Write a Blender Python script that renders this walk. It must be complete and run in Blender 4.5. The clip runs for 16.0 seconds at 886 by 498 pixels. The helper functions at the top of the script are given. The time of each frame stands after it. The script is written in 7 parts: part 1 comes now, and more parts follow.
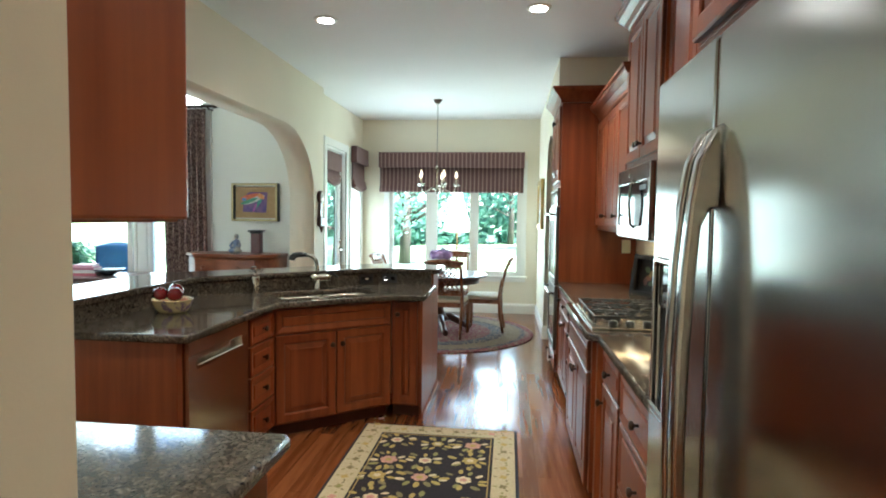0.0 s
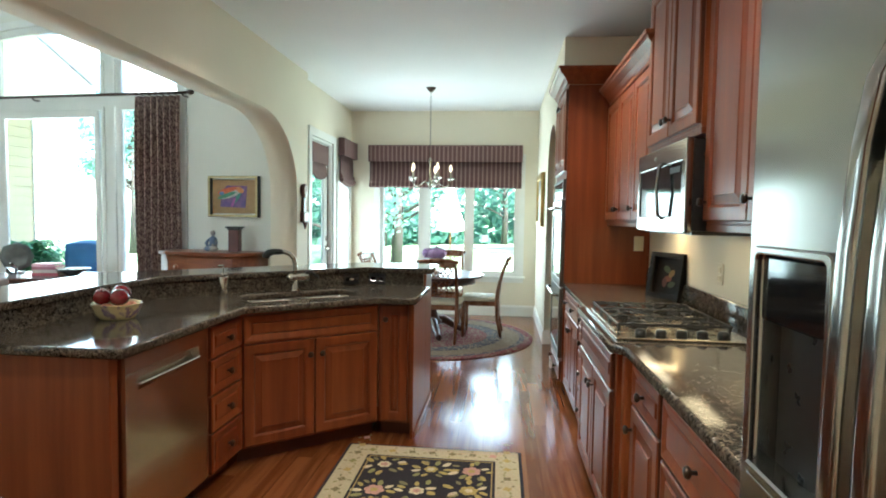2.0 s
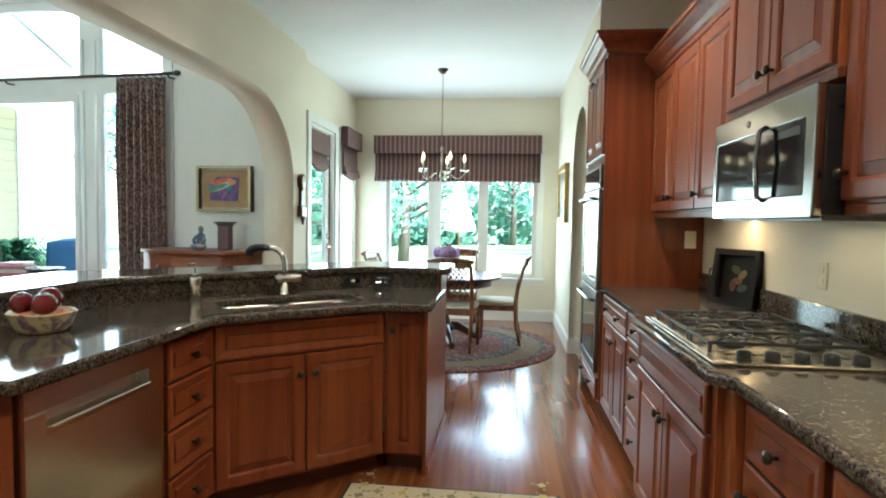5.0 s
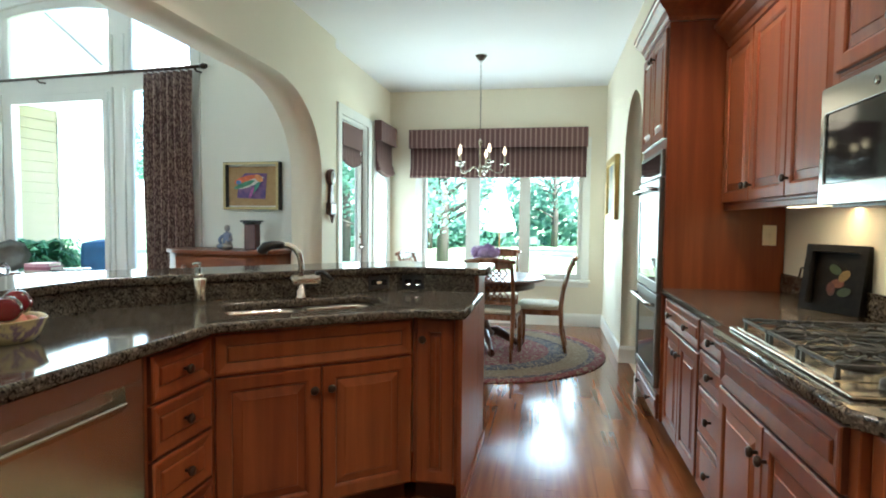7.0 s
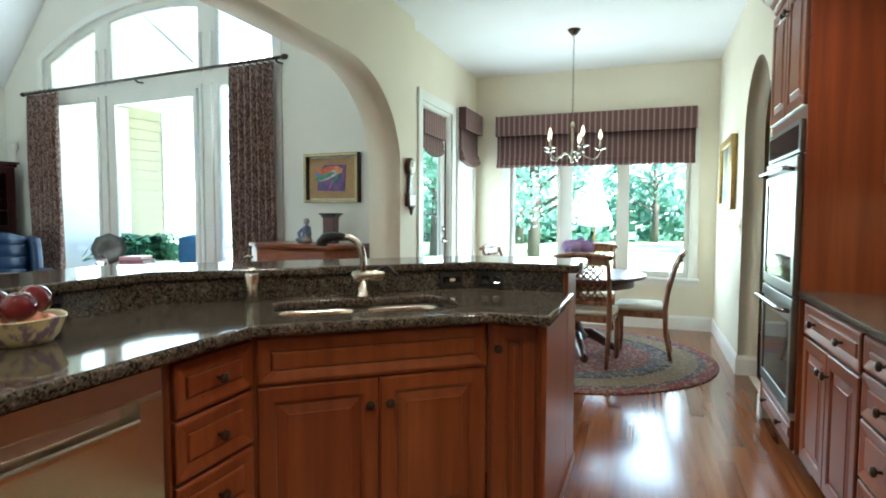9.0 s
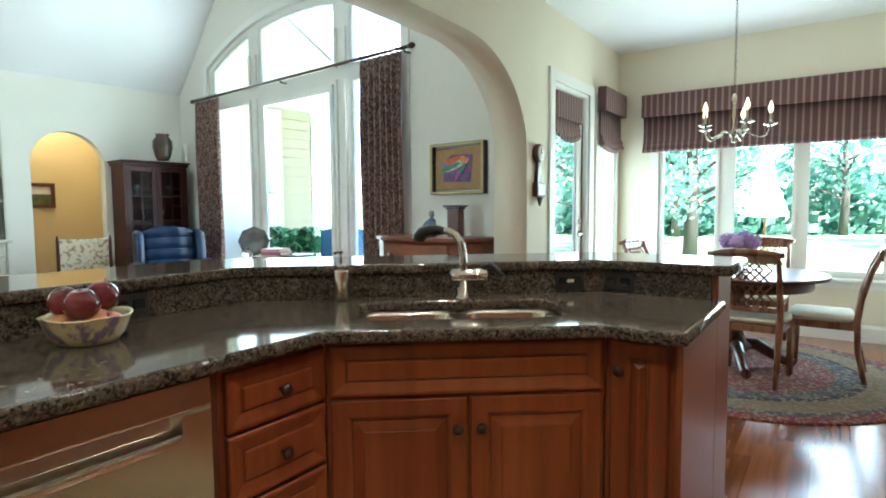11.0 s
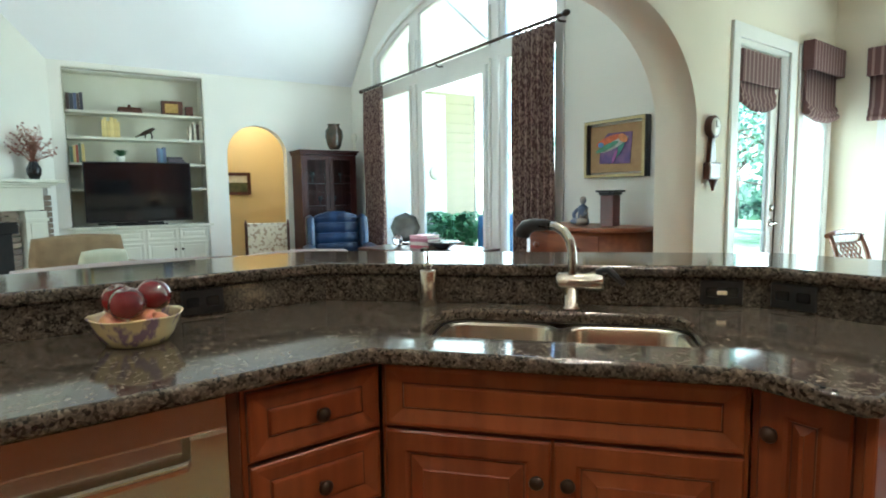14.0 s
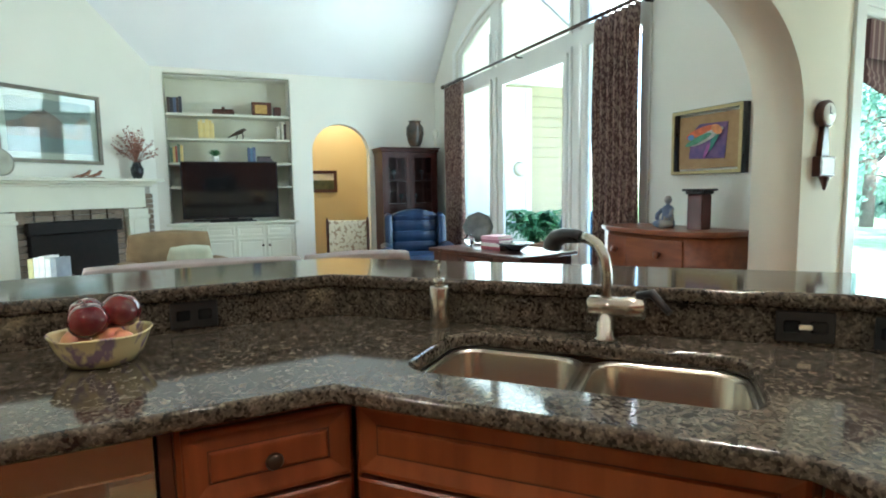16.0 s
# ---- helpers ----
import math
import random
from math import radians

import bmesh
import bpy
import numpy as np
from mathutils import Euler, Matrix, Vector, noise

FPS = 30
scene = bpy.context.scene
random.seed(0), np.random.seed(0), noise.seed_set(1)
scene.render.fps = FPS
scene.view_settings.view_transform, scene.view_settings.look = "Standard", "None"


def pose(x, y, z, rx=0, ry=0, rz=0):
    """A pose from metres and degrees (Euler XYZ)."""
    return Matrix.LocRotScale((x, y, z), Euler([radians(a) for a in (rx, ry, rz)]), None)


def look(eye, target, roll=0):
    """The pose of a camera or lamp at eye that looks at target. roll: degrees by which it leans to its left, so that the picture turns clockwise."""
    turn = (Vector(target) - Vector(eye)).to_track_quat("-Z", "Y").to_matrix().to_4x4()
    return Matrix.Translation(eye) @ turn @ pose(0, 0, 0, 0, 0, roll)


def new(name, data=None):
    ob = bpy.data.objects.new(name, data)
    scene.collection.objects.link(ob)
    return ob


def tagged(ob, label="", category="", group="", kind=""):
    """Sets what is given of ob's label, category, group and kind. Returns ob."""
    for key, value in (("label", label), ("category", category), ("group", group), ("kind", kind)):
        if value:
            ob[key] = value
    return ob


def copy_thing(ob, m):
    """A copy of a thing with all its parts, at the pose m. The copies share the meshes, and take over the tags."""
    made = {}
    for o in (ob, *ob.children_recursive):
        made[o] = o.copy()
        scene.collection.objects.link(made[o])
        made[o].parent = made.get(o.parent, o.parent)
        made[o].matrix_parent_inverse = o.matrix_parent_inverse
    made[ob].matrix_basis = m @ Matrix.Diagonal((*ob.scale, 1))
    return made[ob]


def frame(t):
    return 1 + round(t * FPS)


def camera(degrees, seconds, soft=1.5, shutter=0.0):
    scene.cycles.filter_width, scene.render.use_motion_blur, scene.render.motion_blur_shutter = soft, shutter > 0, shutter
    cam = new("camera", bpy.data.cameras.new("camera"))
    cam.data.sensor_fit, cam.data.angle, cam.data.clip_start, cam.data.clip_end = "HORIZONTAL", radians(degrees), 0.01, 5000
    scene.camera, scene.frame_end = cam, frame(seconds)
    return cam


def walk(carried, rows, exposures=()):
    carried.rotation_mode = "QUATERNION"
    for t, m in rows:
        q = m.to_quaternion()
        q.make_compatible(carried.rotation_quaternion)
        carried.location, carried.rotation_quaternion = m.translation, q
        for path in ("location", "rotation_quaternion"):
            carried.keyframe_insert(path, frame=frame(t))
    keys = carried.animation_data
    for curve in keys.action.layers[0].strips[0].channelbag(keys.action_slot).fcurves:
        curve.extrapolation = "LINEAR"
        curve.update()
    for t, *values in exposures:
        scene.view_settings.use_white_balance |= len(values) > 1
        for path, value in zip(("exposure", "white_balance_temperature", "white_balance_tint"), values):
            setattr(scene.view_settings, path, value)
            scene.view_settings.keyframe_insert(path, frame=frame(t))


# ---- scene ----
cam = camera(76.3, 16.0, soft=1.9)
EXPOSURES = [(0.0, 3.08, 5650, 3), (16.0, 3.08, 5650, 3)]
PATH = [
    (0, (0.056, -0.168, 1.465), (-0.173, 1.816, 1.353), 0.8),
    (0.5, (0.034, -0.054, 1.449), (-0.184, 1.931, 1.338), 0.8),
    (1, (0.018, 0.051, 1.435), (-0.19, 2.037, 1.323), 0.9),
    (1.5, (0.015, 0.176, 1.431), (-0.193, 2.162, 1.316), 0.8),
    (2, (-0.007, 0.299, 1.413), (-0.21, 2.285, 1.303), 0.9),
    (2.5, (-0.028, 0.408, 1.401), (-0.233, 2.394, 1.291), 0.8),
    (3, (-0.063, 0.521, 1.388), (-0.27, 2.508, 1.278), 0.8),
    (3.5, (-0.089, 0.637, 1.368), (-0.301, 2.623, 1.263), 0.8),
    (4, (-0.117, 0.731, 1.355), (-0.333, 2.717, 1.249), 0.9),
    (6.5, (-0.161, 1.239, 1.316), (-0.465, 3.214, 1.217), 0.7),
    (7, (-0.177, 1.334, 1.299), (-0.542, 3.298, 1.199), 0.6),
    (7.5, (-0.196, 1.445, 1.291), (-0.637, 3.393, 1.19), 0.6),
    (8, (-0.201, 1.556, 1.287), (-0.723, 3.484, 1.182), 0.4),
    (8.5, (-0.211, 1.646, 1.273), (-0.804, 3.553, 1.165), 0.3),
    (9, (-0.204, 1.731, 1.266), (-0.883, 3.609, 1.148), 0.2),
    (9.5, (-0.194, 1.829, 1.264), (-0.979, 3.664, 1.137), 0.1),
    (9.7, (-0.179, 1.877, 1.258), (-1.015, 3.69, 1.135), -0.0),
    (12, (-0.249, 2.236, 1.256), (-1.556, 3.74, 1.084), -0.5),
    (12.5, (-0.269, 2.314, 1.246), (-1.641, 3.758, 1.07), -0.5),
    (13, (-0.259, 2.388, 1.251), (-1.691, 3.771, 1.065), -0.6),
    (13.5, (-0.254, 2.47, 1.261), (-1.757, 3.777, 1.069), -0.7),
    (14, (-0.225, 2.543, 1.277), (-1.811, 3.747, 1.081), -0.8),
    (14.5, (-0.214, 2.618, 1.276), (-1.866, 3.728, 1.077), -0.9),
    (15, (-0.231, 2.703, 1.274), (-1.929, 3.74, 1.073), -0.8),
    (15.5, (-0.266, 2.805, 1.284), (-2.001, 3.779, 1.08), -0.8),
    (16, (-0.294, 2.891, 1.299), (-2.063, 3.801, 1.093), -0.9),
]
walk(cam, [(t, look(eye, target, roll)) for t, eye, target, roll in PATH], EXPOSURES)

# ---- light ----
world = bpy.data.worlds.new("sky")
scene.world = world
world.use_nodes = True
_wn = world.node_tree
_sky = _wn.nodes.new("ShaderNodeTexSky")
_sky.sky_type, _sky.sun_disc = "NISHITA", False
_sky.sun_elevation, _sky.sun_rotation = radians(52), radians(121)
_wn.links.new(_sky.outputs[0], _wn.nodes["Background"].inputs[0])
_wn.nodes["Background"].inputs[1].default_value = 0.15


def lamp(name, kind, m, energy, colour, **settings):
    d = bpy.data.lights.new(name, kind)
    d.energy, d.color = energy, colour
    if kind == "AREA":
        d.shape = "RECTANGLE"
        d.size, d.size_y = settings["size"]
    elif kind == "SUN":
        d.angle = settings["angle"]
    else:
        d.shadow_soft_size = settings["soft"]
        if kind == "SPOT":
            d.spot_size, d.spot_blend = settings["cone"], 0.6
    ob = new(name, d)
    ob.matrix_world = m
    return ob


# living room frame: the room stands five degrees off the kitchen's axes
LIV = pose(-2.4, 6.36, 0, 0, 0, -5)
DAY = (0.86, 1.0, 0.98)
lamp("sun", "SUN", look((25, -15, 45), (0, 5, 0)), 5.0, (1.0, 0.95, 0.88), angle=radians(0.5))
# daylight at each glazed light of the windows
for x0, x1 in ((-1.73, -1.225), (-1.035, -0.545), (-0.40, 0.175)):
    lamp("window_light_north", "AREA", look(((x0 + x1) / 2, 8.515, 1.28), ((x0 + x1) / 2, 0, 1.1)), 2.0 * (x1 - x0) / 0.5, DAY, size=(x1 - x0, 1.05))
for x0, x1, z0, z1 in ((-4.50, -4.06, 0.3, 2.6), (-3.72, -2.42, 0.3, 2.55), (-2.08, -1.80, 0.3, 2.6), (-4.85, -4.06, 2.82, 3.2), (-3.78, -2.38, 2.82, 3.45), (-2.08, -1.38, 2.82, 3.25)):
    lamp("window_light_living", "AREA", LIV @ look(((x0 + x1) / 2, 0.005, (z0 + z1) / 2), ((x0 + x1) / 2, -5, (z0 + z1) / 2 + 0.2)), 2.2 * (x1 - x0) * (z1 - z0), DAY, size=(x1 - x0, z1 - z0))
lamp("window_light_dining_side", "AREA", look((-2.27, 7.145, 1.1), (0.5, 7.1, 1.0)), 2.4, DAY, size=(0.5, 1.5))
lamp("window_light_dining_side", "AREA", look((-2.25, 8.1, 1.0), (0.5, 8.0, 1.0)), 2.4, DAY, size=(0.4, 1.6))

# lamp at the unseen, added window_4, brightens the sitting room's north wall
lamp("added_light_living_south", "AREA", LIV @ look((-1.35, -6.86, 1.55), (-1.35, 0, 1.6)), 15, DAY, size=(1.9, 2.1))
# added spot in place of sunlight the bright patio throws on the vaulted ceiling
lamp("patio_bounce_spot", "SPOT", LIV @ look((-1.7, 1.6, 0.05), (-5.12, -1.0, 3.62)), 34, DAY, soft=0.2, cone=radians(15))

# ---- materials ----
MATS = {}


def mat(name, colour, rough=0.5, metal=0.0, second=None, scale=8.0, bump=0.0, fine=0.0, stretch=(1, 1, 1), spread=(0.35, 0.65), emit=0.0, coat=0.0, per_object=0.0, detail=6.0, glass=False, rough_var=0.08, sheen=0.0):
    if name in MATS:
        return MATS[name]
    m = bpy.data.materials.new(name)
    m.use_nodes = True
    nt = m.node_tree
    n, l = nt.nodes, nt.links
    b = n["Principled BSDF"]
    b.inputs["Base Color"].default_value = (*colour, 1)
    b.inputs["Roughness"].default_value = rough
    b.inputs["Metallic"].default_value = metal
    b.inputs["Coat Weight"].default_value = coat
    b.inputs["Coat Roughness"].default_value = 0.08
    if sheen:
        b.inputs["Sheen Weight"].default_value = sheen
    if glass:
        b.inputs["Transmission Weight"].default_value = 1.0
    if emit:
        b.inputs["Emission Color"].default_value = (*colour, 1)
        b.inputs["Emission Strength"].default_value = emit
    if second is not None:
        tc = n.new("ShaderNodeTexCoord")
        mp = n.new("ShaderNodeMapping")
        mp.inputs["Scale"].default_value = stretch
        l.new(tc.outputs["Object"], mp.inputs[0])
        a = n.new("ShaderNodeTexNoise")
        a.inputs["Scale"].default_value, a.inputs["Detail"].default_value = scale, detail
        l.new(mp.outputs[0], a.inputs["Vector"])
        r = n.new("ShaderNodeValToRGB")
        r.color_ramp.elements[0].position, r.color_ramp.elements[1].position = spread
        r.color_ramp.elements[0].color, r.color_ramp.elements[1].color = (*colour, 1), (*second, 1)
        fac = a.outputs[0]
        if per_object:
            oi = n.new("ShaderNodeObjectInfo")
            ma = n.new("ShaderNodeMath")
            ma.operation = "MULTIPLY_ADD"
            ma.inputs[1].default_value, ma.inputs[2].default_value = per_object, -per_object / 2
            l.new(oi.outputs["Random"], ma.inputs[0])
            ad = n.new("ShaderNodeMath")
            l.new(fac, ad.inputs[0])
            l.new(ma.outputs[0], ad.inputs[1])
            fac = ad.outputs[0]
        l.new(fac, r.inputs[0])
        l.new(r.outputs[0], b.inputs["Base Color"])
        rr = n.new("ShaderNodeMapRange")
        rr.inputs[3].default_value, rr.inputs[4].default_value = max(0.02, rough - rough_var), rough + rough_var
        l.new(a.outputs[0], rr.inputs[0])
        l.new(rr.outputs[0], b.inputs["Roughness"])
        if bump:
            f = n.new("ShaderNodeTexNoise")
            f.inputs["Scale"].default_value, f.inputs["Detail"].default_value = fine or scale * 6, 4
            l.new(mp.outputs[0], f.inputs["Vector"])
            bp = n.new("ShaderNodeBump")
            bp.inputs["Strength"].default_value, bp.inputs["Distance"].default_value = bump, 0.004
            l.new(f.outputs[0], bp.inputs["Height"])
            l.new(bp.outputs[0], b.inputs["Normal"])
    MATS[name] = m
    return m


def ramp_over(m, source, stops, vector=None):
    """Replaces the base colour of m with a colour ramp over a texture output."""
    n, l = m.node_tree.nodes, m.node_tree.links
    r = n.new("ShaderNodeValToRGB")
    e = r.color_ramp.elements
    while len(e) < len(stops):
        e.new(0.5)
    for k, (p, c) in enumerate(stops):
        e[k].position, e[k].color = p, (*c, 1)
    l.new(source, r.inputs[0])
    l.new(r.outputs[0], n["Principled BSDF"].inputs["Base Color"])
    return r


cherry = mat("cherry_wood", (0.165, 0.035, 0.011), 0.34, second=(0.285, 0.076, 0.023), scale=2.4, stretch=(9, 9, 0.5), bump=0.03, fine=60, per_object=0.35, spread=(0.25, 0.75), detail=9)
cherry.node_tree.nodes["Principled BSDF"].inputs["Specular IOR Level"].default_value = 0.38
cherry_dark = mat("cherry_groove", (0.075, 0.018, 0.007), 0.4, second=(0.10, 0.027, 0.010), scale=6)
chestnut = mat("dark_wood", (0.055, 0.016, 0.009), 0.3, second=(0.10, 0.03, 0.015), scale=3, stretch=(8, 8, 1), coat=0.2)
chair_wood = mat("chair_wood", (0.16, 0.055, 0.022), 0.28, second=(0.25, 0.095, 0.04), scale=4, stretch=(6, 6, 1), coat=0.3)
orange_wood = mat("chest_wood", (0.17, 0.045, 0.017), 0.33, second=(0.25, 0.078, 0.03), scale=3, stretch=(1, 8, 8), coat=0.15)
wall_paint = mat("wall_paint", (0.79, 0.725, 0.58), 0.75, second=(0.82, 0.755, 0.61), scale=1.3, bump=0.06, fine=180)
wall_pale = mat("wall_paint_living", (0.76, 0.735, 0.655), 0.75, second=(0.79, 0.765, 0.685), scale=1.3, bump=0.06, fine=180)
hall_paint = mat("hall_paint", (0.72, 0.58, 0.32), 0.75, second=(0.74, 0.60, 0.34), scale=1.5, bump=0.05, fine=160)
ceil_paint = mat("ceiling_paint", (0.84, 0.84, 0.85), 0.8, second=(0.87, 0.87, 0.88), scale=1.2, bump=0.05, fine=150)
white = mat("white_paint", (0.80, 0.79, 0.74), 0.4, second=(0.84, 0.83, 0.78), scale=3, bump=0.02, fine=60)
steel = mat("brushed_steel", (0.37, 0.36, 0.34), 0.17, 1.0, second=(0.41, 0.40, 0.375), scale=3, stretch=(1, 1, 40), rough_var=0.03, spread=(0.2, 0.8))
steel_h = mat("brushed_steel_across", (0.60, 0.56, 0.48), 0.24, 1.0, second=(0.64, 0.60, 0.52), scale=3, stretch=(40, 40, 1), rough_var=0.03, spread=(0.2, 0.8))
for _m in (steel, steel_h):
    _m.node_tree.nodes["Principled BSDF"].inputs["Anisotropic"].default_value = 0.35
# white paint of bookcase and fireplace, its shade mixed into a duller tone
shaded_white = mat("shaded_white", (0.64, 0.62, 0.50), 0.5, second=(0.68, 0.66, 0.54), scale=3, bump=0.02, fine=60)
oven_steel = mat("oven_steel", (0.17, 0.165, 0.155), 0.36, 1.0, second=(0.20, 0.195, 0.18), scale=3, stretch=(40, 40, 1), rough_var=0.03, spread=(0.2, 0.8))
chrome = mat("satin_nickel", (0.46, 0.43, 0.37), 0.24, 1.0, second=(0.50, 0.47, 0.41), scale=20)
bronze = mat("dark_bronze", (0.055, 0.038, 0.028), 0.35, 0.8, second=(0.08, 0.055, 0.04), scale=30)
black = mat("black_plastic", (0.012, 0.012, 0.013), 0.3, second=(0.02, 0.02, 0.021), scale=30)
iron = mat("cast_iron", (0.018, 0.017, 0.016), 0.5, second=(0.03, 0.028, 0.026), scale=40, bump=0.1, fine=300)
gloss_black = mat("black_glass", (0.008, 0.008, 0.009), 0.06, second=(0.01, 0.01, 0.011), scale=3, rough_var=0.02)
glass = mat("window_glass", (1, 1, 1), 0.0, glass=True)
glass.node_tree.nodes["Principled BSDF"].inputs["IOR"].default_value = 1.05
brown_leather = mat("blue_leather", (0.002, 0.012, 0.040), 0.34, second=(0.004, 0.022, 0.065), scale=5, bump=0.2, fine=90)
taupe = mat("taupe_fabric", (0.30, 0.235, 0.205), 0.9, second=(0.36, 0.285, 0.25), scale=9, bump=0.3, fine=300)
brown_fabric = mat("brown_fabric", (0.20, 0.125, 0.06), 0.9, second=(0.25, 0.16, 0.08), scale=9, bump=0.3, fine=300)
cream_fabric = mat("cream_fabric", (0.70, 0.66, 0.54), 0.9, second=(0.78, 0.74, 0.62), scale=12, bump=0.2, fine=260)
gilt = mat("gilt_frame", (0.42, 0.27, 0.08), 0.35, 0.7, second=(0.55, 0.37, 0.13), scale=25, bump=0.3, fine=120)
outlet_ivory = mat("ivory_plastic", (0.78, 0.70, 0.50), 0.4, second=(0.80, 0.72, 0.53), scale=9)
bulb_mat = mat("bulb_glow", (1.0, 0.78, 0.46), 0.3, emit=0.45)
leaf_green = mat("leaf_green", (0.035, 0.11, 0.035), 0.5, second=(0.09, 0.22, 0.06), scale=12, per_object=0.4)
tree_green = mat("tree_leaves", (0.09, 0.19, 0.14), 0.55, second=(0.17, 0.29, 0.23), scale=1.2, per_object=0.5)
_n, _l = tree_green.node_tree.nodes, tree_green.node_tree.links
_tr, _ms = _n.new("ShaderNodeBsdfTranslucent"), _n.new("ShaderNodeMixShader")
_tr.inputs[0].default_value = (0.16, 0.34, 0.24, 1)
_ms.inputs[0].default_value = 0.45
_l.new(_n["Principled BSDF"].outputs[0], _ms.inputs[1])
_l.new(_tr.outputs[0], _ms.inputs[2])
_l.new(_ms.outputs[0], _n["Material Output"].inputs[0])
bark = mat("bark", (0.055, 0.047, 0.038), 0.9, second=(0.09, 0.075, 0.06), scale=6, stretch=(1, 1, 0.2), bump=0.5, fine=20)
grass = mat("lawn", (0.17, 0.27, 0.12), 0.9, second=(0.26, 0.36, 0.19), scale=2.0, bump=0.5, fine=60)
siding_paint = mat("siding_paint", (0.42, 0.37, 0.24), 0.6, second=(0.46, 0.41, 0.27), scale=3)
terracotta = mat("patio_stone", (0.45, 0.42, 0.36), 0.85, second=(0.55, 0.51, 0.45), scale=3, bump=0.2, fine=40)

granite = mat("granite", (0.02, 0.017, 0.015), 0.08, second=(0.2, 0.17, 0.14), scale=60, rough_var=0.004)
_n, _l = granite.node_tree.nodes, granite.node_tree.links
_tc = _n.new("ShaderNodeTexCoord")
_v = _n.new("ShaderNodeTexVoronoi")
_v.inputs["Scale"].default_value = 150
_nz = _n.new("ShaderNodeTexNoise")
_nz.inputs["Scale"].default_value, _nz.inputs["Detail"].default_value, _nz.inputs["Distortion"].default_value = 36, 9, 1.2
_mx = _n.new("ShaderNodeMix")
_mx.inputs[0].default_value = 0.33
_l.new(_tc.outputs["Object"], _nz.inputs["Vector"])
_l.new(_tc.outputs["Object"], _v.inputs["Vector"])
_sep = _n.new("ShaderNodeSeparateColor")
_l.new(_v.outputs["Color"], _sep.inputs[0])
_l.new(_nz.outputs[0], _mx.inputs[2])
_l.new(_sep.outputs[0], _mx.inputs[3])
ramp_over(granite, _mx.outputs[0], [(0.34, (0.016, 0.013, 0.011)), (0.44, (0.050, 0.040, 0.031)), (0.52, (0.105, 0.084, 0.063)), (0.59, (0.062, 0.050, 0.040)), (0.69, (0.165, 0.138, 0.106))])
granite.node_tree.nodes["Principled BSDF"].inputs["Specular IOR Level"].default_value = 0.42

floor_wood = mat("floor_boards", (0.15, 0.044, 0.014), 0.17, second=(0.25, 0.086, 0.030), scale=2.5, stretch=(14, 0.9, 1), bump=0.05, fine=40, coat=0.12, per_object=0.45, rough_var=0.04)
floor_wood.node_tree.nodes["Principled BSDF"].inputs["Coat Roughness"].default_value = 0.09


def striped(name, base, stripe, axis, freq, width):
    m = mat(name, base, 0.9, second=base, scale=10, bump=0.25, fine=220)
    n, l = m.node_tree.nodes, m.node_tree.links
    tc = n.new("ShaderNodeTexCoord")
    sp = n.new("ShaderNodeSeparateXYZ")
    l.new(tc.outputs["Object"], sp.inputs[0])
    mu = n.new("ShaderNodeMath")
    mu.operation = "MULTIPLY"
    mu.inputs[1].default_value = freq
    l.new(sp.outputs[axis], mu.inputs[0])
    fr = n.new("ShaderNodeMath")
    fr.operation = "FRACT"
    l.new(mu.outputs[0], fr.inputs[0])
    r = ramp_over(m, fr.outputs[0], [(0.0, base), (0.5 - width, base), (0.5 - width + 0.05, stripe), (0.5 + width - 0.05, stripe), (0.5 + width, base)])
    return m


blind_stripe = striped("striped_blind", (0.115, 0.055, 0.052), (0.27, 0.175, 0.15), 0, 16, 0.18)

# figured curtain cloth
curtain_mat = mat("curtain_cloth", (0.095, 0.046, 0.040), 0.9, second=(0.28, 0.19, 0.15), scale=62, stretch=(1, 1, 0.5), spread=(0.46, 0.56), bump=0.2, fine=200, detail=3)


# ---- mesh helpers ----
def box(bm, x0, x1, y0, y1, z0, z1, bevel=0.0, seg=1):
    g = bmesh.ops.create_cube(bm, size=1.0, matrix=Matrix.LocRotScale(((x0 + x1) / 2, (y0 + y1) / 2, (z0 + z1) / 2), None, (x1 - x0, y1 - y0, z1 - z0)))
    if bevel:
        es = list({e for v in g["verts"] for e in v.link_edges})
        bmesh.ops.bevel(bm, geom=es, offset=bevel, segments=seg, affect="EDGES", profile=0.6)
    return bm


def boxes(*rows, bevel=0.0, seg=1):
    bm = bmesh.new()
    for r in rows:
        box(bm, *r, bevel=bevel, seg=seg)
    return bm


def lathe(profile, seg=24, bm=None, m=None):
    """A turned solid round z from (radius, height) pairs."""
    bm = bm or bmesh.new()
    rings = []
    for r, z in profile:
        ring = []
        for k in range(seg):
            a = 2 * math.pi * k / seg
            p = Vector((max(r, 0.0004) * math.cos(a), max(r, 0.0004) * math.sin(a), z))
            ring.append(bm.verts.new(m @ p if m else p))
        rings.append(ring)
    for a, b in zip(rings, rings[1:]):
        for k in range(seg):
            f = bm.faces.new((a[k], a[(k + 1) % seg], b[(k + 1) % seg], b[k]))
            f.smooth = True
    bm.faces.new(list(reversed(rings[0])))
    bm.faces.new(rings[-1])
    return bm


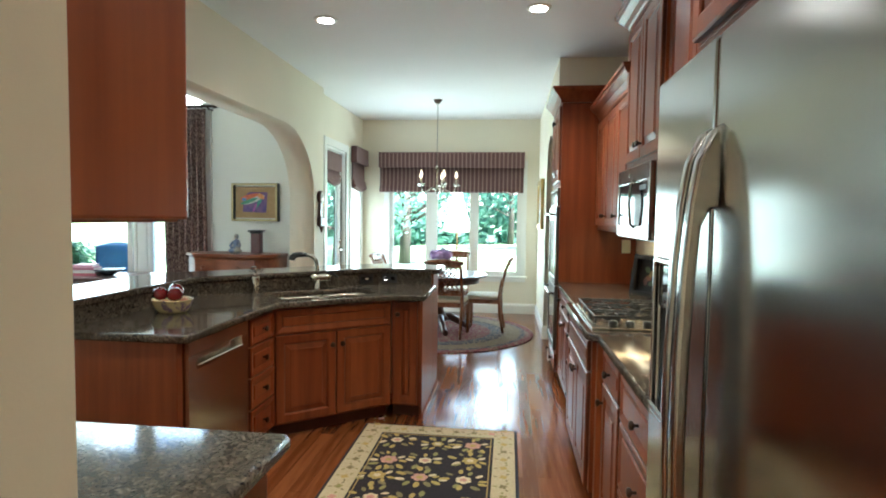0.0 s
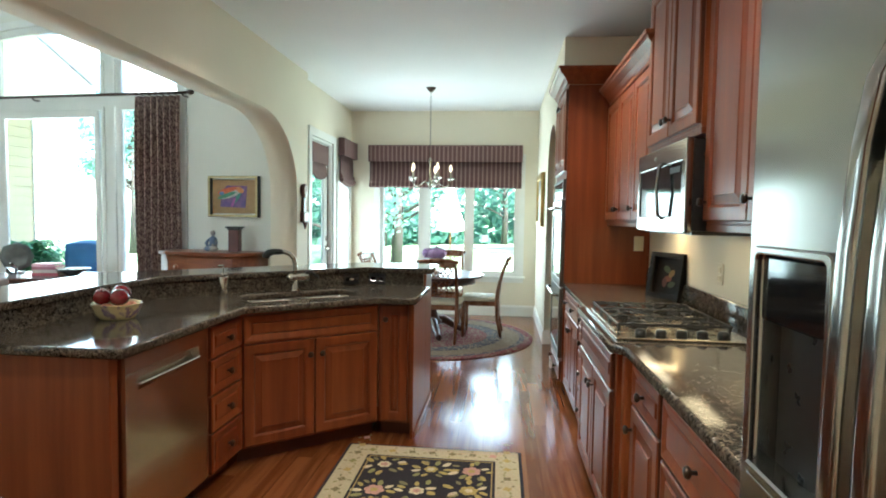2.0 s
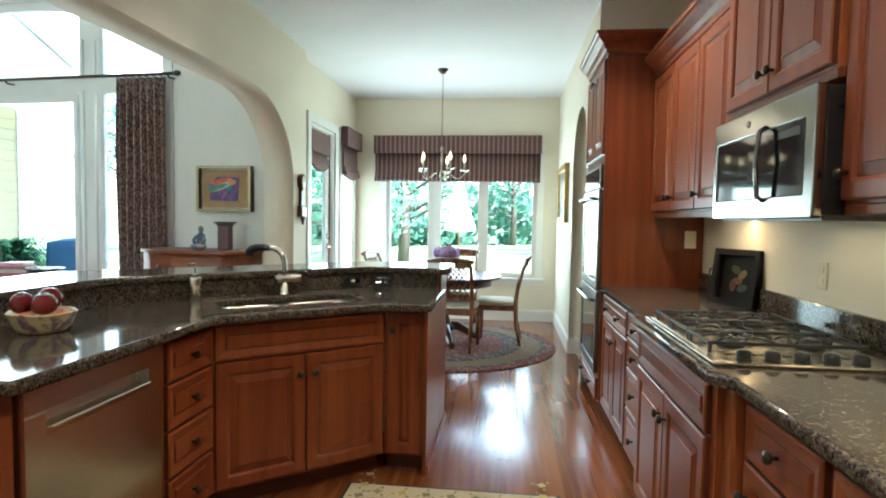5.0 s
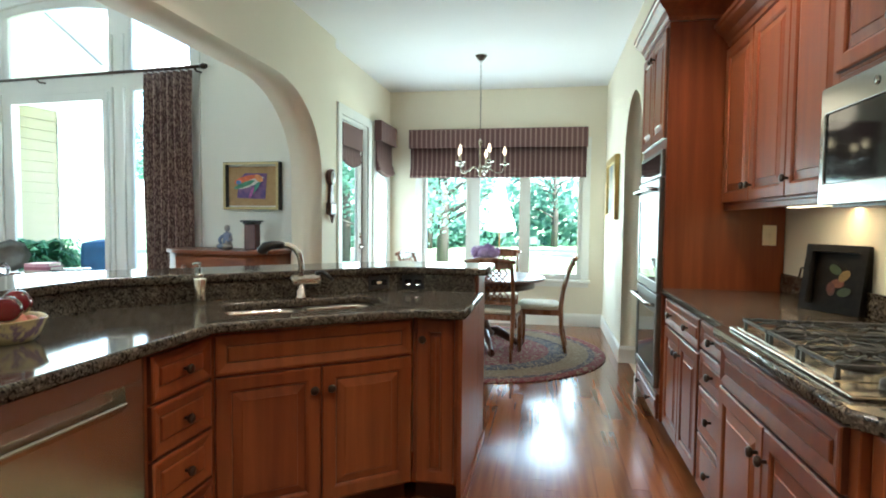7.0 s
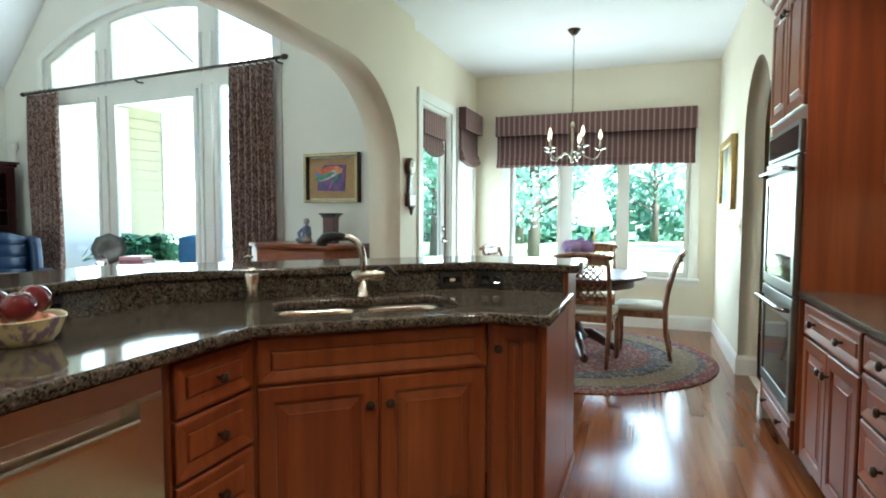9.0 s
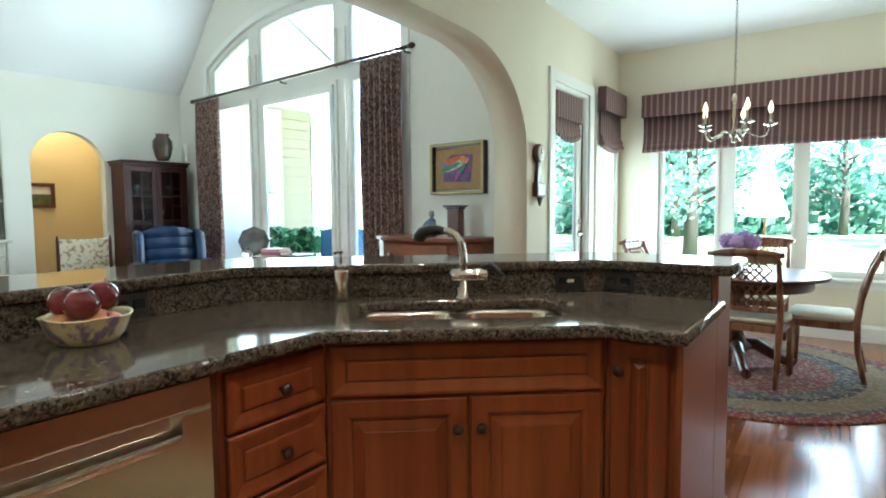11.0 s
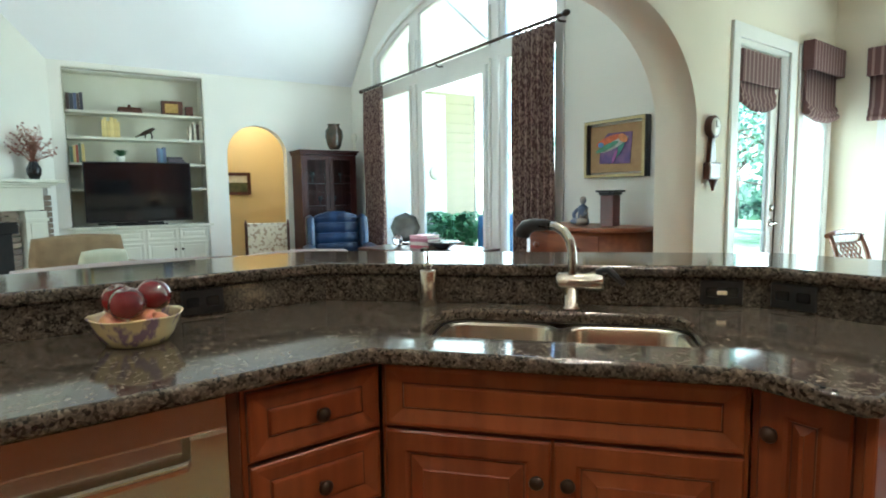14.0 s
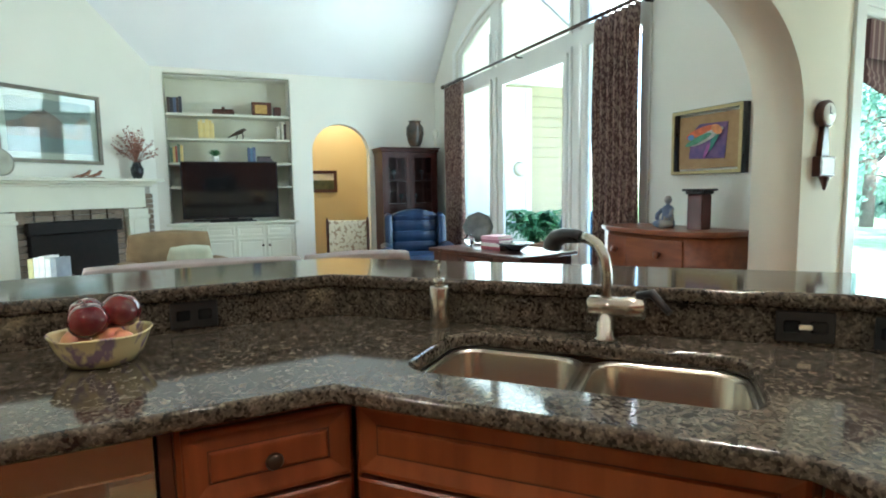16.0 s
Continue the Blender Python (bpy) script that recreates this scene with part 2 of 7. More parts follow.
def tube(bm, pts, radius, seg=10):
    """A round bar along points; radius may be a list."""
    pts = [Vector(p) for p in pts]
    rs = radius if isinstance(radius, (list, tuple)) else [radius] * len(pts)
    rings, side = [], None
    for i, p in enumerate(pts):
        d = (pts[min(i + 1, len(pts) - 1)] - pts[max(i - 1, 0)]).normalized()
        if side is None:
            side = d.orthogonal().normalized()
        side = (side - d * side.dot(d)).normalized()
        up = d.cross(side)
        rings.append([bm.verts.new(p + (side * math.cos(2 * math.pi * k / seg) + up * math.sin(2 * math.pi * k / seg)) * rs[i]) for k in range(seg)])
    for a, b in zip(rings, rings[1:]):
        for k in range(seg):
            f = bm.faces.new((a[k], a[(k + 1) % seg], b[(k + 1) % seg], b[k]))
            f.smooth = True
    bm.faces.new(list(reversed(rings[0])))
    bm.faces.new(rings[-1])
    return bm


def sweep(bm, profile, path):
    """Moves a closed profile of (out, up) along path points (x, y); out is to the right of the way. Mitred corners."""
    pts = [Vector(p) for p in path]
    rings = []
    for i, p in enumerate(pts):
        d1 = (p - pts[i - 1]).normalized() if i else None
        d2 = (pts[i + 1] - p).normalized() if i + 1 < len(pts) else None
        d1, d2 = d1 or d2, d2 or d1
        n1, n2 = Vector((d1.y, -d1.x)), Vector((d2.y, -d2.x))
        nn = (n1 + n2) / max(0.3, 1 + n1.dot(n2))
        rings.append([bm.verts.new((p.x + nn.x * o, p.y + nn.y * o, u)) for o, u in profile])
    k = len(profile)
    for a, b in zip(rings, rings[1:]):
        for j in range(k):
            bm.faces.new((a[j], a[(j + 1) % k], b[(j + 1) % k], b[j]))
    bm.faces.new(rings[0])
    bm.faces.new(list(reversed(rings[-1])))
    bmesh.ops.recalc_face_normals(bm, faces=bm.faces)
    return bm


def blob(bm, centre, size, seed=0, rough=0.12, sub=2, freq=2.2):
    """A soft uneven lump."""
    g = bmesh.ops.create_icosphere(bm, subdivisions=sub, radius=1.0)
    off = Vector((seed * 3.7, seed * 1.3, 0))
    for v in g["verts"]:
        k = 1 + rough * noise.noise(v.co * freq + off)
        v.co = Vector(centre) + Vector((v.co.x * size[0] * k, v.co.y * size[1] * k, v.co.z * size[2] * k))
        for f in v.link_faces:
            f.smooth = True
    return bm


def cushion(bm, x0, x1, y0, y1, z0, z1, puff=0.25, n=8):
    """A rounded stuffed block: a superellipsoid grid."""
    c = Vector(((x0 + x1) / 2, (y0 + y1) / 2, (z0 + z1) / 2))
    h = Vector(((x1 - x0) / 2, (y1 - y0) / 2, (z1 - z0) / 2))
    before = set(bm.verts)
    g = bmesh.ops.create_cube(bm, size=2.0)
    es = list({e for v in g["verts"] for e in v.link_edges})
    bmesh.ops.subdivide_edges(bm, edges=es, cuts=n, use_grid_fill=True)
    for v in set(bm.verts) - before:
        p = v.co.copy()
        s = p.normalized() * max(abs(p.x), abs(p.y), abs(p.z)) * 1.25
        q = p.lerp(s, puff)
        v.co = c + Vector((q.x * h.x, q.y * h.y, q.z * h.z))
        for f in v.link_faces:
            f.smooth = True
    return bm


def mesh_of(name, bm, material):
    me = bpy.data.meshes.new(name)
    bm.to_mesh(me)
    bm.free()
    me.materials.append(material)
    return me


def part(name, bm, material, parent, label="", m=None):
    ob = new(name, mesh_of(name, bm, material))
    ob.parent = parent
    if m is not None:
        ob.matrix_basis = m
    if label:
        ob["label"] = label
    return ob


def thing(name, m, label, category, group="", kind=""):
    ob = new(name)
    ob.matrix_basis = m
    ob.empty_display_size = 0.1
    return tagged(ob, label, category, group, kind)


def solid(name, bm, material, label="", category="", kind="", m=None, group=""):
    ob = new(name, mesh_of(name, bm, material))
    if m is not None:
        ob.matrix_basis = m
    return tagged(ob, label, category, group, kind)


def plate(outline, holes, thick, bevel=0.0, res=2):
    """A flat slab in the xy plane, from z=-thick to 0, with holes through it; returned as a bmesh."""
    cu = bpy.data.curves.new("plate", "CURVE")
    cu.dimensions, cu.fill_mode = "2D", "BOTH"
    cu.extrude, cu.bevel_depth, cu.bevel_resolution, cu.offset = thick / 2 - bevel, bevel, res, -bevel
    for ring in (outline, *holes):
        sp = cu.splines.new("POLY")
        sp.points.add(len(ring) - 1)
        for k, (x, y) in enumerate(ring):
            sp.points[k].co = (x, y, 0, 1)
        sp.use_cyclic_u = True
    ob = bpy.data.objects.new("plate", cu)
    scene.collection.objects.link(ob)
    dg = bpy.context.evaluated_depsgraph_get()
    dg.update()
    me = bpy.data.meshes.new_from_object(ob.evaluated_get(dg))
    bm = bmesh.new()
    bm.from_mesh(me)
    bmesh.ops.remove_doubles(bm, verts=bm.verts, dist=0.0004)
    bmesh.ops.translate(bm, verts=bm.verts, vec=(0, 0, -thick / 2))
    bpy.data.objects.remove(ob)
    bpy.data.curves.remove(cu)
    bpy.data.meshes.remove(me)
    return bm


def upright(outline, holes, thick):
    """A wall: outline in (x, z), from y=0 back to y=+thick."""
    bm = plate(outline, holes, thick)
    bmesh.ops.transform(bm, matrix=Matrix.Rotation(radians(90), 4, "X"), verts=bm.verts)
    return bm


def rounded(x0, x1, y0, y1, r, n=6):
    out = []
    for cx, cy, a0 in ((x1 - r, y1 - r, 0), (x0 + r, y1 - r, 90), (x0 + r, y0 + r, 180), (x1 - r, y0 + r, 270)):
        for k in range(n + 1):
            a = radians(a0 + 90 * k / n)
            out.append((cx + r * math.cos(a), cy + r * math.sin(a)))
    return out


def arch_ring(x0, x1, z0, spring, rise, n=20):
    c, r = (x0 + x1) / 2, (x1 - x0) / 2
    return [(x0, z0), (x1, z0)] + [(c + r * math.cos(math.pi * k / n), spring + rise * math.sin(math.pi * k / n)) for k in range(n + 1)]


def panel_front(w, h, x=0.0, z=0.0, thick=0.02, rail=0.06):
    """A raised-panel cabinet front in the xz plane, facing -y, its back at y=0."""
    bm = bmesh.new()
    loops = [(0, 0), (0, -thick + 0.005), (0.005, -thick), (rail - 0.012, -thick), (rail - 0.004, -thick + 0.004), (rail, -thick + 0.010), (rail + 0.003, -thick + 0.010), (rail + 0.034, -thick + 0.002), (rail + 0.037, -thick - 0.001)]
    if rail <= 0.05:
        loops = [(0, 0), (0, -thick + 0.005), (0.004, -thick + 0.001), (0.012, -thick), (0.034, -thick + 0.006), (0.044, -thick + 0.009), (0.047, -thick + 0.009), (0.050, -thick + 0.003), (0.054, -thick + 0.002)]
    lim = min(w, h) / 2 - 0.004
    rings = []
    for i, d in loops:
        i = min(i, lim)
        rings.append([bm.verts.new(p) for p in ((x + i, d, z + i), (x + w - i, d, z + i), (x + w - i, d, z + h - i), (x + i, d, z + h - i))])
    for i, (a, b) in enumerate(zip(rings, rings[1:])):
        for k in range(4):
            f = bm.faces.new((a[k], a[(k + 1) % 4], b[(k + 1) % 4], b[k]))
            f.material_index = 1 if i in (0, 5) else 0
    bm.faces.new(rings[-1])
    bm.faces.new(list(reversed(rings[0])))
    return bm


def glazed(ob):
    """Dark glaze rubbed into the grooves of a raised panel."""
    ob.data.materials.append(cherry_dark)
    return ob


def knob_at(x, z, parent, y=-0.02):
    bm = lathe([(0.0, -0.001), (0.006, 0.0), (0.006, 0.014), (0.015, 0.018), (0.018, 0.025), (0.014, 0.032), (0.0, 0.034)], 14)
    return part("knob", bm, bronze, parent, "dark bronze knob", pose(x, y, z, 90))


def cabinet(name, m, w, depth, z0, z1, fronts, label, toe=0.0, group="", end=False):
    """fronts: (kind, x, z, width, height, knob side) in the cabinet's own front plane."""
    c = thing(name, m, label, "cabinet", group)
    bm = boxes((0.001, w - 0.001, 0.0, depth, z0 + toe, z1), bevel=0.002)
    part("body", bm, cherry, c)
    if toe:
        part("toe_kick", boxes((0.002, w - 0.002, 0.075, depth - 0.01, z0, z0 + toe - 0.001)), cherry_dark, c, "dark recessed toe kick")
    for kind, x, z, fw, fh, side in fronts:
        f = part(kind, panel_front(fw, fh, x, z, rail=0.05 if kind == "drawer" else 0.062), cherry, c, m=pose(0, -0.0005, 0))
        glazed(f)
        kz = z + fh / 2
        if kind == "door":
            kz = z + fh - 0.09 if z0 < 0.5 else z + 0.075
        if side == "c":
            knob_at(x + fw / 2, kz, f)
        elif side == "l":
            knob_at(x + 0.032, kz, f)
        elif side == "r":
            knob_at(x + fw - 0.032, kz, f)
        elif side == "lr":
            knob_at(x + fw * 0.25, kz, f)
            knob_at(x + fw * 0.75, kz, f)
    return c


CROWN = [(0, 0), (0.012, 0), (0.015, 0.02), (0.025, 0.03), (0.04, 0.055), (0.075, 0.085), (0.08, 0.1), (0.09, 0.105), (0.092, 0.125), (0, 0.125)]

# ---- structure ----
CEIL, NY, WX, EX = 2.96, 8.52, -2.23, 0.5


def structure(name, bm, material, label="", m=None, category=""):
    return solid(name, bm, material, label, category, "structure", m)


def faces_west(x, y):
    return pose(x, y, 0, 0, 0, -90)


def faces_east(x, y):
    return pose(x, y, 0, 0, 0, 90)


floor = structure("floor", boxes((-2.25, 3.2, -2.1, 8.7, -0.06, -0.001), (-2.45, -2.25, -2.1, 6.5, -0.06, -0.001), (-4.5, -2.45, -2.1, 6.3, -0.06, -0.006)), floor_wood, "glossy reddish brown hardwood strip floor", category="floor")
structure("floor_living", boxes((-6.1, 0.0, -6.9, -0.002, -0.06, -0.003)), floor_wood, "reddish brown hardwood floor of the sitting room", LIV, "floor")
structure("ceiling", boxes((-2.42, 3.2, -2.1, 8.7, CEIL, CEIL + 0.12)), ceil_paint, "smooth white painted flat ceiling", category="ceiling")
structure("ceiling_south", boxes((-4.5, -2.42, -2.1, 0.4, CEIL, CEIL + 0.12)), ceil_paint, "smooth white painted ceiling of the hall", category="ceiling")
# north wall with the wide window
structure("wall_north", upright([(-2.35, 0), (0.62, 0), (0.62, CEIL), (-2.35, CEIL)], [[(-1.79, 0.58), (0.235, 0.58), (0.235, 2.25), (-1.79, 2.25)]], 0.15), wall_paint, "warm beige painted dining wall with a wide window", pose(0, NY, 0), "wall")
# west dining wall with a glazed door and a side window; local x runs north
structure("wall_west_dining", upright([(0.137, 0), (NY - 6.2, 0), (NY - 6.2, CEIL), (0.137, CEIL)], [[(0.51, -0.01), (1.38, -0.01), (1.38, 2.36), (0.51, 2.36)], [(1.62, 0.1), (2.18, 0.1), (2.18, 2.36), (1.62, 2.36)]], 0.14), wall_paint, "warm beige painted wall with a glazed door and side window", faces_east(WX, 6.2), "wall")
# arch wall between kitchen and sitting room; local x runs north from y=-0.2
OX = 0.4
ell = [(5.15 + 0.86 * math.sin(radians(a)), 1.67 + 0.705 * math.cos(radians(a))) for a in range(0, 90, 4)] + [(6.01, 1.67)]
ell_s = [(1.66 - 0.86 * math.sin(radians(a)), 1.67 + 0.705 * math.cos(radians(a))) for a in range(90, -1, -5)]
hole = [(0.80, 0.0)] + ell_s + ell + [(6.01, 0.0)]
structure("wall_arch", upright([(0, 0), (0.80 - OX, 0)] + [(y - OX, z) for y, z in hole[1:-1]] + [(6.01 - OX, 0), (6.335 - OX, 0), (6.335 - OX, CEIL), (0, CEIL)], [], 0.285), wall_paint, "beige plastered wall with a wide flat arch", faces_east(-2.13, OX), "wall")
# east side
structure("wall_east", boxes((1.16, 1.3, -2.1, 5.7, 0, CEIL)), wall_paint, "beige kitchen wall behind the cooktop", category="wall")
structure("wall_east_dining", upright([(0, 0), (NY - 5.69, 0), (NY - 5.69, CEIL), (0, CEIL)], [arch_ring(NY - 6.73, NY - 5.74, -0.01, 1.88, 0.5)], 0.14), wall_paint, "beige dining wall with a narrow round-topped arch", faces_west(EX, NY), "wall")
structure("wall_soffit", boxes((0.5, 1.16, 5.25, 5.69, 2.62, CEIL)), wall_paint, "beige soffit over the oven tower", category="wall")
structure("wall_hall_east", boxes((2.4, 2.52, 5.0, 8.6, 0, CEIL), (0.62, 2.4, 8.6, 8.7, 0, CEIL), (1.3, 2.4, 5.0, 5.12, 0, CEIL)), hall_paint, "ochre hall wall seen through an arch", category="wall")
structure("wall_south", boxes((-4.5, 1.3, -2.2, -2.1, 0, CEIL), (-4.6, -4.5, -2.2, 0.4, 0, CEIL)), wall_paint, "beige wall that closes the kitchen", category="wall")
structure("wall_stub", boxes((-4.5, -0.415, 0.27, 0.40, 0, CEIL), bevel=0.006), wall_paint, "beige end of a partition wall beside the bar", category="wall")


def baseboard(name, path, h=0.16):
    prof = [(0.002, 0.0), (0.016, 0.0), (0.016, h - 0.03), (0.011, h - 0.015), (0.006, h), (0.002, h)]
    return structure(name, sweep(bmesh.new(), prof, path), white, "white moulded baseboard", category="baseboard")


baseboard("baseboard_north", [(WX, NY), (EX, NY)])
baseboard("baseboard_east", [(EX, NY), (EX, 6.73), (0.64, 6.73)])
baseboard("baseboard_east_near", [(0.64, 5.74), (EX, 5.74), (EX, 5.67)])
baseboard("baseboard_west", [(WX, 6.34), (WX, 6.62)])
baseboard("baseboard_west_far", [(WX, 7.70), (WX, NY)])

# ---- kitchen: the island with its raised bar ----
A, B = Vector((-1.43, 3.255)), Vector((-0.77, 3.80))
DIAG = math.degrees(math.atan2(B.y - A.y, B.x - A.x))
DW = (B - A).length
cabinet("drawer_cabinet", faces_east(-1.43, 2.90), 0.35, 0.55, 0, 0.875, [("drawer", 0.012, 0.70, 0.326, 0.155, "c"), ("drawer", 0.012, 0.515, 0.326, 0.175, "c"), ("drawer", 0.012, 0.325, 0.326, 0.18, "c"), ("drawer", 0.012, 0.115, 0.326, 0.20, "c")], "cherry wood drawer unit with four raised-panel drawers", toe=0.10)
sink = cabinet("sink_cabinet", pose(A.x, A.y, 0, 0, 0, DIAG), DW, 0.09, 0, 0.875, [("door", 0.015, 0.115, DW / 2 - 0.019, 0.575, "r"), ("door", DW / 2 + 0.004, 0.115, DW / 2 - 0.019, 0.575, "l")], "cherry wood corner sink cabinet with two raised-panel doors", toe=0.10)
glazed(part("false_drawer", panel_front(DW - 0.03, 0.155, 0.015, 0.70, rail=0.05), cherry, sink, m=pose(0, -0.0005, 0)))
ec = cabinet("end_cabinet", pose(B.x, B.y, 0), 0.21, 0.5, 0, 0.875, [("door", 0.022, 0.115, 0.17, 0.745, "l")], "narrow cherry wood end cabinet with one raised-panel door", toe=0.10)
inv = pose(-B.x, -B.y, 0)
part("end_panel", boxes((-0.560, -0.540, 3.785, 4.359, 0.0, 0.874), bevel=0.003), cherry, ec, m=inv)
part("riser_panel", boxes((-0.560, -0.540, 4.36, 4.66, 0.0, 1.003), bevel=0.003), cherry, ec, m=inv)
part("shoe_moulding", boxes((-0.5395, -0.530, 3.80, 4.665, 0.0, 0.045), bevel=0.003), cherry, ec, m=inv)
solid("filler_strip", boxes((-1.47, -1.428, 2.873, 2.899, 0.1, 0.874), bevel=0.002), cherry_dark, "dark stile between dishwasher and drawers", "panel")

solid("bar_end_panel", boxes((-2.185, -2.03, 2.135, 2.158, 0.0, 1.003), bevel=0.003), cherry, "flat cherry wood panel closing the end of the bar wall", "panel")

# dishwasher
dish = thing("dishwasher", faces_east(-1.425, 2.265), "brushed stainless steel dishwasher with a pocket handle", "dishwasher")
part("body", boxes((0.003, 0.603, 0.03, 0.56, 0.1, 0.868)), black, dish)
part("side_panel", boxes((-0.05, -0.005, 0.007, 0.605, 0.0, 0.874), bevel=0.003), cherry, dish, "flat cherry wood side panel")
part("toe_kick", boxes((0.0, 0.606, 0.09, 0.12, 0.0, 0.099)), black, dish)
bm = bmesh.new()
prof = [(0.03, 0.105), (0.0, 0.11), (-0.012, 0.13), (-0.016, 0.40), (-0.016, 0.722), (-0.022, 0.735), (-0.030, 0.741), (-0.031, 0.746), (-0.026, 0.750), (0.018, 0.752), (0.024, 0.786), (-0.014, 0.795), (-0.016, 0.80), (-0.014, 0.862), (0.0, 0.868), (0.03, 0.868)]
flatp = [(y if abs(z - 0.76) > 0.03 else -0.016, z) for y, z in prof]
xs = [0.004, 0.075, 0.085, 0.52, 0.53, 0.602]
cols = [[bm.verts.new((x, y, z)) for y, z in (prof if 0.08 < x < 0.525 else flatp)] for x in xs]
for a, b in zip(cols, cols[1:]):
    for k in range(len(prof) - 1):
        f = bm.faces.new((a[k], b[k], b[k + 1], a[k + 1]))
bm.faces.new(cols[0])
bm.faces.new(list(reversed(cols[-1])))
bmesh.ops.recalc_face_normals(bm, faces=bm.faces)
part("door", bm, steel_h, dish, "brushed steel door with scooped handle")

# knee wall, its stone face, counters and sink
BS = [(-2.03, 2.16), (-2.03, 3.395), (-1.0, 4.36), (-0.562, 4.36)]
structure("knee_wall", sweep(bmesh.new(), [(-0.15, 0.0), (-0.001, 0.0), (-0.001, 1.003), (-0.15, 1.003)], BS), wall_paint, "low wall that carries the raised bar", category="wall")
solid("backsplash", sweep(bmesh.new(), [(0.0, 0.9155), (0.02, 0.9155), (0.02, 1.0035), (0.0, 1.0035)], BS), granite, "polished dark brown granite riser behind the sink", "backsplash")
solid("raised_counter", plate([(-1.995, 2.13), (-1.995, 3.38), (-0.985, 4.325), (-0.51, 4.325), (-0.49, 4.345), (-0.49, 4.74), (-0.51, 4.76), (-1.11, 4.76), (-2.45, 3.52), (-2.45, 2.13)], [], 0.04, 0.012, 3), granite, "polished dark brown granite raised bar top", "counter", m=pose(0, 0, 1.045))
SC = Vector((-1.245, 3.715))
su = Vector((math.cos(radians(DIAG)), math.sin(radians(DIAG))))
sv = Vector((-su.y, su.x))
sink_hole = [tuple(SC + su * x + sv * y) for x, y in rounded(-0.35, 0.35, -0.175, 0.165, 0.07)]
solid("counter_island", plate([(-1.375, 2.195), (-1.37, 3.19), (-0.735, 3.70), (-0.54, 3.69), (-0.515, 3.715), (-0.515, 4.358), (-1.0, 4.358), (-2.028, 3.395), (-2.028, 2.195)], [sink_hole], 0.04, 0.012, 3), granite, "polished speckled brown granite counter with sink cutout", "counter", m=pose(0, 0, 0.915))
basin = thing("kitchen_sink", pose(SC.x, SC.y, 0.874, 0, 0, DIAG), "double-bowl undermount brushed steel kitchen sink", "sink")


def bowl_part(x0, x1, y0, y1):
    bm = bmesh.new()
    rings = []
    for inset, z, r in ((-0.012, 0.0, 0.07), (0.0, 0.0, 0.065), (0.004, -0.01, 0.065), (0.012, -0.17, 0.06), (0.03, -0.19, 0.05), (0.09, -0.196, 0.03)):
        rings.append([bm.verts.new((x, y, z)) for x, y in rounded(x0 + inset, x1 - inset, y0 + inset, y1 - inset, r)])
    n = len(rings[0])
    for a, b in zip(rings, rings[1:]):
        for k in range(n):
            f = bm.faces.new((a[k], a[(k + 1) % n], b[(k + 1) % n], b[k]))
            f.smooth = True
    bm.faces.new(rings[-1])
    return bm


for x0, x1 in ((-0.342, -0.018), (0.018, 0.342)):
    part("bowl", bowl_part(x0, x1, -0.168, 0.158), steel_h, basin)
    part("drain", lathe([(0.0, -0.197), (0.045, -0.197), (0.045, -0.193), (0.03, -0.19), (0.0, -0.192)], 20), chrome, basin, m=pose((x0 + x1) / 2, 0.0, 0))
part("divider", boxes((-0.02, 0.02, -0.168, 0.158, -0.06, -0.006), bevel=0.008, seg=2), steel_h, basin)

fp = SC + su * 0.03 + sv * 0.215
faucet = thing("faucet", pose(fp.x, fp.y, 0.915, 0, 0, 0), "brushed nickel pull-out faucet with a black spray head", "faucet")
part("base", lathe([(0.0, 0), (0.032, 0), (0.032, 0.006), (0.025, 0.012), (0.023, 0.10), (0.0, 0.10)], 20), chrome, faucet)
vm = pose(0, 0, 0.085, 0, 0, DIAG) @ pose(0, 0, 0, 0, 90, 0)
part("valve_body", lathe([(0.0, -0.05), (0.018, -0.048), (0.028, -0.038), (0.028, 0.0), (0.026, 0.04), (0.029, 0.055), (0.029, 0.09), (0.02, 0.10), (0.0, 0.10)], 20), chrome, faucet, m=vm)
part("lever", tube(bmesh.new(), [(0.055, 0.05, 0.115), (0.085, 0.07, 0.125), (0.14, 0.07, 0.085)], [0.010, 0.012, 0.008], 10), black, faucet, "black lever handle")
sp = [(0, 0, 0.09), (0.003, 0, 0.13), (0.003, 0, 0.17), (-0.006, -0.001, 0.212), (-0.028, -0.003, 0.240), (-0.058, -0.006, 0.254), (-0.082, -0.009, 0.256)]
part("spout", tube(bmesh.new(), sp, 0.0145, 14), chrome, faucet)
part("spray_head", tube(bmesh.new(), [(-0.080, -0.009, 0.256), (-0.10, -0.011, 0.258), (-0.142, -0.015, 0.257), (-0.172, -0.019, 0.248), (-0.187, -0.021, 0.232), (-0.190, -0.022, 0.216)], [0.0155, 0.019, 0.021, 0.025, 0.026, 0.024], 14), black, faucet, "black spray head")

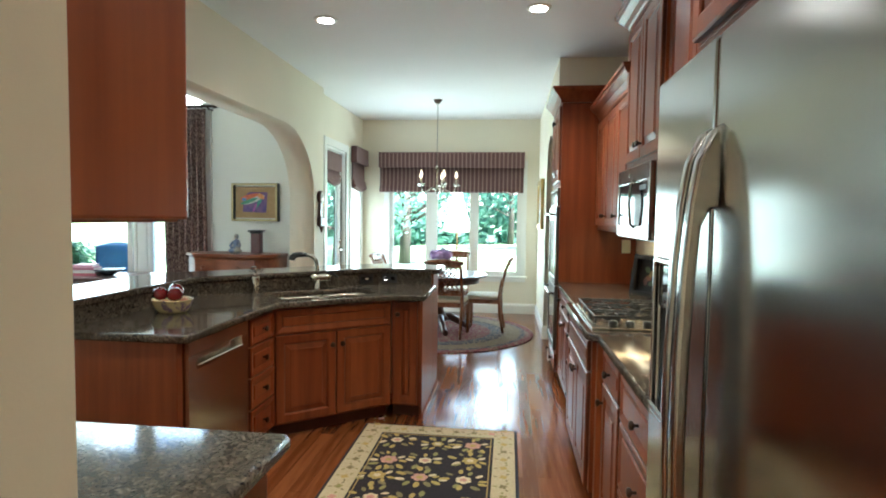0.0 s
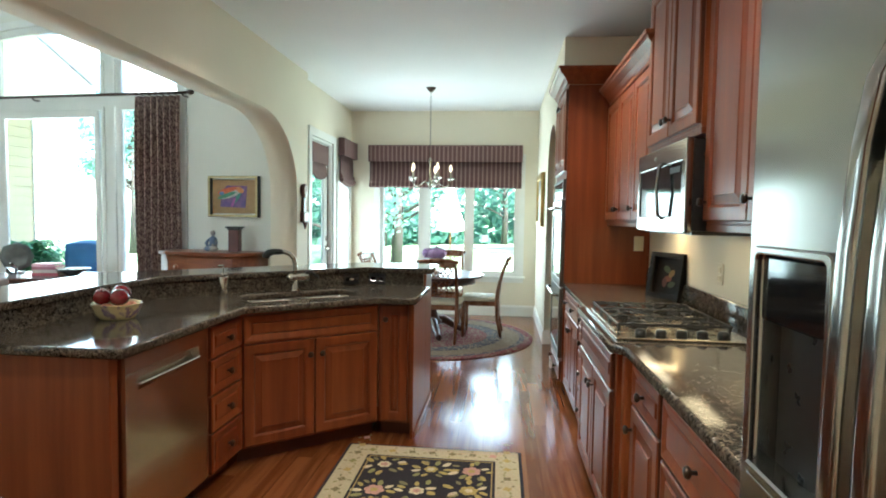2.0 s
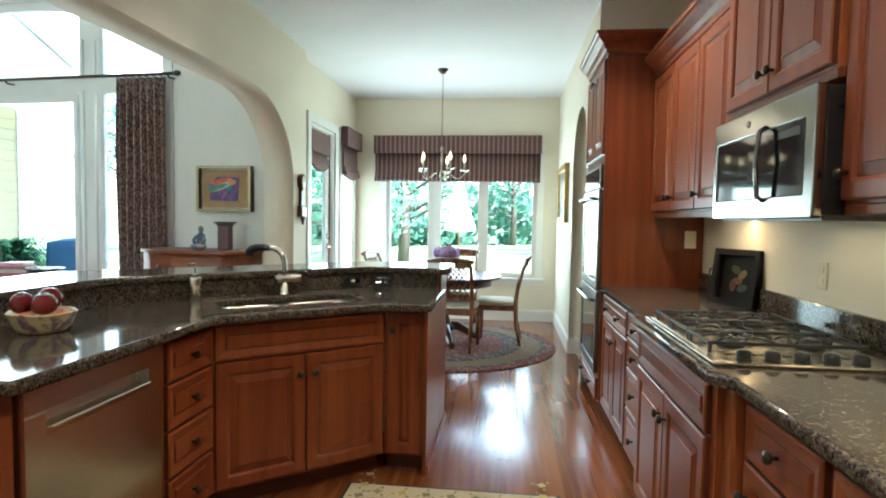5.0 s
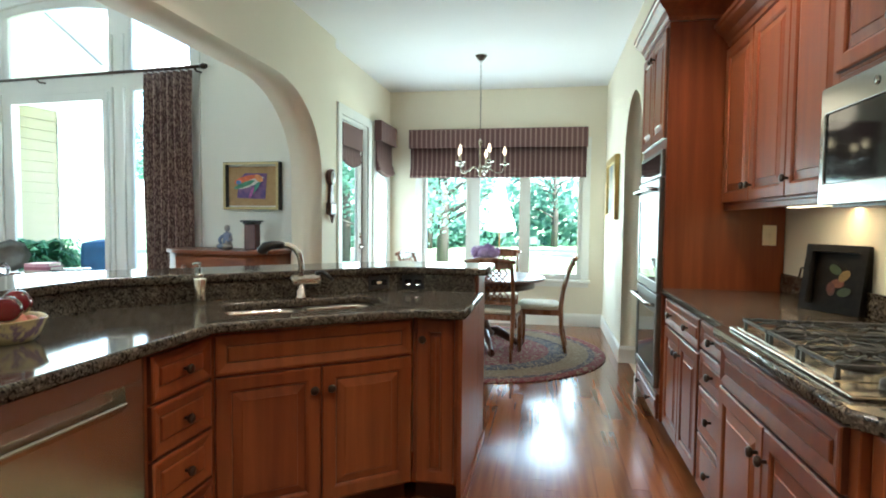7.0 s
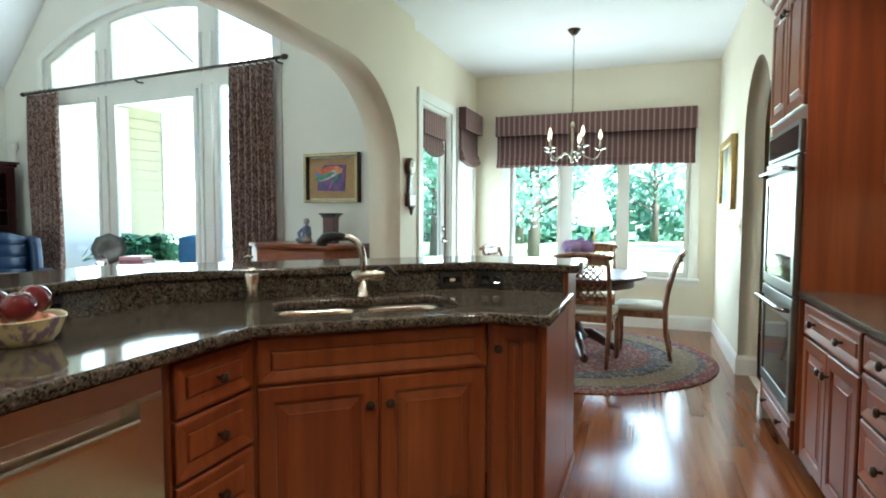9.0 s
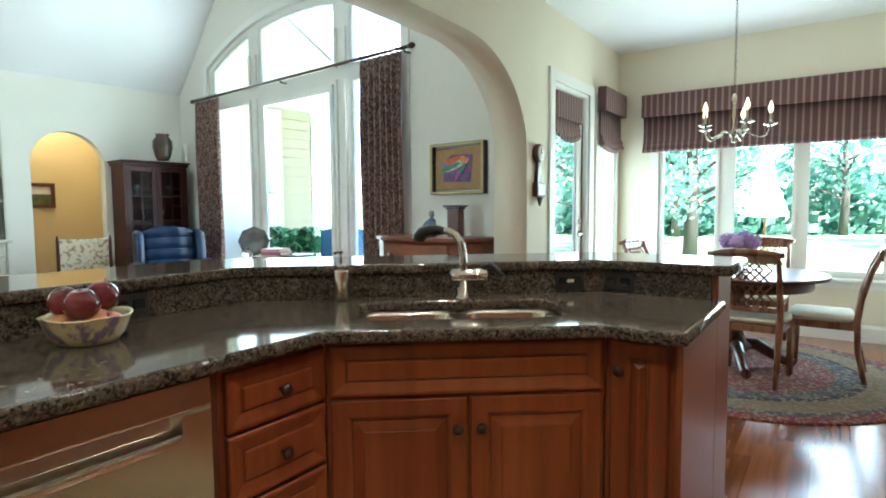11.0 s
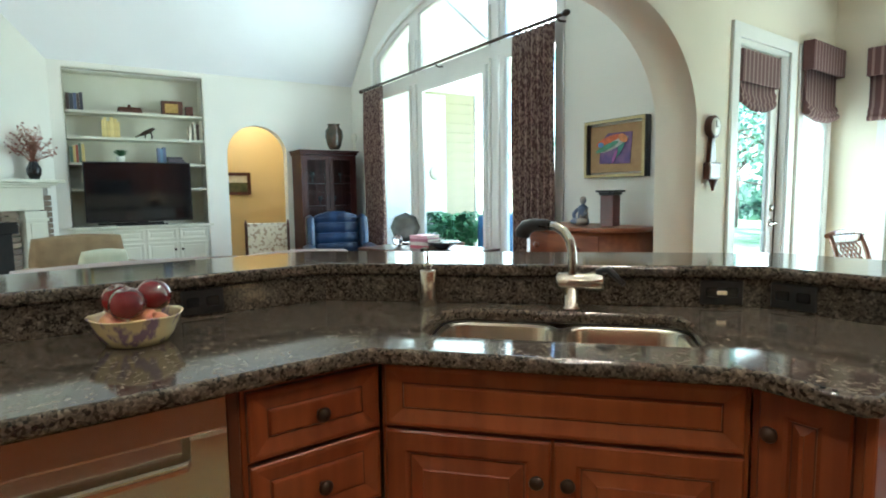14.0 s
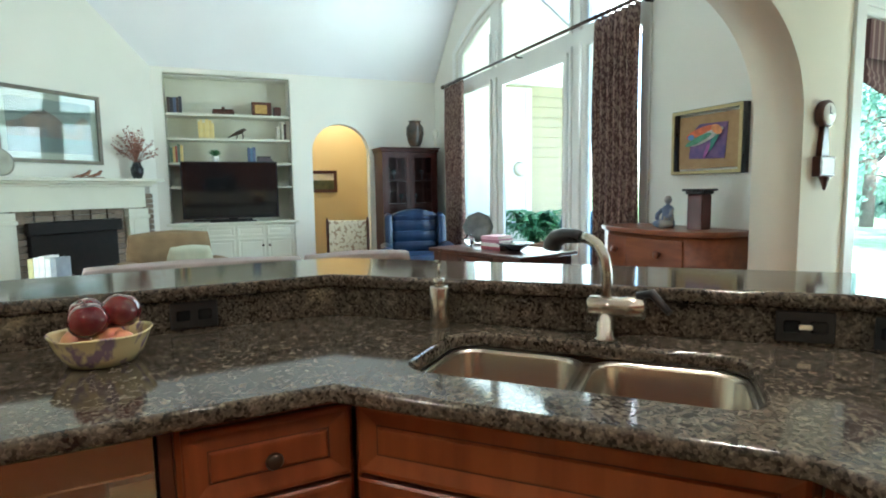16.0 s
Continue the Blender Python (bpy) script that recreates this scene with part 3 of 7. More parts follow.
soap = thing("soap_dispenser", pose(-1.70, 3.60, 0.915), "brushed steel soap pump bottle on the counter", "soap dispenser")
part("bottle", lathe([(0.0, 0), (0.027, 0), (0.028, 0.003), (0.028, 0.112), (0.025, 0.116), (0.0, 0.116)], 24), steel_h, soap)
part("collar", lathe([(0.0, 0.1155), (0.016, 0.1155), (0.016, 0.138), (0.006, 0.14), (0.0, 0.14)], 18), chrome, soap)
part("pump", tube(bmesh.new(), [(0, 0, 0.139), (0, 0, 0.185)], 0.004, 8), chrome, soap)
part("nozzle", tube(bmesh.new(), [(0.004, 0, 0.182), (-0.015, 0.0, 0.184), (-0.035, 0, 0.178)], 0.006, 8), chrome, soap)

# ---- kitchen: the east run ----
FX = 0.53
GR = "base cabinets along the cooktop wall"
def base(y1, y0, fronts, label, x=FX):
    return cabinet("base_cabinet", faces_west(x, y1), y1 - y0, 1.15 - x, 0, 0.875, fronts, label, toe=0.10, group=GR)


base(4.835, 4.06, [("drawer", 0.015, 0.71, 0.745, 0.15, "lr"), ("door", 0.015, 0.115, 0.37, 0.585, "r"), ("door", 0.39, 0.115, 0.37, 0.585, "l")], "cherry wood base cabinet with drawer over two doors")
base(4.055, 3.60, [("drawer", 0.012, 0.74, 0.43, 0.12, "c"), ("drawer", 0.012, 0.575, 0.43, 0.155, "c"), ("drawer", 0.012, 0.36, 0.43, 0.205, "c"), ("drawer", 0.012, 0.115, 0.43, 0.235, "c")], "cherry wood base cabinet with four drawers")
base(3.595, 2.64, [("drawer", 0.04, 0.71, 0.875, 0.15, ""), ("door", 0.04, 0.115, 0.435, 0.585, "r"), ("door", 0.48, 0.115, 0.435, 0.585, "l")], "cherry wood cooktop cabinet standing proud of its neighbours", x=0.478)
base(2.572, 2.13, [("drawer", 0.05, 0.71, 0.375, 0.15, "c"), ("door", 0.05, 0.115, 0.375, 0.585, "l")], "cherry wood base cabinet with one drawer and door")
base(2.125, 1.44, [("drawer", 0.015, 0.67, 0.655, 0.19, "c"), ("drawer", 0.015, 0.40, 0.655, 0.26, "c"), ("drawer", 0.015, 0.115, 0.655, 0.275, "c")], "cherry wood base cabinet with three wide drawers")
solid("corner_post", boxes((0.495, 0.56, 2.575, 2.637, 0.0, 0.874), bevel=0.012, seg=2), cherry, "rounded cherry wood post beside the cooktop cabinet", "post")
solid("counter_east", plate([(0.49, 1.425), (1.158, 1.425), (1.158, 4.845), (0.49, 4.845), (0.49, 3.63), (0.440, 3.585), (0.440, 2.625), (0.49, 2.565)], [], 0.04, 0.012, 3), granite, "polished speckled brown granite counter by the cooktop", "counter", m=pose(0, 0, 0.915))
solid("backsplash_east", boxes((1.133, 1.157, 1.425, 4.845, 0.9155, 1.02), bevel=0.003), granite, "low granite upstand along the cooktop wall", "backsplash")

hob = thing("gas_cooktop", pose(0.765, 3.11, 0.917), "stainless steel gas cooktop with black iron grates", "cooktop")
part("tray", boxes((-0.285, 0.27, -0.42, 0.43, 0.0, 0.010), bevel=0.006, seg=2), steel_h, hob)
part("well", boxes((-0.265, 0.245, -0.30, 0.395, 0.0101, 0.0125)), steel_h, hob)
burners = ((-0.14, 0.26), (0.12, 0.26), (-0.01, 0.06), (-0.14, -0.15), (0.12, -0.15))
for bx, by in burners:
    part("burner", lathe([(0.0, 0.012), (0.05, 0.012), (0.05, 0.02), (0.036, 0.024), (0.034, 0.032), (0.0, 0.034)], 18), iron, hob, m=pose(bx, by, 0))
for y0, y1 in ((0.165, 0.385), (-0.06, 0.155), (-0.28, -0.07)):
    bm = bmesh.new()
    ym = (y0 + y1) / 2
    for x in (-0.25, 0.23):
        box(bm, x - 0.005, x + 0.005, y0, y1, 0.036, 0.046, 0.002)
    for y in (y0 + 0.005, y1 - 0.005):
        box(bm, -0.25, 0.23, y - 0.005, y + 0.005, 0.036, 0.046, 0.002)
    for bx in (-0.13, 0.11):
        ring = [(bx + 0.055 * math.cos(t), ym + 0.055 * math.sin(t), 0.047) for t in [2 * math.pi * k / 16 for k in range(17)]]
        tube(bm, ring, 0.0045, 6)
        for k in range(8):
            t = math.pi * k / 4
            c_, s_ = math.cos(t), math.sin(t)
            reach = min(0.115 / max(abs(c_), 0.01), (y1 - y0 - 0.02) / 2 / max(abs(s_), 0.01))
            tube(bm, [(bx + 0.022 * c_, ym + 0.022 * s_, 0.050), (bx + reach * 0.8 * c_, ym + reach * 0.8 * s_, 0.049), (bx + reach * c_, ym + reach * s_, 0.041)], 0.0042, 6)
    for x in (-0.245, 0.225):
        for y in (y0 + 0.01, y1 - 0.01):
            box(bm, x - 0.005, x + 0.005, y - 0.005, y + 0.005, 0.0125, 0.037)
    part("grate", bm, iron, hob, "black cast iron grate")
for k in range(5):
    part("knob", lathe([(0.0, 0.010), (0.024, 0.010), (0.022, 0.03), (0.016, 0.036), (0.0, 0.037)], 16), black, hob, "black control knob", pose(-0.17 + k * 0.085, -0.35, 0))

# upper cabinets, microwave and crowns
UX, UB = 0.82, 1.405
GU = "wall cabinets along the cooktop wall"


def upper(y1, y0, z0, z1, n, label, x=UX, sides=None):
    w = y1 - y0
    dw = (w - 0.02 - 0.006 * (n - 1)) / n
    sides = sides or ["r" if k % 2 == 0 else "l" for k in range(n)]
    fr = [("door", 0.01 + k * (dw + 0.006), z0 + 0.012, dw, z1 - z0 - 0.03, sides[k]) for k in range(n)]
    c = cabinet("wall_cabinet", faces_west(x, y1), w, 1.155 - x, z0, z1, fr, label, group=GU)
    part("bottom_rail", boxes((0.0, w, -0.001, 0.022, z0 - 0.03, z0 - 0.0005), bevel=0.003), cherry, c)
    return c


upper(4.835, 3.505, UB, 2.30, 3, "cherry wood wall cabinet with three raised-panel doors", sides=["r", "l", "l"])
upper(3.497, 2.69, 1.80, 2.62, 2, "cherry wood wall cabinet over the microwave", x=0.79)
upper(2.682, 1.43, UB, 2.62, 3, "tall cherry wood wall cabinet with three raised-panel doors", sides=["l", "l", "r"])
fc = upper(1.42, 0.36, 1.92, 2.62, 2, "cherry wood cabinet over the refrigerator", x=0.545)


def crown(name, z, path, label):
    return structure(name, sweep(bmesh.new(), [(o, u + z) for o, u in CROWN], path), cherry, label, category="trim")


crown("trim_crown_low", 2.30, [(UX, 4.83), (UX, 3.508), (1.15, 3.508)], "stained cherry crown moulding over the wall cabinets")
crown("trim_crown_high", 2.62, [(1.15, 3.50), (0.79, 3.50), (0.79, 2.686), (UX, 2.686), (UX, 1.425), (0.545, 1.425), (0.545, 0.365), (1.15, 0.365)], "stained cherry crown moulding over the tall cabinets")

mw = thing("microwave", faces_west(0.745, 3.492), "stainless steel over-the-range microwave with dark glass door", "microwave")
W = 0.80
part("body", boxes((0.002, W - 0.002, 0.021, 0.405, 1.375, 1.752), bevel=0.004), black, mw, "black painted case")
flip = Matrix.Translation((0, 0.02, 0)) @ Matrix.Rotation(radians(90), 4, "X") @ Matrix.Translation((0, 0, 0.03))
part("door", plate(rounded(0.0, W, 1.364, 1.758, 0.012), [rounded(0.03, W * 0.93, 1.437, 1.668, 0.008)], 0.03, 0.005, 3), steel, mw, "brushed steel door", m=flip)
part("window", boxes((0.028, W * 0.60, -0.003, 0.005, 1.435, 1.670)), gloss_black, mw, "black glass window")
cp = part("control_panel", boxes((W * 0.602, W * 0.932, -0.003, 0.005, 1.435, 1.670)), gloss_black, mw, "black glass control panel")
part("display", boxes((W * 0.70, W * 0.88, -0.0045, -0.0031, 1.625, 1.650)), black, cp)
part("handle", tube(bmesh.new(), [(W * 0.60, -0.009, 1.425), (W * 0.60, -0.030, 1.440), (W * 0.60, -0.040, 1.55), (W * 0.60, -0.030, 1.665), (W * 0.60, -0.009, 1.680)], 0.008, 12), steel, mw, "curved steel bar handle")
part("vent", boxes((0.02, W - 0.02, 0.03, 0.34, 1.358, 1.374)), black, mw)
part("badge", lathe([(0, 0), (0.013, 0), (0.013, 0.003), (0, 0.004)], 16), chrome, mw, "round maker's badge", pose(W * 0.42, -0.010, 1.712, 90))

# oven tower
tw = 0.80
tower = cabinet("oven_tower", faces_west(0.5, 5.66), tw, 0.655, 0, 2.47, [("door", 0.012, 1.80, tw / 2 - 0.015, 0.64, "r"), ("door", tw / 2 + 0.003, 1.80, tw / 2 - 0.015, 0.64, "l"), ("drawer", 0.012, 0.115, tw - 0.024, 0.15, "lr")], "tall cherry wood cabinet tower holding a double oven", toe=0.10)
crown("trim_crown_tower", 2.47, [(0.5, 5.665), (0.5, 4.857), (1.15, 4.857)], "stained cherry crown moulding on the oven tower")
oven = thing("double_oven", faces_west(0.5, 5.63), "stainless steel built-in double wall oven", "oven")
ow = 0.74
part("body", boxes((0.0, ow, 0.0, 0.02, 0.29, 1.74)), black, oven)
part("control_panel", boxes((0.0, ow, -0.022, -0.0005, 1.58, 1.74), bevel=0.006, seg=2), oven_steel, oven)
part("display", boxes((0.03, ow - 0.03, -0.024, -0.0215, 1.595, 1.715)), gloss_black, oven, "black glass display")
for z0, z1 in ((0.875, 1.57), (0.295, 0.865)):
    d = part("oven_door", plate(rounded(0.0, ow, z0, z1, 0.008), [rounded(0.05, ow - 0.05, z0 + 0.06, z1 - 0.12, 0.01)], 0.03, 0.004), oven_steel, oven, m=Matrix.Rotation(radians(90), 4, "X") @ Matrix.Translation((0, 0, 0.03)))
    part("window", boxes((0.048, ow - 0.048, -0.024, -0.010, z0 + 0.058, z1 - 0.118)), gloss_black, oven, "dark oven window")
    part("handle", tube(bmesh.new(), [(0.05, -0.026, z1 - 0.07), (0.05, -0.07, z1 - 0.06), (0.08, -0.075, z1 - 0.06), (ow - 0.08, -0.075, z1 - 0.06), (ow - 0.05, -0.07, z1 - 0.06), (ow - 0.05, -0.026, z1 - 0.07)], 0.011, 10), steel, oven)

# refrigerator
fr = thing("refrigerator", faces_west(0.432, 1.355), "side-by-side stainless steel refrigerator with ice dispenser", "refrigerator")
FW = 0.97
part("body", boxes((0.003, FW - 0.003, 0.06, 0.70, 0.02, 1.81), bevel=0.005), black, fr)
part("grille", boxes((0.01, FW - 0.01, 0.03, 0.059, 0.0, 0.09)), black, fr)


def fridge_door(x0, x1, holes):
    bm = plate(rounded(x0, x1, 0.1, 1.812, 0.014), holes, 0.055, 0.012, 3)
    return bm


dm = Matrix.Rotation(radians(90), 4, "X") @ Matrix.Translation((0, 0, 0.0))
SPL = 0.418
part("freezer_door", fridge_door(0.002, SPL - 0.003, [rounded(0.05, 0.26, 0.985, 1.36, 0.012)]), steel, fr, "brushed steel freezer door", m=dm)
part("fridge_door", fridge_door(SPL + 0.003, FW - 0.002, []), steel, fr, "brushed steel refrigerator door", m=dm)
disp = part("dispenser", boxes((0.048, 0.262, 0.04, 0.056, 0.98, 1.365)), black, fr, "black ice and water dispenser")
part("control_panel", boxes((0.052, 0.258, 0.004, 0.03, 1.25, 1.358), bevel=0.004), gloss_black, disp)
part("drip_tray", boxes((0.052, 0.258, -0.012, 0.04, 0.987, 1.007), bevel=0.004), steel, disp)
part("trim", plate(rounded(0.036, 0.274, 0.97, 1.375, 0.02), [rounded(0.05, 0.26, 0.985, 1.36, 0.012)], 0.012, 0.004), steel, disp, m=pose(0, 0.002, 0) @ dm @ pose(0, 0, 0.010))
def fridge_handle():
    """A bowed bar that widens into a solid web at each end; outline in (y, z), drawn from the door outwards."""
    outer = [(0.0, 1.640), (-0.018, 1.625), (-0.040, 1.575), (-0.052, 1.50), (-0.061, 1.38), (-0.067, 1.20), (-0.068, 1.05), (-0.063, 0.85), (-0.053, 0.68), (-0.040, 0.59), (-0.018, 0.535), (0.0, 0.52)]
    inner = [(0.0, 0.64), (-0.022, 0.665), (-0.032, 0.75), (-0.039, 0.90), (-0.043, 1.05), (-0.041, 1.22), (-0.036, 1.36), (-0.030, 1.455), (-0.016, 1.485), (0.0, 1.49)]
    bm = plate(outer + inner, [], 0.032, 0.008, 3)
    for v in bm.verts:
        x, y, z = v.co
        v.co = (z + 0.016, x, y)
    bmesh.ops.recalc_face_normals(bm, faces=bm.faces)
    return bm


for x in (SPL - 0.030, SPL + 0.030):
    part("handle", fridge_handle(), steel, fr, "bowed steel bar handle", m=pose(x, -0.001, 0))

# near bar with wall cabinet over it
cabinet("bar_cabinet", faces_east(-0.53, 0.415), 0.72, 0.6, 0, 0.875, [("door", 0.02, 0.115, 0.33, 0.745, "r"), ("door", 0.36, 0.115, 0.33, 0.745, "l")], "cherry wood bar cabinet with raised-panel doors", toe=0.10)
solid("counter_bar", plate([(-0.475, 0.402), (-0.475, 1.16), (-0.495, 1.18), (-1.25, 1.18), (-1.25, 0.402)], [], 0.04, 0.012, 3), granite, "polished speckled brown granite bar counter", "counter", m=pose(0, 0, 0.915))
solid("bar_support", boxes((-1.22, -1.14, 0.41, 1.13, 0.0, 0.874), bevel=0.004), cherry, "cherry wood panel under the bar counter", "panel")
wc = thing("hanging_cabinet", pose(0, 0, 0), "cherry wood wall cabinet hung from the ceiling over the bar", "cabinet")
part("body", boxes((-0.88, -0.540, 0.41, 0.80, 1.45, CEIL - 0.001), bevel=0.004), cherry, wc)
part("door", boxes((-0.539, -0.520, 0.42, 0.797, 1.455, 2.7), bevel=0.006, seg=2), cherry, wc)

# ---- windows, doors and blinds ----
def window(name, m, outline, lights, depth, setback, label):
    """A frame plate with openings and one pane in each; local x along the wall, y into it."""
    w = thing(name, m, label, "window", kind="structure")
    f = part("window_frame", upright(outline, lights, depth), white, w, m=pose(0, setback, 0))
    for ring in lights:
        p = part("pane", upright(ring, [], 0.006), glass, w, m=pose(0, setback + depth / 2, 0))
        p.visible_shadow = False
    return w


def rect(x0, x1, z0, z1):
    return [(x0, z0), (x1, z0), (x1, z1), (x0, z1)]


w1 = window("window_1", pose(0, NY, 0), rect(-1.789, 0.234, 0.581, 2.249), [rect(-1.743, -1.213, 0.63, 2.19), rect(-1.047, -0.534, 0.63, 2.19), rect(-0.41, 0.187, 0.63, 2.19)], 0.07, 0.02, "white three-light picture window over the garden")
part("casing", upright(rect(-1.88, 0.325, 0.49, 2.34), [rect(-1.785, 0.23, 0.585, 2.245)], 0.022), white, w1, m=pose(0, -0.0225, 0))
part("sill", boxes((-1.9, 0.345, -0.05, 0.02, 0.545, 0.58), bevel=0.006), white, w1)
for x0, x1 in ((-1.743, -1.213), (-1.047, -0.534), (-0.41, 0.187)):
    part("sash", upright(rect(x0 - 0.026, x1 + 0.026, 0.60, 2.2), [rect(x0 + 0.006, x1 - 0.006, 0.645, 2.16)], 0.03), white, w1, m=pose(0, 0.005, 0))

dr = thing("door_1", faces_east(WX, 6.2), "white glazed patio door with brass lever and striped blind", "door", kind="structure")
part("casing", upright([(0.42, 0), (0.42, 2.45), (1.47, 2.45), (1.47, 0), (1.375, 0), (1.375, 2.355), (0.515, 2.355), (0.515, 0)], [], 0.022), white, dr, m=pose(0, -0.0225, 0))
part("jamb", upright([(0.511, 0), (0.511, 2.359), (1.379, 2.359), (1.379, 0), (1.35, 0), (1.35, 2.33), (0.54, 2.33), (0.54, 0)], [], 0.13), white, dr, m=pose(0, 0.002, 0))
leaf = part("door_leaf", upright(rect(0.542, 1.348, 0.01, 2.328), [rect(0.66, 1.23, 0.28, 2.2)], 0.045), white, dr, m=pose(0, 0.06, 0))
p = part("pane", boxes((0.66, 1.23, 0.075, 0.081, 0.28, 2.2)), glass, dr)
p.visible_shadow = False
part("edge_strip", boxes((1.349, 1.356, 0.05, 0.075, 0.01, 2.328)), bronze, dr, "dark weather strip")
part("lock", lathe([(0, 0), (0.028, 0), (0.028, 0.012), (0.012, 0.02), (0, 0.02)], 18), chrome, leaf, "nickel deadbolt", pose(1.29, 0.0, 1.12, 90))
part("handle", tube(bmesh.new(), [(1.29, 0.0, 1.0), (1.29, -0.05, 1.0), (1.27, -0.055, 1.0), (1.19, -0.055, 0.995)], 0.010, 10), chrome, leaf, "nickel lever handle")
part("rosette", lathe([(0, 0), (0.03, 0), (0.03, 0.008), (0, 0.01)], 18), chrome, leaf, m=pose(1.29, 0.0, 1.0, 90))
w2 = window("window_2", faces_east(WX, 6.2), rect(1.621, 2.179, 0.101, 2.359), [rect(1.68, 2.12, 0.16, 2.30)], 0.07, 0.03, "tall narrow white side window")
part("casing", upright(rect(1.55, 2.25, 0.02, 2.45), [rect(1.625, 2.175, 0.105, 2.355)], 0.022), white, w2, m=pose(0, -0.0225, 0))

# sheer curtain drawn across the side window
sheer_mat = mat("sheer_voile", (0.80, 0.80, 0.76), 0.9, second=(0.86, 0.86, 0.82), scale=40, stretch=(1, 1, 0.1))
_n, _l = sheer_mat.node_tree.nodes, sheer_mat.node_tree.links
_tl, _tp, _m1, _m2 = _n.new("ShaderNodeBsdfTranslucent"), _n.new("ShaderNodeBsdfTransparent"), _n.new("ShaderNodeMixShader"), _n.new("ShaderNodeMixShader")
_tl.inputs[0].default_value = (0.80, 0.82, 0.78, 1)
_m1.inputs[0].default_value, _m2.inputs[0].default_value = 0.5, 0.35
_l.new(_n["Principled BSDF"].outputs[0], _m1.inputs[1])
_l.new(_tl.outputs[0], _m1.inputs[2])
_l.new(_m1.outputs[0], _m2.inputs[1])
_l.new(_tp.outputs[0], _m2.inputs[2])
_l.new(_m2.outputs[0], _n["Material Output"].inputs[0])
sheer = thing("sheer_curtain", faces_east(WX, 6.2), "translucent white sheer curtain inside the side window", "curtain")
bm = bmesh.new()
rows = [[bm.verts.new((1.632 + 0.536 * k / 72, -0.003 + 0.010 * math.sin(k * 1.05 + 0.15 * j) - 0.001 * j, 0.13 + 0.44 * j)) for k in range(73)] for j in range(6)]
for a, b in zip(rows, rows[1:]):
    for k in range(72):
        bm.faces.new((a[k], a[k + 1], b[k + 1], b[k])).smooth = True
part("cloth", bm, sheer_mat, sheer)
part("rod", tube(bmesh.new(), [(1.627, 0.0, 2.335), (2.173, 0.0, 2.335)], 0.007, 8), white, sheer)


def roman_blind(name, m, w, z0, z1, deep, label, sag=0.0):
    """Local x along the wall, y=0 at its back; folds stacked at the foot."""
    b = thing(name, m, label, "blind")
    bm = bmesh.new()
    n = 24
    prof = [(-0.02, z1 - 0.20), (-0.024, z0 + 0.12), (-0.040, z0 + 0.10), (-0.050, z0 + 0.075), (-0.040, z0 + 0.055), (-0.056, z0 + 0.045), (-0.062, z0 + 0.02), (-0.045, z0), (-0.012, z0 + 0.01), (-0.008, z1 - 0.20)]
    cols = []
    for k in range(n + 1):
        u = k / n
        dz = -sag * math.sin(math.pi * u)
        x = w * u
        if sag:
            x = w * (0.5 + (u - 0.5) * 0.98)
        cols.append([bm.verts.new((x, y * deep / 0.06 + 0.003 * math.sin(19 * u + z * 30), z + (dz if z < z1 - 0.25 else 0))) for y, z in prof])
    for a, c in zip(cols, cols[1:]):
        for j in range(len(prof)):
            f = bm.faces.new((a[j], c[j], c[(j + 1) % len(prof)], a[(j + 1) % len(prof)]))
            f.smooth = True
    bm.faces.new(cols[0])
    bm.faces.new(list(reversed(cols[-1])))
    bmesh.ops.recalc_face_normals(bm, faces=bm.faces)
    part("shade", bm, blind_stripe, b)
    part("valance", boxes((-0.012, w + 0.012, -deep * 1.25, -deep * 0.95, z1 - 0.235, z1), (-0.012, w + 0.012, -deep * 0.95, -0.002, z1 - 0.012, z1), (-0.012, 0.0, -deep * 0.95, -0.002, z1 - 0.235, z1 - 0.012), (w, w + 0.012, -deep * 0.95, -0.002, z1 - 0.235, z1 - 0.012), bevel=0.003), blind_stripe, b)
    return b


roman_blind("roman_blind", pose(-1.94, NY - 0.028, 0), 2.21, 1.845, 2.455, 0.065, "wide burgundy striped roman blind, half raised over the window")
roman_blind("roman_blind", faces_east(WX + 0.028, 7.76), 0.66, 1.88, 2.47, 0.07, "burgundy striped roman blind over the side window", sag=0.05)
roman_blind("roman_blind", faces_east(WX - 0.058, 6.85), 0.60, 1.92, 2.30, 0.035, "small burgundy striped roman blind on the patio door", sag=0.06)

# ---- dining ----
rug_mat = mat("round_rug_wool", (0.2, 0.04, 0.04), 0.95, second=(0.25, 0.06, 0.05), scale=30, bump=0.4, fine=260)


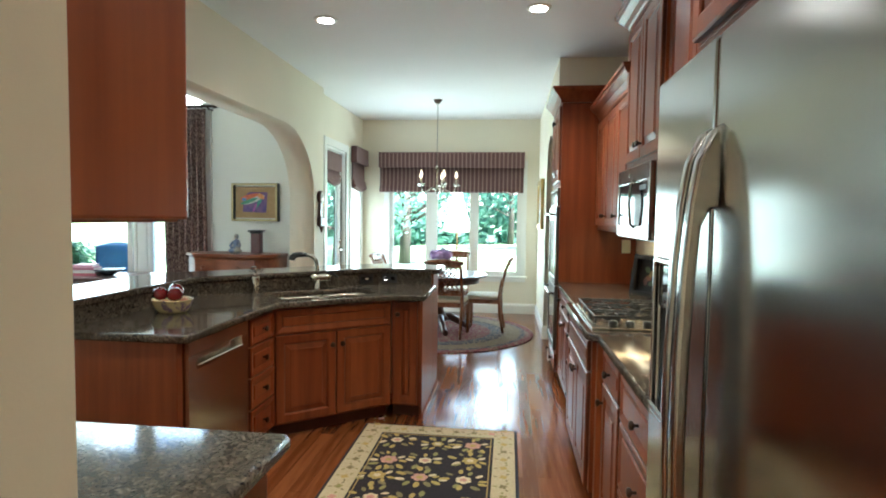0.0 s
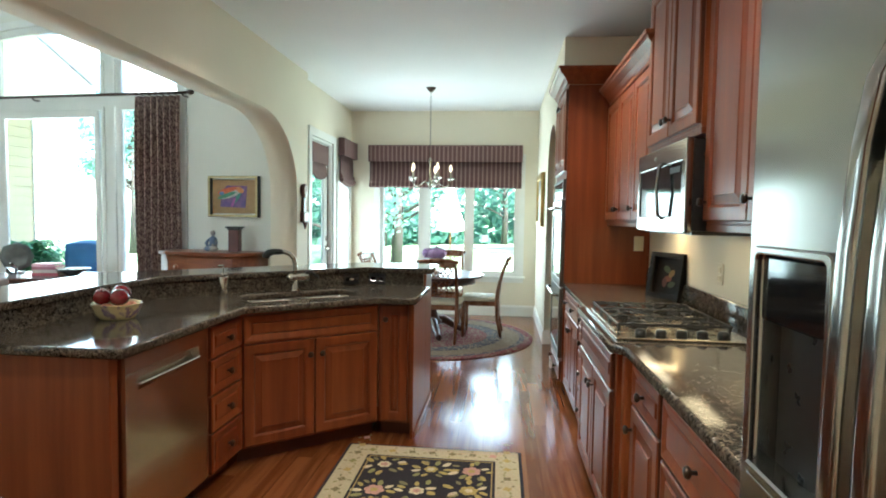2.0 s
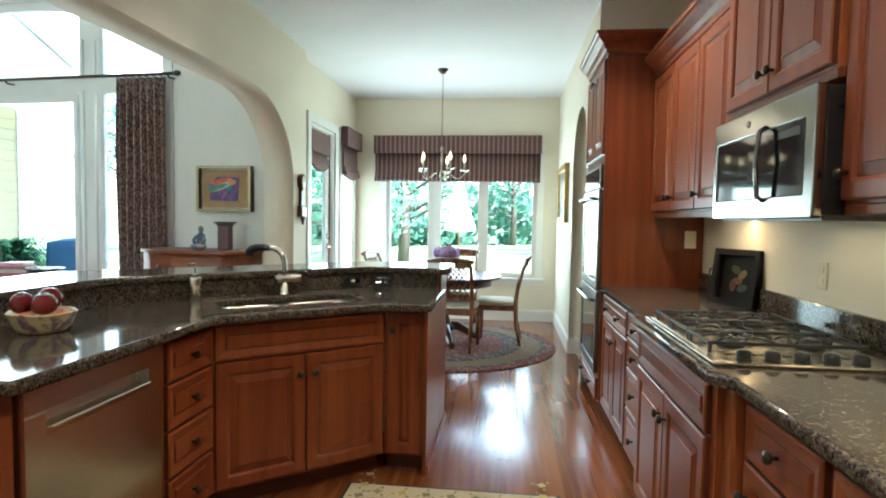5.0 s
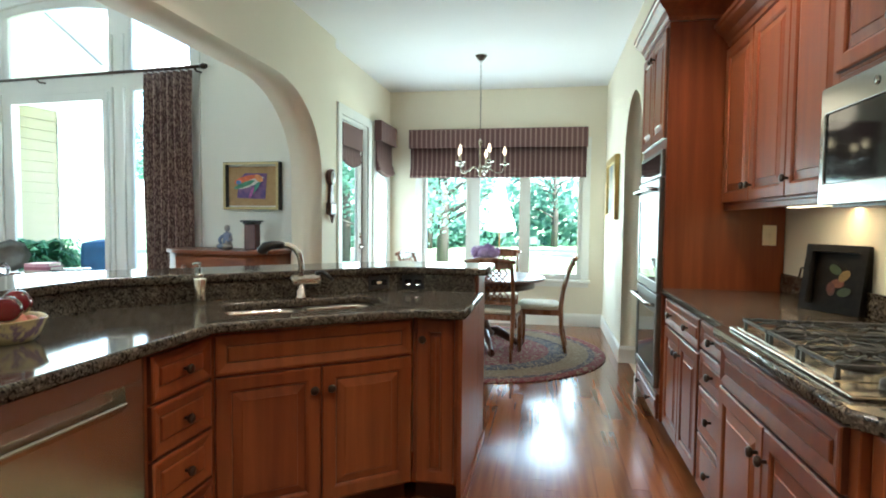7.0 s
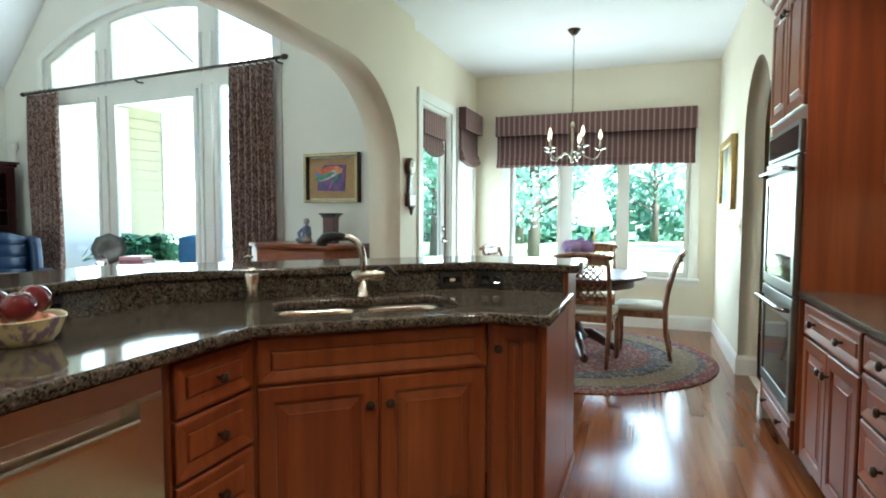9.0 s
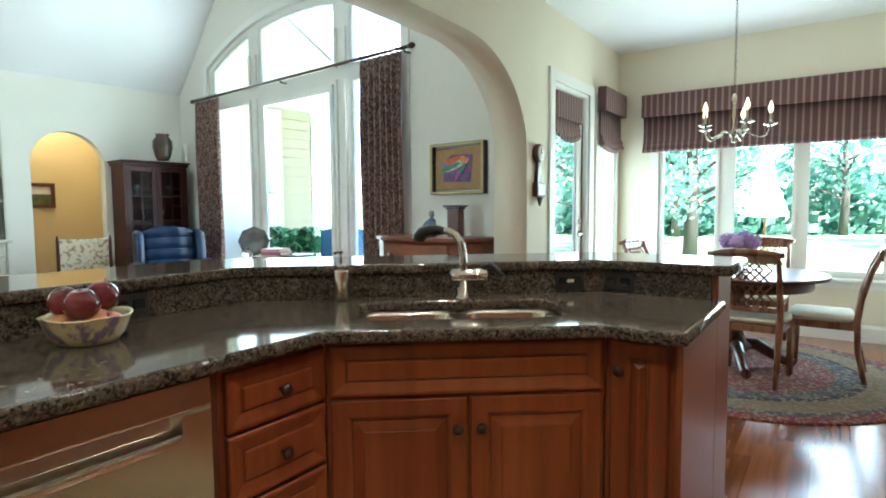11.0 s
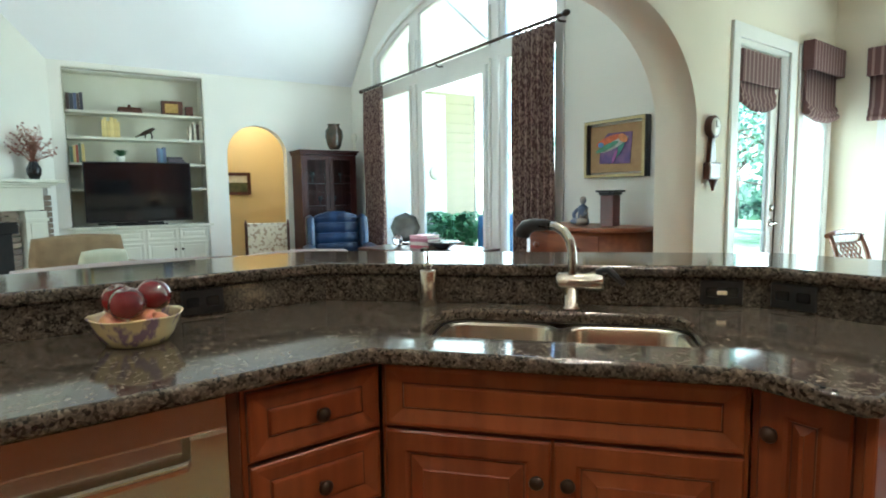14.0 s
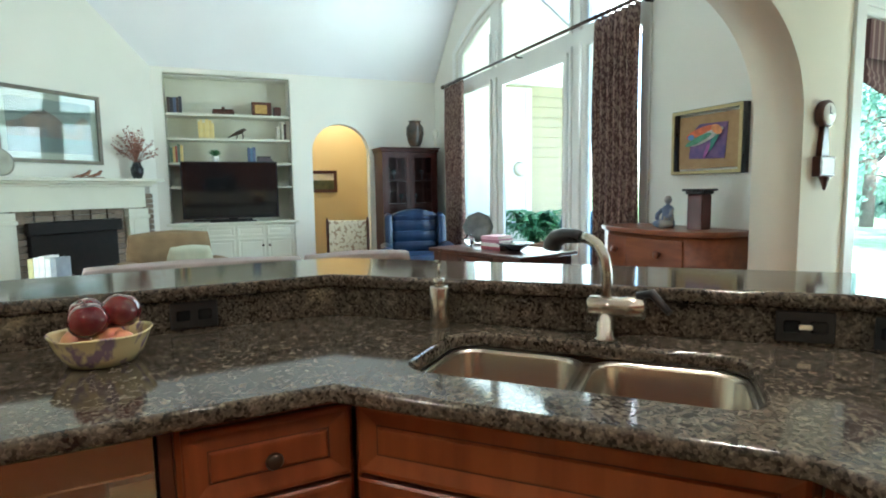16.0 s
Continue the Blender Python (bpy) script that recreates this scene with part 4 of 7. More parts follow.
def rug_pattern(m, stops, contrast, scale, reach):
    n, l = m.node_tree.nodes, m.node_tree.links
    tc = n.new("ShaderNodeTexCoord")
    ln = n.new("ShaderNodeVectorMath")
    ln.operation = "LENGTH"
    l.new(tc.outputs["Object"], ln.inputs[0])
    dv = n.new("ShaderNodeMath")
    dv.operation = "DIVIDE"
    dv.inputs[1].default_value = reach
    l.new(ln.outputs["Value"], dv.inputs[0])
    r = ramp_over(m, dv.outputs[0], [(p / reach, c) for p, c in stops])
    r.color_ramp.interpolation = "CONSTANT"
    v = n.new("ShaderNodeTexNoise")
    v.inputs["Scale"].default_value, v.inputs["Detail"].default_value = scale, 2.5
    l.new(tc.outputs["Object"], v.inputs["Vector"])
    r2 = n.new("ShaderNodeValToRGB")
    r2.color_ramp.elements[0].position, r2.color_ramp.elements[1].position = 0.53, 0.58
    l.new(v.outputs[0], r2.inputs[0])
    mx = n.new("ShaderNodeMix")
    mx.data_type = "RGBA"
    mx.inputs[7].default_value = (*contrast, 1)
    l.new(r2.outputs[0], mx.inputs[0])
    l.new(r.outputs[0], mx.inputs[6])
    l.new(mx.outputs[2], n["Principled BSDF"].inputs["Base Color"])
    return m


rug_pattern(rug_mat, [(0.0, (0.14, 0.025, 0.026)), (0.68, (0.055, 0.055, 0.068)), (0.80, (0.03, 0.025, 0.035)), (0.86, (0.15, 0.105, 0.06)), (1.06, (0.055, 0.045, 0.055)), (1.12, (0.14, 0.02, 0.025))], (0.22, 0.17, 0.115), 42, 1.24)
solid("round_rug", lathe([(0.0, 0.0), (1.22, 0.0), (1.225, 0.004), (1.222, 0.010), (1.19, 0.012), (0.0, 0.012)], 64), rug_mat, "round red and gold oriental wool rug under the table", "rug", m=pose(-0.83, 6.98, 0.003))

table = thing("dining_table", pose(-0.83, 7.02, 0.016), "round dark-stained pedestal dining table", "table")
part("tabletop", lathe([(0.0, 0.70), (0.60, 0.70), (0.625, 0.705), (0.635, 0.718), (0.63, 0.73), (0.61, 0.734), (0.0, 0.734)], 64), chestnut, table)
part("apron", lathe([(0.50, 0.62), (0.53, 0.625), (0.53, 0.70), (0.50, 0.70)], 48), chestnut, table)
part("pedestal", lathe([(0.0, 0.12), (0.12, 0.12), (0.14, 0.16), (0.10, 0.20), (0.07, 0.28), (0.11, 0.36), (0.12, 0.44), (0.08, 0.52), (0.09, 0.60), (0.20, 0.64), (0.22, 0.70), (0.0, 0.70)], 28), chestnut, table)
for k in range(4):
    part("foot", tube(bmesh.new(), [(0.05, 0, 0.16), (0.16, 0, 0.17), (0.28, 0, 0.10), (0.38, 0, 0.04), (0.44, 0, 0.034)], [0.05, 0.05, 0.042, 0.036, 0.034], 10), chestnut, table, m=pose(0, 0, 0, 0, 0, 20 + 90 * k))


def dining_chair(m, label):
    c = thing("dining_chair", m, label, "chair", "dining chairs round the table")
    for x in (-0.20, 0.20):
        part("leg", tube(bmesh.new(), [(x, 0.19, 0.0), (x, 0.19, 0.20), (x, 0.19, 0.43)], [0.015, 0.019, 0.023], 8), chair_wood, c)
        part("back_post", tube(bmesh.new(), [(x * 0.95, -0.25, 0.0), (x * 0.97, -0.205, 0.22), (x, -0.195, 0.45), (x * 1.0, -0.215, 0.62), (x * 0.99, -0.265, 0.82), (x * 0.98, -0.315, 0.945)], [0.017, 0.02, 0.023, 0.021, 0.018, 0.015], 8), chair_wood, c)
    part("seat_frame", boxes((-0.21, 0.21, -0.19, 0.20, 0.38, 0.435), bevel=0.006), chair_wood, c)
    bm = cushion(bmesh.new(), -0.215, 0.215, -0.17, 0.22, 0.434, 0.485, 0.35, 5)
    part("seat_pad", bm, cream_fabric, c, "cream fabric seat pad")
    part("top_rail", tube(bmesh.new(), [(-0.235, -0.318, 0.945), (-0.12, -0.332, 0.958), (0, -0.337, 0.962), (0.12, -0.332, 0.958), (0.235, -0.318, 0.945)], [0.018, 0.024, 0.027, 0.024, 0.018], 8), chair_wood, c)
    part("crest", boxes((-0.19, 0.19, -0.326, -0.306, 0.885, 0.945), bevel=0.006), chair_wood, c)
    part("lower_rail", boxes((-0.19, 0.19, -0.222, -0.202, 0.53, 0.565), bevel=0.004), chair_wood, c)
    bm = bmesh.new()
    for k in range(-2, 3):
        for s in (-1, 1):
            pts = []
            for i in range(7):
                u = i / 6
                pts.append((0.055 * k + s * 0.05 * math.sin(3 * math.pi * u), -0.212 - 0.10 * u ** 1.4, 0.56 + 0.335 * u))
            tube(bm, pts, 0.0075, 6)
    part("lattice", bm, chair_wood, c, "pierced lattice back splat")
    return c


ch = dining_chair(pose(-0.655, 6.71, 0.016, 0, 0, -6) @ Matrix.Diagonal((1.0, 1.0, 0.97, 1.0)), "dark-stained wooden dining chair with pierced back and cream pad")
copy_thing(ch, pose(-0.23, 7.12, 0.016, 0, 0, 88))
copy_thing(ch, pose(-0.74, 7.90, 0.016, 0, 0, 178))
copy_thing(ch, pose(-1.42, 7.36, 0.016, 0, 0, -100))

petal = mat("lilac_petals", (0.36, 0.22, 0.52), 0.7, second=(0.62, 0.45, 0.72), scale=40, per_object=0.3)
fl = thing("flower_bowl", pose(-0.78, 6.98, 0.7505), "white footed bowl of lilac hydrangea blooms on the table", "flowers")
part("bowl", lathe([(0.0, 0), (0.06, 0), (0.055, 0.01), (0.02, 0.03), (0.018, 0.07), (0.06, 0.10), (0.10, 0.15), (0.115, 0.19), (0.105, 0.19), (0.0, 0.13)], 24), white, fl)
rnd = random.Random(4)
for k in range(7):
    a = k * 0.9
    c = Vector((0.10 * math.cos(a) * (k > 0), 0.08 * math.sin(a) * (k > 0), 0.235 + 0.03 * (k == 0)))
    bm = bmesh.new()
    for i in range(70):
        d = Vector((rnd.gauss(0, 1), rnd.gauss(0, 1), rnd.gauss(0.2, 1))).normalized()
        q = c + d * 0.065
        s1 = d.orthogonal().normalized() * 0.013
        s2 = d.cross(s1)
        t = [bm.verts.new(q + s1 + d * 0.003), bm.verts.new(q + s2), bm.verts.new(q - s1 + d * 0.003), bm.verts.new(q - s2)]
        bm.faces.new(t)
    blob(bm, c, (0.058, 0.058, 0.05), k, 0.1, 2)
    part("bloom", bm, petal, fl)

CHX, CHY = -0.87, 7.06
chand = thing("chandelier", pose(CHX, CHY, 0), "silver five-arm candle chandelier, lit", "chandelier")
silver = mat("polished_silver", (0.42, 0.40, 0.35), 0.2, 1.0, second=(0.5, 0.47, 0.42), scale=20)
candle = mat("candle_sleeve", (0.46, 0.40, 0.28), 0.5, second=(0.52, 0.45, 0.33), scale=10)
part("canopy", lathe([(0.0, CEIL - 0.05), (0.02, CEIL - 0.05), (0.035, CEIL - 0.035), (0.05, CEIL - 0.015), (0.06, CEIL - 0.001), (0.0, CEIL - 0.001)], 24), bronze, chand, "dark ceiling canopy")
bm = bmesh.new()
z = 2.13
k = 0
while z < CEIL - 0.06:
    pts = [(0.008 * math.cos(a) * (k % 2), 0.008 * math.cos(a) * ((k + 1) % 2), z + 0.016 + 0.016 * math.sin(a)) for a in [i * math.pi / 4 for i in range(9)]]
    tube(bm, pts, 0.0022, 5)
    z += 0.026
    k += 1
part("chain", bm, bronze, chand)
part("stem", lathe([(0.0, 1.75), (0.010, 1.755), (0.016, 1.77), (0.010, 1.785), (0.028, 1.81), (0.032, 1.83), (0.014, 1.85), (0.008, 1.90), (0.013, 1.98), (0.008, 2.05), (0.016, 2.08), (0.022, 2.10), (0.010, 2.125), (0.0, 2.14)], 20), silver, chand)
for k in range(5):
    a = radians(72 * k + 10)
    d = Vector((math.cos(a), math.sin(a), 0))
    pts = [d * r + Vector((0, 0, z)) for r, z in ((0.03, 1.83), (0.08, 1.845), (0.13, 1.81), (0.18, 1.785), (0.225, 1.80), (0.25, 1.87))]
    arm = part("arm", tube(bmesh.new(), pts, 0.0065, 8), silver, chand)
    q = pose(0.25 * math.cos(a), 0.25 * math.sin(a), 0)
    part("drip_pan", lathe([(0.0, 1.868), (0.02, 1.87), (0.05, 1.88), (0.052, 1.884), (0.014, 1.882), (0.014, 1.90), (0.0, 1.90)], 16), silver, arm, m=q)
    part("candle", lathe([(0.0, 1.90), (0.009, 1.90), (0.009, 1.965), (0.0, 1.965)], 12), candle, arm, m=q)
    part("bulb", lathe([(0.0, 1.9655), (0.008, 1.97), (0.017, 1.99), (0.019, 2.005), (0.012, 2.03), (0.004, 2.055), (0.0, 2.06)], 12), bulb_mat, arm, "glowing candle bulb", q)
lamp("chandelier_light", "POINT", pose(CHX, CHY, 2.32), 0.35, (1.0, 0.80, 0.55), soft=0.16)

pt = thing("framed_painting", faces_west(EX - 0.001, 7.95), "gilt-framed painting on the dining wall", "painting")
part("frame", upright(rect(0, 0.86, 1.33, 1.97), [rect(0.06, 0.80, 1.39, 1.91)], 0.045), gilt, pt, m=pose(0, -0.046, 0))
part("canvas", boxes((0.058, 0.802, -0.02, -0.002, 1.388, 1.912)), mat("painted_canvas", (0.10, 0.14, 0.16), 0.6, second=(0.45, 0.36, 0.2), scale=5), pt)
sw = thing("light_switch", faces_west(EX - 0.001, 6.86), "ivory light switch plate on the dining wall", "switch")
part("plate", boxes((0, 0.075, -0.007, 0, 1.13, 1.25), bevel=0.003), outlet_ivory, sw)
part("toggle", boxes((0.032, 0.043, -0.016, -0.0072, 1.18, 1.20), bevel=0.002), outlet_ivory, sw)

clk = thing("banjo_clock", faces_east(-2.129, 6.17) @ Matrix.Translation((0, 0, 0.26)) @ Matrix.Diagonal((0.82, 0.62, 0.84, 1.0)), "dark wooden banjo wall clock with white dial", "clock")
part("case_head", lathe([(0, 0), (0.082, 0), (0.088, 0.01), (0.088, 0.055), (0.075, 0.068), (0, 0.068)], 32), chestnut, clk, m=pose(0, 0, 1.69, 90))
part("dial", lathe([(0, 0.066), (0.068, 0.066), (0.068, 0.071), (0, 0.072)], 32), mat("dial_white", (0.8, 0.79, 0.72), 0.4, second=(0.83, 0.82, 0.75), scale=8), clk, "white clock dial", pose(0, 0, 1.69, 90))
bm = bmesh.new()
box(bm, -0.003, 0.003, -0.075, -0.0722, 1.69, 1.735)
box(bm, -0.003, 0.028, -0.0752, -0.0724, 1.688, 1.694)
part("clock_hand", bm, black, clk)
part("neck", plate([(-0.022, 1.615), (0.022, 1.615), (0.045, 1.42), (-0.045, 1.42)], [], 0.05, 0.004), chestnut, clk, m=Matrix.Rotation(radians(90), 4, "X") @ Matrix.Translation((0, 0, 0.05)))
part("case_box", boxes((-0.085, 0.085, -0.075, -0.001, 1.29, 1.419), bevel=0.006), chestnut, clk)
part("tablet", boxes((-0.068, 0.068, -0.079, -0.0755, 1.305, 1.405)), white, clk, "pale glass tablet")
part("bracket", lathe([(0.0, 1.20), (0.012, 1.205), (0.02, 1.23), (0.035, 1.27), (0.05, 1.289), (0, 1.289)], 16), chestnut, clk, m=pose(0, -0.052, 0))

# ---- living room ----
PX, SXW = -0.0, -5.85


def in_liv(m):
    return LIV @ m


def liv_west(y):
    """On the west wall, local x runs north, local y into the wall."""
    return in_liv(pose(SXW, y, 0, 0, 0, 90))


arc = [(-3.15 + 4.3 * math.sin(radians(a)), 3.63 - 4.3 + 4.3 * math.cos(radians(a))) for a in [-25.78 + 51.56 * k / 20 for k in range(21)]]
wo = [(-5.02, 0.12), (-1.28, 0.12), (-1.28, 3.2)] + list(reversed(arc))[1:-1] + [(-5.02, 3.2)]
structure("wall_living_north", upright([(-5.99, 0), (0.02, 0), (0.02, 3.2), (-2.9, 5.98), (-5.99, 2.82)], [wo], 0.16), wall_pale, "pale beige gable wall with a tall arched window", LIV, "wall")


def arc_z(x):
    return 3.63 - 4.3 + math.sqrt(4.3 ** 2 - (x + 3.15) ** 2)


def light_ring(x0, x1, z0, top):
    n = 8
    return [(x0, z0), (x1, z0)] + [(x1 + (x0 - x1) * k / n, arc_z(x1 + (x0 - x1) * k / n) - top) for k in range(n + 1)]


fo = [(x + (0.002 if x < -3.15 else -0.002), z - (0.002 if z > 1 else -0.002)) for x, z in wo]
lw = window("window_3", LIV, fo, [rect(-4.95, -4.03, 0.2, 2.63), rect(-3.80, -2.36, 0.2, 2.63), rect(-2.10, -1.35, 0.2, 2.63), light_ring(-4.95, -4.03, 2.80, 0.075), light_ring(-3.80, -2.36, 2.80, 0.075), light_ring(-2.10, -1.35, 2.80, 0.075)], 0.08, 0.03, "tall white arched window with six lights")
part("casing", upright([(-5.1, 0.04), (-1.2, 0.04), (-1.2, 3.22)] + [(x * 1.0, z + 0.075) for x, z in list(reversed(arc))[1:-1]] + [(-5.1, 3.22)], [fo], 0.02), white, lw, m=pose(0, -0.021, 0))
for x0, x1 in ((-3.78, -2.38),):
    part("sliding_sash", upright(rect(x0, x1, 0.21, 2.62), [rect(x0 + 0.075, x1 - 0.05, 0.30, 2.54)], 0.04), white, lw, m=pose(0, 0.01, 0))
for x in (-4.0, -3.86, -2.31, -2.16):
    part("mullion", boxes((x - 0.015, x + 0.015, 0.0, 0.03, 0.2, 2.66), (x - 0.015, x + 0.015, 0.0, 0.03, 2.78, 3.2), bevel=0.005), white, lw)

# west wall with the bookcase niche and the small arch
structure("wall_living_west", upright(rect(-4.05, 0.16, 0, 3.02), [rect(-3.763, -2.188, -0.01, 2.86), arch_ring(-1.898, -1.061, -0.01, 1.86, 0.42)], 0.16), wall_pale, "pale beige wall with a bookcase niche and small arch", liv_west(0), "wall")
FPM = in_liv(pose(SXW + 2.36 * 0.7071, -3.91 - 2.36 * 0.7071, 0, 0, 0, 135))
structure("wall_living_fireplace", boxes((-2.3, 2.36, 0.0, 0.14, 0, 6.0)), wall_pale, "pale beige diagonal chimney wall", FPM, "wall")
# this side is never in view; window_4 is added to let light in
structure("wall_living_south", upright(rect(-6.0, 0.3, 0, 6.0), [rect(-2.35, -0.35, 0.45, 2.65)], 0.12), wall_pale, "pale beige wall with an unseen opening added for daylight", in_liv(pose(0, -6.88, 0)), "wall")
window("window_4", in_liv(pose(0, -6.88, 0)), rect(-2.349, -0.351, 0.451, 2.649), [rect(-2.28, -1.39, 0.52, 2.58), rect(-1.31, -0.42, 0.52, 2.58)], 0.06, 0.03, "unseen white two-light window, added to let daylight in")
structure("wall_living_east", boxes((0.003, 0.1, -7.0, -6.3, 0, 6.0), (0.003, 0.12, -6.3, 0.1, 3.09, 6.0)), wall_pale, "pale upper wall over the arch", LIV, "wall")
sl = math.hypot(3.1, 3.08)
structure("ceiling_living_west", boxes((-0.1, sl + 0.1, -7.0, 0.2, 0.0, 0.1)), ceil_paint, "white sloping vaulted ceiling", in_liv(Matrix.Translation((-5.86, 0, 2.93)) @ Matrix.Rotation(-math.atan2(3.06, 2.96), 4, "Y")), "ceiling")
structure("ceiling_living_east", boxes((-0.1, sl + 0.2, -7.0, 0.2, -0.1, 0.0)), ceil_paint, "white sloping vaulted ceiling", in_liv(Matrix.Translation((0.05, 0, 3.15)) @ Matrix.Rotation(math.pi + math.atan2(3.06, 3.2), 4, "Y")), "ceiling")

# hall behind the small arch
hm = liv_west(0)
structure("wall_hall", boxes((-2.165, -0.5, 1.25, 1.35, 0, 2.9), (-2.165, -2.09, 0.16, 1.25, 0, 2.9), (-0.6, -0.5, 0.16, 1.25, 0, 2.9)), hall_paint, "warm ochre hall wall", hm, "wall")
structure("ceiling_hall", boxes((-2.165, -0.5, 0.16, 1.35, 2.9, 3.0)), ceil_paint, "white hall ceiling", hm, "ceiling")
structure("floor_hall", boxes((-2.165, -0.5, 0.1, 1.35, -0.06, -0.004)), floor_wood, "hardwood hall floor", hm, "floor")
# added lamp without a fixture, brightens the ochre hall
lamp("hall_fill", "POINT", hm @ pose(-1.4, 0.75, 2.7), 2.5, (1.0, 0.84, 0.58), soft=0.15)
hp = thing("framed_landscape", hm @ pose(0, 1.248, 0), "small dark-framed landscape picture in the hall", "picture")
part("frame", upright(rect(-2.0, -1.30, 1.30, 1.66), [rect(-1.95, -1.35, 1.35, 1.61)], 0.03), chestnut, hp, m=pose(0, -0.031, 0))
part("picture", boxes((-1.952, -1.348, -0.012, -0.002, 1.348, 1.50)), mat("picture_hills", (0.05, 0.07, 0.03), 0.5, second=(0.12, 0.12, 0.05), scale=9), hp)
part("picture_sky", boxes((-1.952, -1.348, -0.012, -0.002, 1.5005, 1.612)), mat("picture_sky", (0.55, 0.55, 0.5), 0.5, second=(0.7, 0.68, 0.6), scale=6), hp)
hc = thing("side_chair", in_liv(pose(-5.35, -1.50, 0, 0, 0, 70)), "dark wooden side chair with cream patterned back", "chair")
floral = mat("cream_floral_cloth", (0.66, 0.58, 0.42), 0.9, second=(0.34, 0.22, 0.14), scale=22, spread=(0.5, 0.62), bump=0.2, fine=200)
part("back", boxes((-0.25, 0.25, -0.28, -0.23, 0.50, 0.92), bevel=0.012, seg=2), floral, hc)
part("seat", boxes((-0.25, 0.25, -0.22, 0.24, 0.40, 0.48), bevel=0.02, seg=2), floral, hc)
for x in (-0.27, 0.27):
    part("back_post", tube(bmesh.new(), [(x, -0.255, 0), (x, -0.255, 0.9), (x, -0.255, 0.96)], [0.018, 0.018, 0.01], 8), chestnut, hc)
    part("leg", tube(bmesh.new(), [(x * 0.85, 0.2, 0), (x * 0.85, 0.2, 0.42)], 0.018, 8), chestnut, hc)

# bookcase
bk = thing("bookcase", liv_west(0), "white built-in bookcase, half filled, with cupboards below", "bookcase")
y0, y1 = -3.763, -2.188
part("back_panel", boxes((y0 - 0.02, y1 + 0.02, 0.36, 0.38, 0.0, 2.88)), shaded_white, bk)
for a in (y0 - 0.02, y1):
    part("side", boxes((a, a + 0.02, 0.0, 0.36, 0.0, 2.88)), shaded_white, bk)
part("top", boxes((y0, y1, 0.0, 0.36, 2.862, 2.88)), shaded_white, bk)
for z in (2.369, 2.047, 1.722, 1.403):
    part("shelf", boxes((y0 + 0.001, y1 - 0.001, 0.03, 0.359, z - 0.032, z), bevel=0.003), shaded_white, bk)
part("counter", boxes((y0 + 0.001 - 0.06, y1 + 0.06, -0.05, -0.001, 0.885, 0.918), (y0 + 0.001, y1 - 0.001, 0.0, 0.359, 0.885, 0.918), bevel=0.003), shaded_white, bk)
part("cupboard", boxes((y0 + 0.002, y1 - 0.002, 0.0, 0.358, 0.0, 0.884)), shaded_white, bk)
for k in range(4):
    w = (y1 - y0) / 4
    part("drawer", panel_front(w - 0.03, 0.15, y0 + k * w + 0.015, 0.71, rail=0.03), shaded_white, bk, m=pose(0, -0.001, 0))
    d = part("cupboard_door", panel_front(w - 0.03, 0.56, y0 + k * w + 0.015, 0.12, rail=0.05), shaded_white, bk, m=pose(0, -0.001, 0))
    knob_at(y0 + k * w + (w - 0.045 if k % 2 == 0 else 0.045), 0.58, d)

tv = thing("television", liv_west(0), "large black flat television standing in the bookcase", "television")
part("screen", boxes((-3.605, -2.415, -0.118, -0.112, 0.985, 1.715)), gloss_black, tv)
part("case", boxes((-3.62, -2.40, -0.112, -0.075, 0.97, 1.73), bevel=0.006), black, tv)
part("stand", boxes((-3.3, -2.7, -0.045, 0.10, 0.9185, 0.935), (-3.06, -2.94, -0.074, -0.04, 0.92, 1.05), bevel=0.004), black, tv)
part("speaker_bar", boxes((-3.5, -2.75, -0.046, 0.02, 0.9355, 0.962), bevel=0.006), black, tv)


def book(m, w, d, h, colour, label, lie=False):
    name = "book_%s" % "_".join("%02d" % int(c * 99) for c in colour)
    b = thing("book", m, label, "book", "books on the shelves")
    cov = mat(name, colour, 0.5, second=tuple(min(1, c * 1.25) for c in colour), scale=14)
    page = mat("book_pages", (0.72, 0.67, 0.55), 0.8, second=(0.78, 0.73, 0.6), scale=30)
    part("cover", boxes((0, 0.004, 0, d, 0, h), (w - 0.004, w, 0, d, 0, h), (0.004, w - 0.004, 0, 0.004, 0, h)), cov, b)
    part("pages", boxes((0.0045, w - 0.0045, 0.0045, d - 0.008, 0.004, h - 0.006)), page, b)
    return b


rnd = random.Random(11)
COL = [(0.08, 0.05, 0.04), (0.10, 0.12, 0.20), (0.30, 0.07, 0.05), (0.55, 0.42, 0.16), (0.12, 0.16, 0.12), (0.05, 0.05, 0.06), (0.55, 0.50, 0.40)]


def row_of_books(y, z, n, cols, h=0.22, lean=0):
    for k in range(n):
        c = cols[k % len(cols)]
        w = rnd.uniform(0.024, 0.042)
        book(liv_west(0) @ pose(y, 0.10, z, 0, lean if k == n - 1 else 0, 0), w, 0.16, h * rnd.uniform(0.82, 1.05), c, "upright hardback book on a white shelf")
        y += w + 0.002


